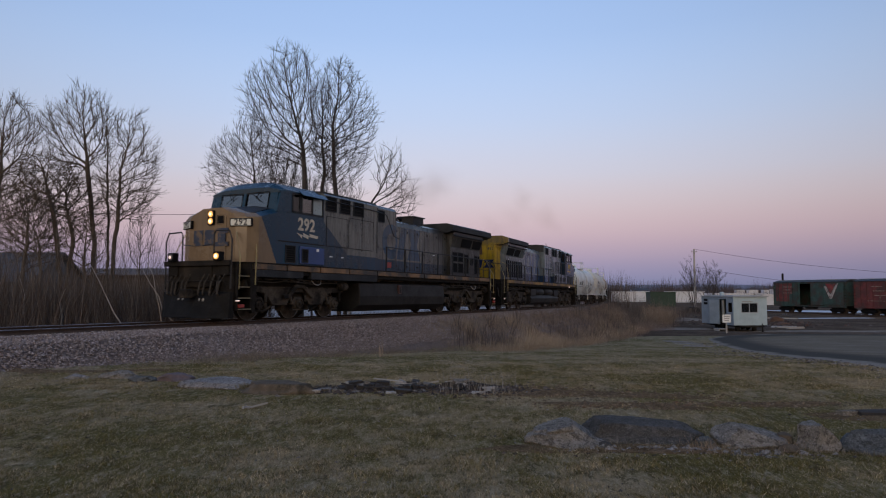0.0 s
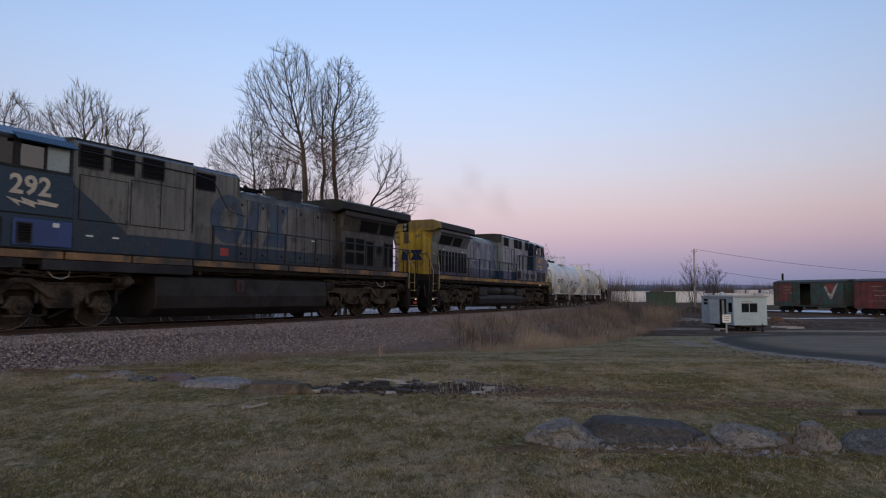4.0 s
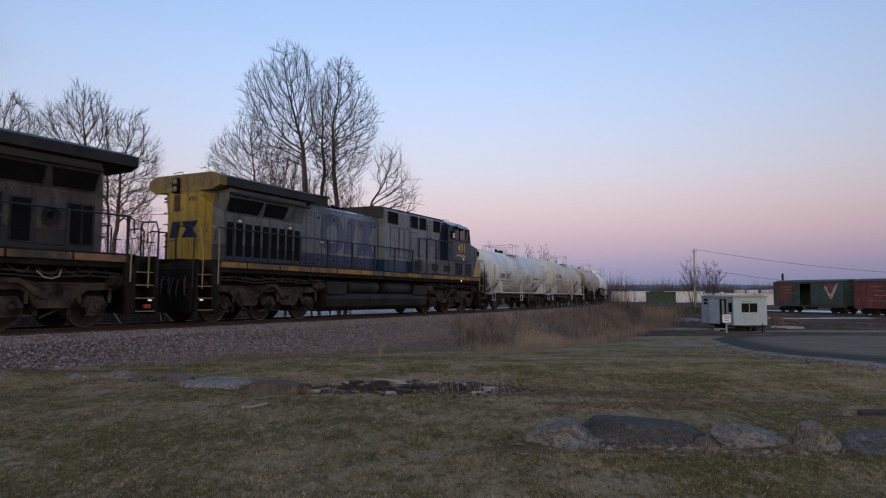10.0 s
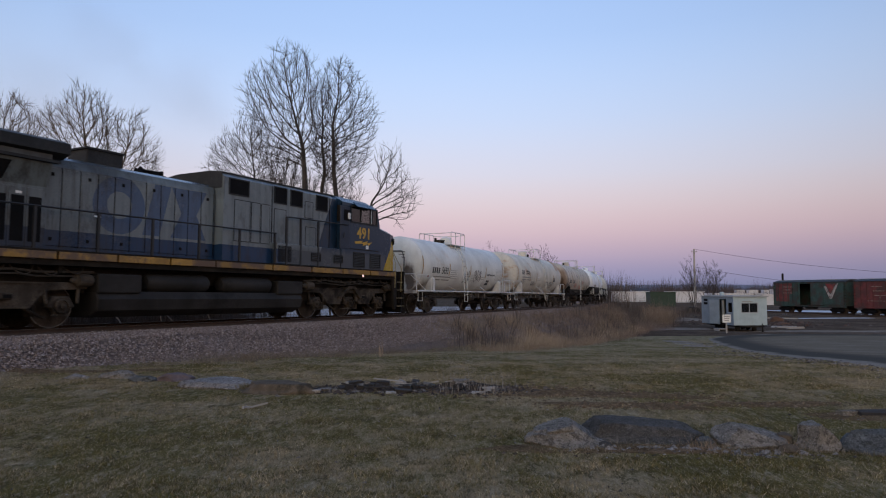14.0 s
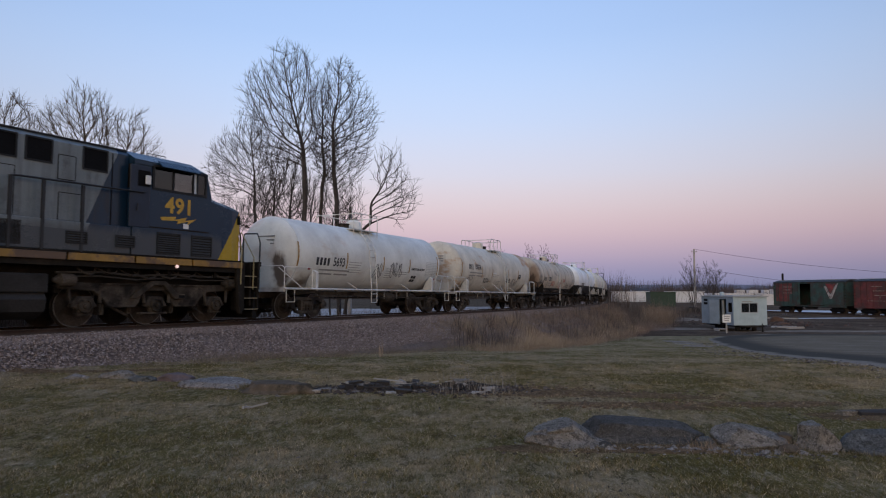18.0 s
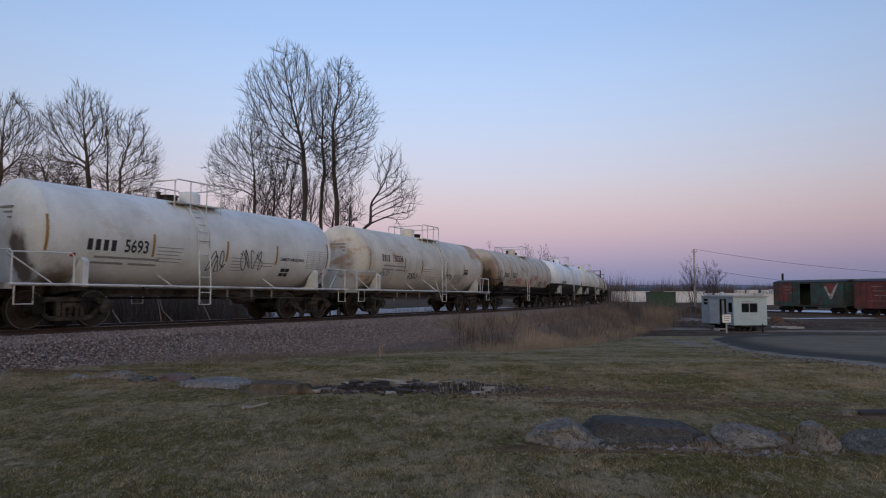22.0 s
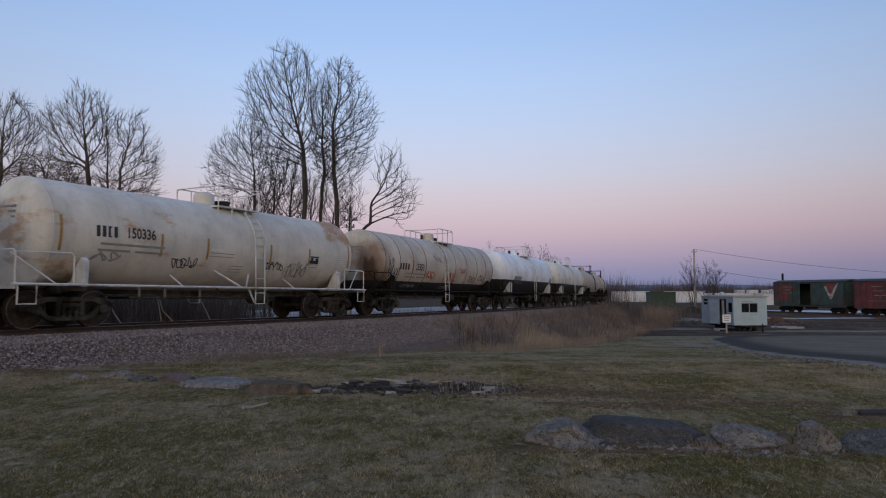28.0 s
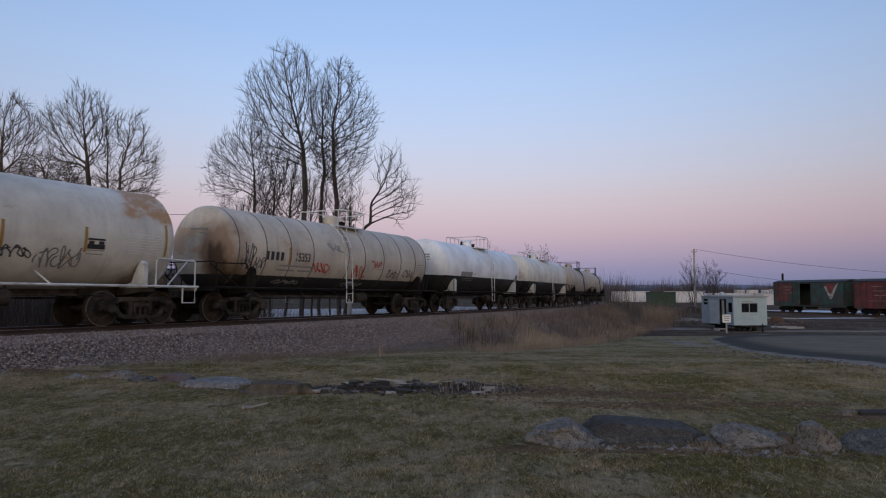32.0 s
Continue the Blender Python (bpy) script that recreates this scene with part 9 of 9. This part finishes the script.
def boxcar(label, a, paint, open_door):
    """A 40-foot boxcar; x runs along it, rail top at z = 0. Its visible side is -y."""
    c = thing("boxcar", label, "boxcar", SID(a + 6.2), "boxcars on the siding")
    L, w, z0, z1 = 6.1, 1.42, 1.05, 4.15
    gap = (-1.35, 0.55)
    for sd in (-1, 1):
        bm = bmesh.new()
        if open_door:
            box(bm, -L, gap[0], sd * w, sd * (w - 0.06), z0, z1)
            box(bm, gap[1], L, sd * w, sd * (w - 0.06), z0, z1)
            box(bm, gap[0], gap[1], sd * w, sd * (w - 0.06), z1 - 0.15, z1)
        else:
            box(bm, -L, L, sd * w, sd * (w - 0.06), z0, z1)
        part("side_wall", bm, paint, c)
        for k in range(15):
            x = -L + 0.05 + k * (2 * L - 0.1) / 14
            if not (open_door and gap[0] - 0.05 < x < gap[1] + 0.05):
                part("rib", quick(lambda bm: box(bm, x - 0.035, x + 0.035, sd * w, sd * (w + 0.05), z0, z1)), paint, c)
        part("side_sill", quick(lambda bm: box(bm, -L, L, sd * (w - 0.05), sd * (w + 0.06), z0 - 0.2, z0 + 0.03)), paint, c)
        if open_door:
            part("sliding_door", quick(lambda bm: (box(bm, gap[1] + 0.05, gap[1] + 2.1, sd * (w + 0.06), sd * (w + 0.11), z0 + 0.05, z1 - 0.12, 0.01), box(bm, gap[1] + 0.05, gap[1] + 2.1, sd * (w + 0.11), sd * (w + 0.14), z0 + 1.5, z0 + 1.62))), paint, c, "sliding door pushed open")
            part("door_track", quick(lambda bm: box(bm, gap[0] - 0.1, gap[1] + 2.2, sd * (w + 0.03), sd * (w + 0.1), z0 - 0.02, z0 + 0.05)), DARK, c)
    for ex in (-1, 1):
        part("end_wall", quick(lambda bm: (box(bm, ex * L, ex * (L - 0.06), -w + 0.06, w - 0.06, z0, z1), [box(bm, ex * L, ex * (L + 0.05), -w, w, z, z + 0.1) for z in (1.5, 2.0, 2.5, 3.0, 3.5, 3.9)])), paint, c)
        part("ladder", quick(lambda bm: [box(bm, ex * (L - 0.1) - 0.2, ex * (L - 0.1) + 0.2, -w - 0.08, -w - 0.05, z, z + 0.03) for z in (1.2, 1.6, 2.0, 2.4, 2.8, 3.2, 3.6)]), DARK, c)
        part("coupler", quick(lambda bm: box(bm, ex * L, ex * (L + 0.55), -0.12, 0.12, 0.75, 1.0, 0.03)), UNDER, c)
        cx = ex * 4.4
        tr = part("truck", quick(lambda bm: (prism(bm, [(cx - 1.1, 0.36), (cx - 1.1, 0.6), (cx - 0.6, 0.76), (cx + 0.6, 0.76), (cx + 1.1, 0.6), (cx + 1.1, 0.36), (cx + 0.4, 0.2), (cx - 0.4, 0.2)], -1.12, -0.98, "y"), prism(bm, [(cx - 1.1, 0.36), (cx - 1.1, 0.6), (cx - 0.6, 0.76), (cx + 0.6, 0.76), (cx + 1.1, 0.6), (cx + 1.1, 0.36), (cx + 0.4, 0.2), (cx - 0.4, 0.2)], 0.98, 1.12, "y"), box(bm, cx - 0.2, cx + 0.2, -1, 1, 0.45, 0.8))), BLACK, c)
        for k in (-0.84, 0.84):
            axle, wheels = WS_CAR
            ws = part("wheelset", axle, WHEELM, tr)
            ws.location = (cx + k, 0, 0.457)
            for wm, rim in wheels:
                o = part("wheel", wm, WHEELM, c)
                o.location = (cx + k, 0, 0.457)
    part("floor", quick(lambda bm: box(bm, -L, L, -w + 0.06, w - 0.06, z0 - 0.05, z0)), DARK, c)
    part("centre_sill", quick(lambda bm: (box(bm, -L, L, -0.3, 0.3, 0.75, z0 - 0.05), box(bm, -0.8, 0.8, -1.1, -0.5, 0.55, 0.95, 0.05))), DARK, c)
    part("roof", quick(lambda bm: prism(bm, [(-w - 0.05, z1), (-w - 0.05, z1 + 0.08), (-0.5, z1 + 0.34), (0.5, z1 + 0.34), (w + 0.05, z1 + 0.08), (w + 0.05, z1)], -L - 0.03, L + 0.03, "x")), ROOFM, c)
    part("roof_walk", quick(lambda bm: box(bm, -L - 0.1, L + 0.1, -0.28, 0.28, z1 + 0.36, z1 + 0.4)), WOODG, c)
    return c


FADED = mat("nearly_worn_off_lettering", (0.26, 0.21, 0.18), 0.7, 0, 0.3, 5, bump=0, dirt=(0.1, 0.05, 0.04), dirt_at=(0.48, 0.56), dirt_scale=4)
CAR1 = boxcar("faded dark green boxcar with red panel and open sliding door", 0.0, BOX_GREEN, True)
part("red_panel", quick(lambda bm: (box(bm, -5.6, -3.2, -1.435, -1.424, 1.5, 4.05), box(bm, -3.2, -2.7, -1.435, -1.424, 2.6, 4.05))), BOX_RED, CAR1, "faded red painted panel")
part("lettering_bar", quick(lambda bm: [box(bm, -4.3, -2.6 - 0.3 * (k % 2), -1.446, -1.436, 3.5 - 0.42 * k, 3.6 - 0.42 * k) for k in range(3)]), FADED, CAR1)
part("painted_chevron", quick(lambda bm: (prism(bm, [(2.9, 3.6), (3.25, 3.6), (3.85, 2.5), (3.75, 2.0)], -1.6, -1.58, "y"), prism(bm, [(3.75, 2.0), (3.85, 2.5), (4.75, 3.75), (4.9, 3.95), (5.15, 3.95), (4.1, 2.0)], -1.6, -1.58, "y"))), mat("chalky_white_paint", (0.38, 0.355, 0.33), 0.7, dirt=(0.12, 0.08, 0.07), dirt_at=(0.5, 0.6), dirt_scale=3), CAR1, "chalky white chevron")
part("red_patch", quick(lambda bm: prism(bm, [(3.1, 3.95), (4.75, 3.95), (3.9, 2.7)], -1.592, -1.57, "y")), mat("worn_bright_red_paint", (0.2, 0.03, 0.028), 0.65, 0, 0.3, 1.5, dirt=(0.06, 0.03, 0.025), dirt_at=(0.5, 0.6)), CAR1)
part("dark_end_panel", quick(lambda bm: box(bm, 2.72, 5.9, -1.57, -1.48, 1.2, 4.05)), BOX_GREEN, CAR1)
CAR2 = boxcar("faded red boxcar with closed sides and worn white lettering", 13.4, BOX_RED, False)
part("lettering_bar", quick(lambda bm: [box(bm, -3.6 + 0.2 * k, -2.2 + 0.3 * k, -1.482, -1.474, 3.5 - 0.55 * k, 3.6 - 0.55 * k) for k in range(3)] + [box(bm, -4.2, -0.6, -1.482, -1.474, 1.75, 1.8), box(bm, -2.5, -2.42, -1.482, -1.474, 1.8, 2.5)]), FADED, CAR2)
sd_track = thing("siding_track", "old siding track in muddy ground", "railway track", SID(0), kind="structure")
for sy in (-0.753, 0.753):
    part("rail", quick(lambda bm: (box(bm, -10, 45, sy - 0.035, sy + 0.035, -0.05, 0.0), box(bm, -10, 45, sy - 0.012, sy + 0.012, -0.16, -0.05))), RAILM, sd_track)
for k in range(60):
    o = part("tie", tie_me, TIE, sd_track)
    o.location = (-8 + k * 0.85, 0, -0.16)
part("siding_bed", quick(lambda bm: prism(bm, [(-2.6, -0.7), (-1.6, -0.2), (1.6, -0.2), (2.6, -0.7)], -12, 46, "x")), YARD, sd_track)


def at_px(px, y):
    x = (px - 784) / 1185 * y
    return x, y, ground_z(x, y)


def utility_pole(px, y, top, r, arms, label):
    x, y, z = at_px(px, y)
    p = thing("utility_pole", label, "utility pole", Matrix.Translation((x, y, z)))
    h = 1.6 + (515 - top) / 1185 * y - z
    part("pole", quick(lambda bm: lathe(bm, [(-0.2, r), (h, r * 0.7), (h + 0.02, 0.01)], "z", 10)), WOOD_POLE, p)
    for dz, w in arms:
        part("crossarm", quick(lambda bm: box(bm, -w, w, -0.14, -0.03, h - dz - 0.06, h - dz + 0.06)), WOOD_POLE, p)
        for k in (-0.8, 0.8):
            part("insulator", quick(lambda bm: lathe(bm, [(h - dz + 0.06, 0.03), (h - dz + 0.12, 0.06), (h - dz + 0.2, 0.04), (h - dz + 0.22, 0.01)], "z", 8, (w * k, -0.08, 0))), LENS, p)
    return Vector((x, y, z + h))


top1 = utility_pole(1230, 120, 441, 0.22, ((0.5, 0.5),), "weathered wooden utility pole carrying thin wires")
top2 = utility_pole(619, 46, 366, 0.16, ((0.9, 0.5), (1.4, 0.3)), "short dark wooden line pole behind the railway")
x3, y3, z3 = at_px(1386, 99.5)
solid("stove_pipe_post", quick(lambda bm: lathe(bm, [(0, 0.16), (1.6 + (515 - 485) / 1185 * 99.5 - z3, 0.15), (1.6 + (515 - 484) / 1185 * 99.5 - z3, 0.01)], "z", 10)), DARK, "tall dark post beside the boxcar", "post", m=Matrix.Translation((x3, y3, z3)))


def wire(a, b, sag, r, label):
    a, b = Vector(a), Vector(b)
    pts = [a.lerp(b, k / 16) - Vector((0, 0, sag * 4 * (k / 16) * (1 - k / 16))) for k in range(17)]
    solid("overhead_wire", quick(lambda bm: tube(bm, pts, r, 4)), BLACK, label, "wire", "overhead wires")


def far_pt(px, py, y):
    return Vector(((px - 784) / 1185 * y, y, 1.6 + (515 - py) / 1185 * y))


wire(top1, far_pt(1700, 490, 95), 0.7, 0.022, "thin sagging overhead wire")
wire(top1 - Vector((0, 0, 3.2)), far_pt(1500, 506, 110), 0.5, 0.022, "thin sagging overhead wire")
wire(top2 - Vector((0, 0, 0.3)), far_pt(-200, 362, 34), 0.35, 0.012, "thin sagging overhead wire")
wire(far_pt(720, 384, 60), top2 - Vector((0, 0, 0.3)), 0.2, 0.012, "thin sagging overhead wire")


def shed(name, px0, px1, py0, y, depth, material, roof_m, label, category, rise=0.0, wins=0):
    """A plain far building or trailer from its two ends as seen and its roofline."""
    xa, xb = (px0 - 784) / 1185 * y, (px1 - 784) / 1185 * y
    z = min(ground_z(xa, y), ground_z(xb, y))
    h = 1.6 + (515 - py0) / 1185 * y - z
    t = thing(name, label, category, Matrix.Translation((xa, y, z)))
    L = xb - xa
    part("wall", quick(lambda bm: prism(bm, [(0, 0), (depth, 0), (depth, h - rise), (depth / 2, h), (0, h - rise)] if rise else [(0, 0), (depth, 0), (depth, h), (0, h)], 0, L, "x")), material, t)
    if rise:
        for a, b in (((-0.3, h - rise - 0.1), (depth / 2, h + 0.05)), ((depth + 0.3, h - rise - 0.1), (depth / 2, h + 0.05))):
            part("roof", quick(lambda bm: prism(bm, [a, b, (b[0], b[1] + 0.15), (a[0], a[1] + 0.15)], -0.4, L + 0.4, "x")), roof_m, t)
    else:
        part("roof", quick(lambda bm: box(bm, -0.15, L + 0.15, -0.15, depth + 0.15, h, h + 0.12)), roof_m, t)
    for k in range(wins):
        x = L * (k + 0.5) / wins
        part("window", quick(lambda bm: box(bm, x - 0.5, x + 0.5, -0.03, 0.02, h * 0.4, h * 0.75)), BLACK, t)
    return t


W_SHEET = mat("dull_white_sheet_metal", (0.55, 0.56, 0.6), 0.6, 0, 0.1, 0.3, 4, 0.05)
G_SHEET = mat("dark_green_sheet_metal", (0.018, 0.045, 0.03), 0.6, 0, 0.25, 0.8)
BRN = mat("brown_barn_boards", (0.07, 0.046, 0.036), 0.8, 0, 0.25, 0.5)
GRYR = mat("grey_shingle_roof", (0.05, 0.05, 0.056), 0.8, 0, 0.2, 1)
shed("parked_semi_trailer", 1086, 1148, 517, 190, 2.6, W_SHEET, W_SHEET, "long white box trailer parked in the yard", "trailer")
shed("parked_semi_trailer", 1182, 1246, 517, 182, 2.6, W_SHEET, W_SHEET, "long white box trailer parked in the yard", "trailer")
shed("parked_semi_trailer", 1350, 1384, 522, 150, 2.6, W_SHEET, W_SHEET, "white box trailer behind the boxcars", "trailer")
shed("storage_container", 1151, 1196, 518, 134, 3.0, G_SHEET, G_SHEET, "dark green steel storage container", "container")
shed("white_shed", 1262, 1350, 520, 210, 8, W_SHEET, W_SHEET, "long low white shed across the field", "shed")
shed("camper_trailer", 1372, 1386, 513, 160, 2.4, W_SHEET, W_SHEET, "small white camper in the distance", "camper")
shed("camper_trailer", 1352, 1366, 514, 260, 2.4, W_SHEET, W_SHEET, "small white camper in the distance", "camper")
shed("camper_trailer", 1326, 1342, 514, 260, 2.4, W_SHEET, W_SHEET, "small white camper in the distance", "camper")
shed("camper_trailer", 1304, 1318, 514, 280, 2.4, W_SHEET, W_SHEET, "small white camper in the distance", "camper")
shed("white_shed", 1120, 1150, 511, 420, 10, W_SHEET, GRYR, "white shed far across the field", "shed", 1.5)
shed("farm_house", 1240, 1256, 512, 300, 8, W_SHEET, GRYR, "white farm house far across the field", "house", 2.0)
shed("brown_barn", 60, 290, 476, 62, 10, BRN, BRN, "long low brown barn behind the thicket", "barn", 0.6)
shed("grey_house", -120, 46, 446, 48, 8, mat("grey_house_siding", (0.08, 0.08, 0.085), 0.8), GRYR, "grey house with a shingle roof behind the thicket", "house", 2.2)

SCRAP = island_mat("dark_rusty_scrap", [(0.03, 0.026, 0.024), (0.06, 0.042, 0.034), (0.11, 0.06, 0.042), (0.045, 0.035, 0.03), (0.16, 0.13, 0.11), (0.09, 0.045, 0.032)])
RUST_EARTH = mat("reddish_brown_earth", (0.1, 0.058, 0.042), 0.95, 0, 0.35, 1.5, 12, 0.3)
for i, (px, yy, w, h, mm) in enumerate(((1226, 98, 2.2, 0.8, CHAR), (1216, 100, 1.6, 0.55, CHAR), (1372, 72, 2.0, 0.55, RUST_EARTH), (1382, 66, 1.4, 0.35, RUST_EARTH))):
    x, y, z = at_px(px, yy)
    boulder("scrap_heap" if mm is CHAR else "earth_mound", x, y, w, w * 0.6, h * 1.6, 30 + i, mm, "dark heap of scrap in the yard" if mm is CHAR else "mound of bare reddish earth in the yard", 0.2, 0.2, group="heaps in the yard")
    loose_bits(150, [(x, y - w * 0.5, w * 0.7, 0.5)], 70 + i, 0.3, "scrap_bits", SCRAP, "broken boards and rusty scrap round the heap")
loose_bits(500, [(at_px(1190, 74)[0], 74, 3, 4), (at_px(1400, 68)[0], 68, 4, 3), (at_px(1230, 82)[0], 82, 3, 5)], 75, 0.16, "scrap_bits", SCRAP, "scattered scrap and clods on the muddy yard")
weeds("yard_brush", [(at_px(px, y)[0], y, k) for px, y, k in ((1186, 72, 0.8), (1194, 76, 0.9), (1200, 84, 1), (1206, 90, 1.1), (1212, 94, 1), (1220, 92, 0.8), (1176, 86, 1.2), (1182, 92, 1.3), (1236, 96, 0.9), (1242, 100, 0.8))], 60, 0.7, 1.5, 0.014, 0.6, TWIGS, "dark tangled brush between the bank and the yard", "brush", 76, 0.5)
for i, (px, yy, w, tn) in enumerate(((1395, 62, 2.6, 0.1), (1385, 63, 2.2, -0.15), (1405, 61, 1.8, 0.3), (1380, 80, 3.5, -0.6))):
    x, y, z = at_px(px, yy)
    rubble_piece(x, y, w, 0.25, 0.12, tn, WOODG, "timber", "weathered timber lying in the yard", 0, 0.02)


# ---- distance: woods and hills ----
def far_woods(name, y0, y1, x0, x1, n, h, seed, label):
    """Rounded leafless crowns standing close together, each a clump of fine stems."""
    rng = np.random.default_rng(seed)
    per = 34
    y = rng.uniform(y0, y1, n)
    x = (x0 + (x1 - x0) * rng.random(n)) * y / y1
    tall = h * (0.5 + 0.5 * rng.random(n)) * (0.78 + 0.5 * np.abs(np.sin(x * 0.011 + 0.6) * np.sin(x * 0.0043 + 1)) + 0.2 * (rng.random(n) > 0.9))
    x, y, tall = np.repeat(x, per), np.repeat(y, per), np.repeat(tall, per)
    u, a = np.sqrt(rng.random(n * per)), rng.uniform(0, math.tau, n * per)
    base = np.stack([x + 0.7 * tall * u * np.cos(a), y + 0.7 * tall * u * np.sin(a), np.interp(y, GROUND_Y, GROUND_Z) - 0.2], 1)
    hh = tall * np.sqrt(1 - 0.8 * u * u) * rng.uniform(0.75, 1.0, n * per)
    v, f = stems(base, hh, h * 0.009 * (0.4 + rng.random(n * per)), 0.3, rng, 0.3, rings=2)
    return stuff(name, v, f, island_mat(name + "_twigs", [(0.075, 0.06, 0.06), (0.11, 0.085, 0.08), (0.09, 0.07, 0.068), (0.13, 0.11, 0.1)], 0.95), label, "woods")


far_woods("far_woods", 420, 620, -520, 620, 850, 13.5, 51, "hazy leafless woods along the far edge of the fields")
far_woods("far_hedge", 230, 290, -230, 240, 380, 5.0, 52, "leafless hedgerow across the fields")
far_woods("far_hedge", 150, 165, 52, 82, 26, 3.4, 53, "leafless brush behind the yard")

# the haze of distance is mixed straight into the hills' blue colour
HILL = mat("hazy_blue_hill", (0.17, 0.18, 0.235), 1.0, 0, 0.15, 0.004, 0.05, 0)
def hills():
    bm = bmesh.new()
    n = 80
    rings = []
    for k in range(n + 1):
        a = -0.75 + 1.5 * k / n
        x = 3600 * math.tan(a)
        h = 16 + 26 * max(0, noise.noise((k * 0.12, 2.2, 0)) + 0.25) + 8 * noise.noise((k * 0.5, 0, 4))
        if a > 0.1:
            h += 10
        rings.append([(x, 3600, -5), (x, 3700, h * 0.8), (x, 3900, h), (x, 4300, h * 0.5), (x, 4500, -5)])
    loft(bm, rings, True)
    solid("distant_hills", bm, HILL, "low hills on the horizon, tinted with blue haze", "hills", kind="structure", smooth=True)


hills()


# ---- exhaust smoke: thin soft wisps that ride above the stacks ----
def smoke_mat():
    m = bpy.data.materials.new("thin_brown_exhaust_smoke")
    m.use_nodes = True
    V.nt = nt = m.node_tree
    nt.nodes.remove(nt.nodes["Principled BSDF"])
    tr, df, mx, at = (nt.nodes.new(k) for k in ("ShaderNodeBsdfTransparent", "ShaderNodeBsdfDiffuse", "ShaderNodeMixShader", "ShaderNodeAttribute"))
    at.attribute_name = "thick"
    df.inputs[0].default_value = (0.36, 0.22, 0.14, 1)
    nt.links.new((V(at.outputs["Fac"]) * 0.075).s, mx.inputs[0])
    nt.links.new(tr.outputs[0], mx.inputs[1])
    nt.links.new(df.outputs[0], mx.inputs[2])
    nt.links.new(mx.outputs[0], nt.nodes["Material Output"].inputs[0])
    return m


SMOKE = smoke_mat()


def smoke_puff(seed, n, spread):
    """A loose cloud of wisps round its own origin, each dense in its middle and thinning out to nothing."""
    rng = np.random.default_rng(seed)
    verts, faces, thick = [], [], []
    for _ in range(n):
        c = rng.normal(0, 1, 3) * np.array(spread)
        r = rng.uniform(1.0, 1.7)
        th, yaw, tip = rng.uniform(0, math.tau), math.radians(rng.uniform(-55, -22)), rng.normal(0, 0.12)
        ax, up = np.array([math.cos(yaw), math.sin(yaw), tip]), np.array([0.0, 0.0, 0.8])
        a = np.array([math.cos(th) * ax + math.sin(th) * up, -math.sin(th) * ax + math.cos(th) * up])
        o = len(verts)
        verts.append(tuple(c))
        thick.append(1.0)
        for rad, th in ((0.33, 0.75), (0.66, 0.28), (1.0, 0.0)):
            for k in range(14):
                w = k * math.tau / 14
                rr = r * rad * (1 + 0.18 * math.sin(3 * w + c[0] * 5))
                verts.append(tuple(c + rr * (math.cos(w) * a[0] + math.sin(w) * a[1])))
                thick.append(th)
        faces += [(o, o + 1 + k, o + 1 + (k + 1) % 14) for k in range(14)]
        for q in (0, 1):
            faces += [(o + 1 + 14 * q + k, o + 15 + 14 * q + k, o + 15 + 14 * q + (k + 1) % 14, o + 1 + 14 * q + (k + 1) % 14) for k in range(14)]
    me = big_mesh("exhaust_smoke", verts, faces, SMOKE, True)
    me.attributes.new("thick", "FLOAT", "POINT").data.foreach_set("value", thick)
    return tagged(new("exhaust_smoke", me), "faint brown exhaust smoke drifting above the stack", "smoke", kind="stuff")


PUFFS = [(smoke_puff(1, 3, (1.1, 0.7, 0.55)), 0, (4.6, 0.3, 6.1)), (smoke_puff(2, 3, (1.0, 0.7, 0.5)), 0, (6.4, 0.5, 6.9)),
         (smoke_puff(3, 3, (1.1, 0.7, 0.55)), 1, (3.9, -0.3, 5.9)), (smoke_puff(4, 3, (1.1, 0.8, 0.5)), 1, (2.6, -0.5, 6.5))]


# ---- what moves: the train rolls along its line, wheels turn ----
def car_pose(s, span, turned=False):
    a, b = on_line(s - span / 2, 0), on_line(s + span / 2, 0)
    d = (b - a).normalized()
    m = Matrix.Translation((a + b) / 2) @ Matrix.Rotation(math.atan2(d.y, d.x), 4, "Z") @ Matrix.Rotation(-math.asin(d.z), 4, "Y")
    return m @ Matrix.Rotation(math.pi, 4, "Z") if turned else m


def motions():
    beat = [k * 0.5 for k in range(65)]
    walk(LOCO_A, [(t, car_pose(front_at(t) + 11.15, 13.4)) for t in beat])
    walk(LOCO_B, [(t, car_pose(front_at(t) + 33.45, 13.4, True)) for t in beat])
    for place, car in FLEET:
        walk(car, [(t, car_pose(front_at(t) + place, 9.3)) for t in beat])
    for puff, loco, at in PUFFS:
        base = 11.15 if loco == 0 else 33.45
        x = at[0] if loco == 0 else -at[0]
        walk(puff, [(t, car_pose(front_at(t) + base, 13.4) @ pose(x + 0.35 * math.sin(t * 0.9 + at[2]), at[1], at[2] + 0.12 * math.sin(t * 1.3), 0, 0, 8 * math.sin(t * 0.5))) for t in beat])
    ticks = [k / 5 for k in range(161)]
    for ob, x, r, way in SPINNING:
        walk(ob, [(t, pose(x, 0, r, 0, math.degrees(way * (front_at(t) - front_at(0)) / r), 0)) for t in ticks])


motions()
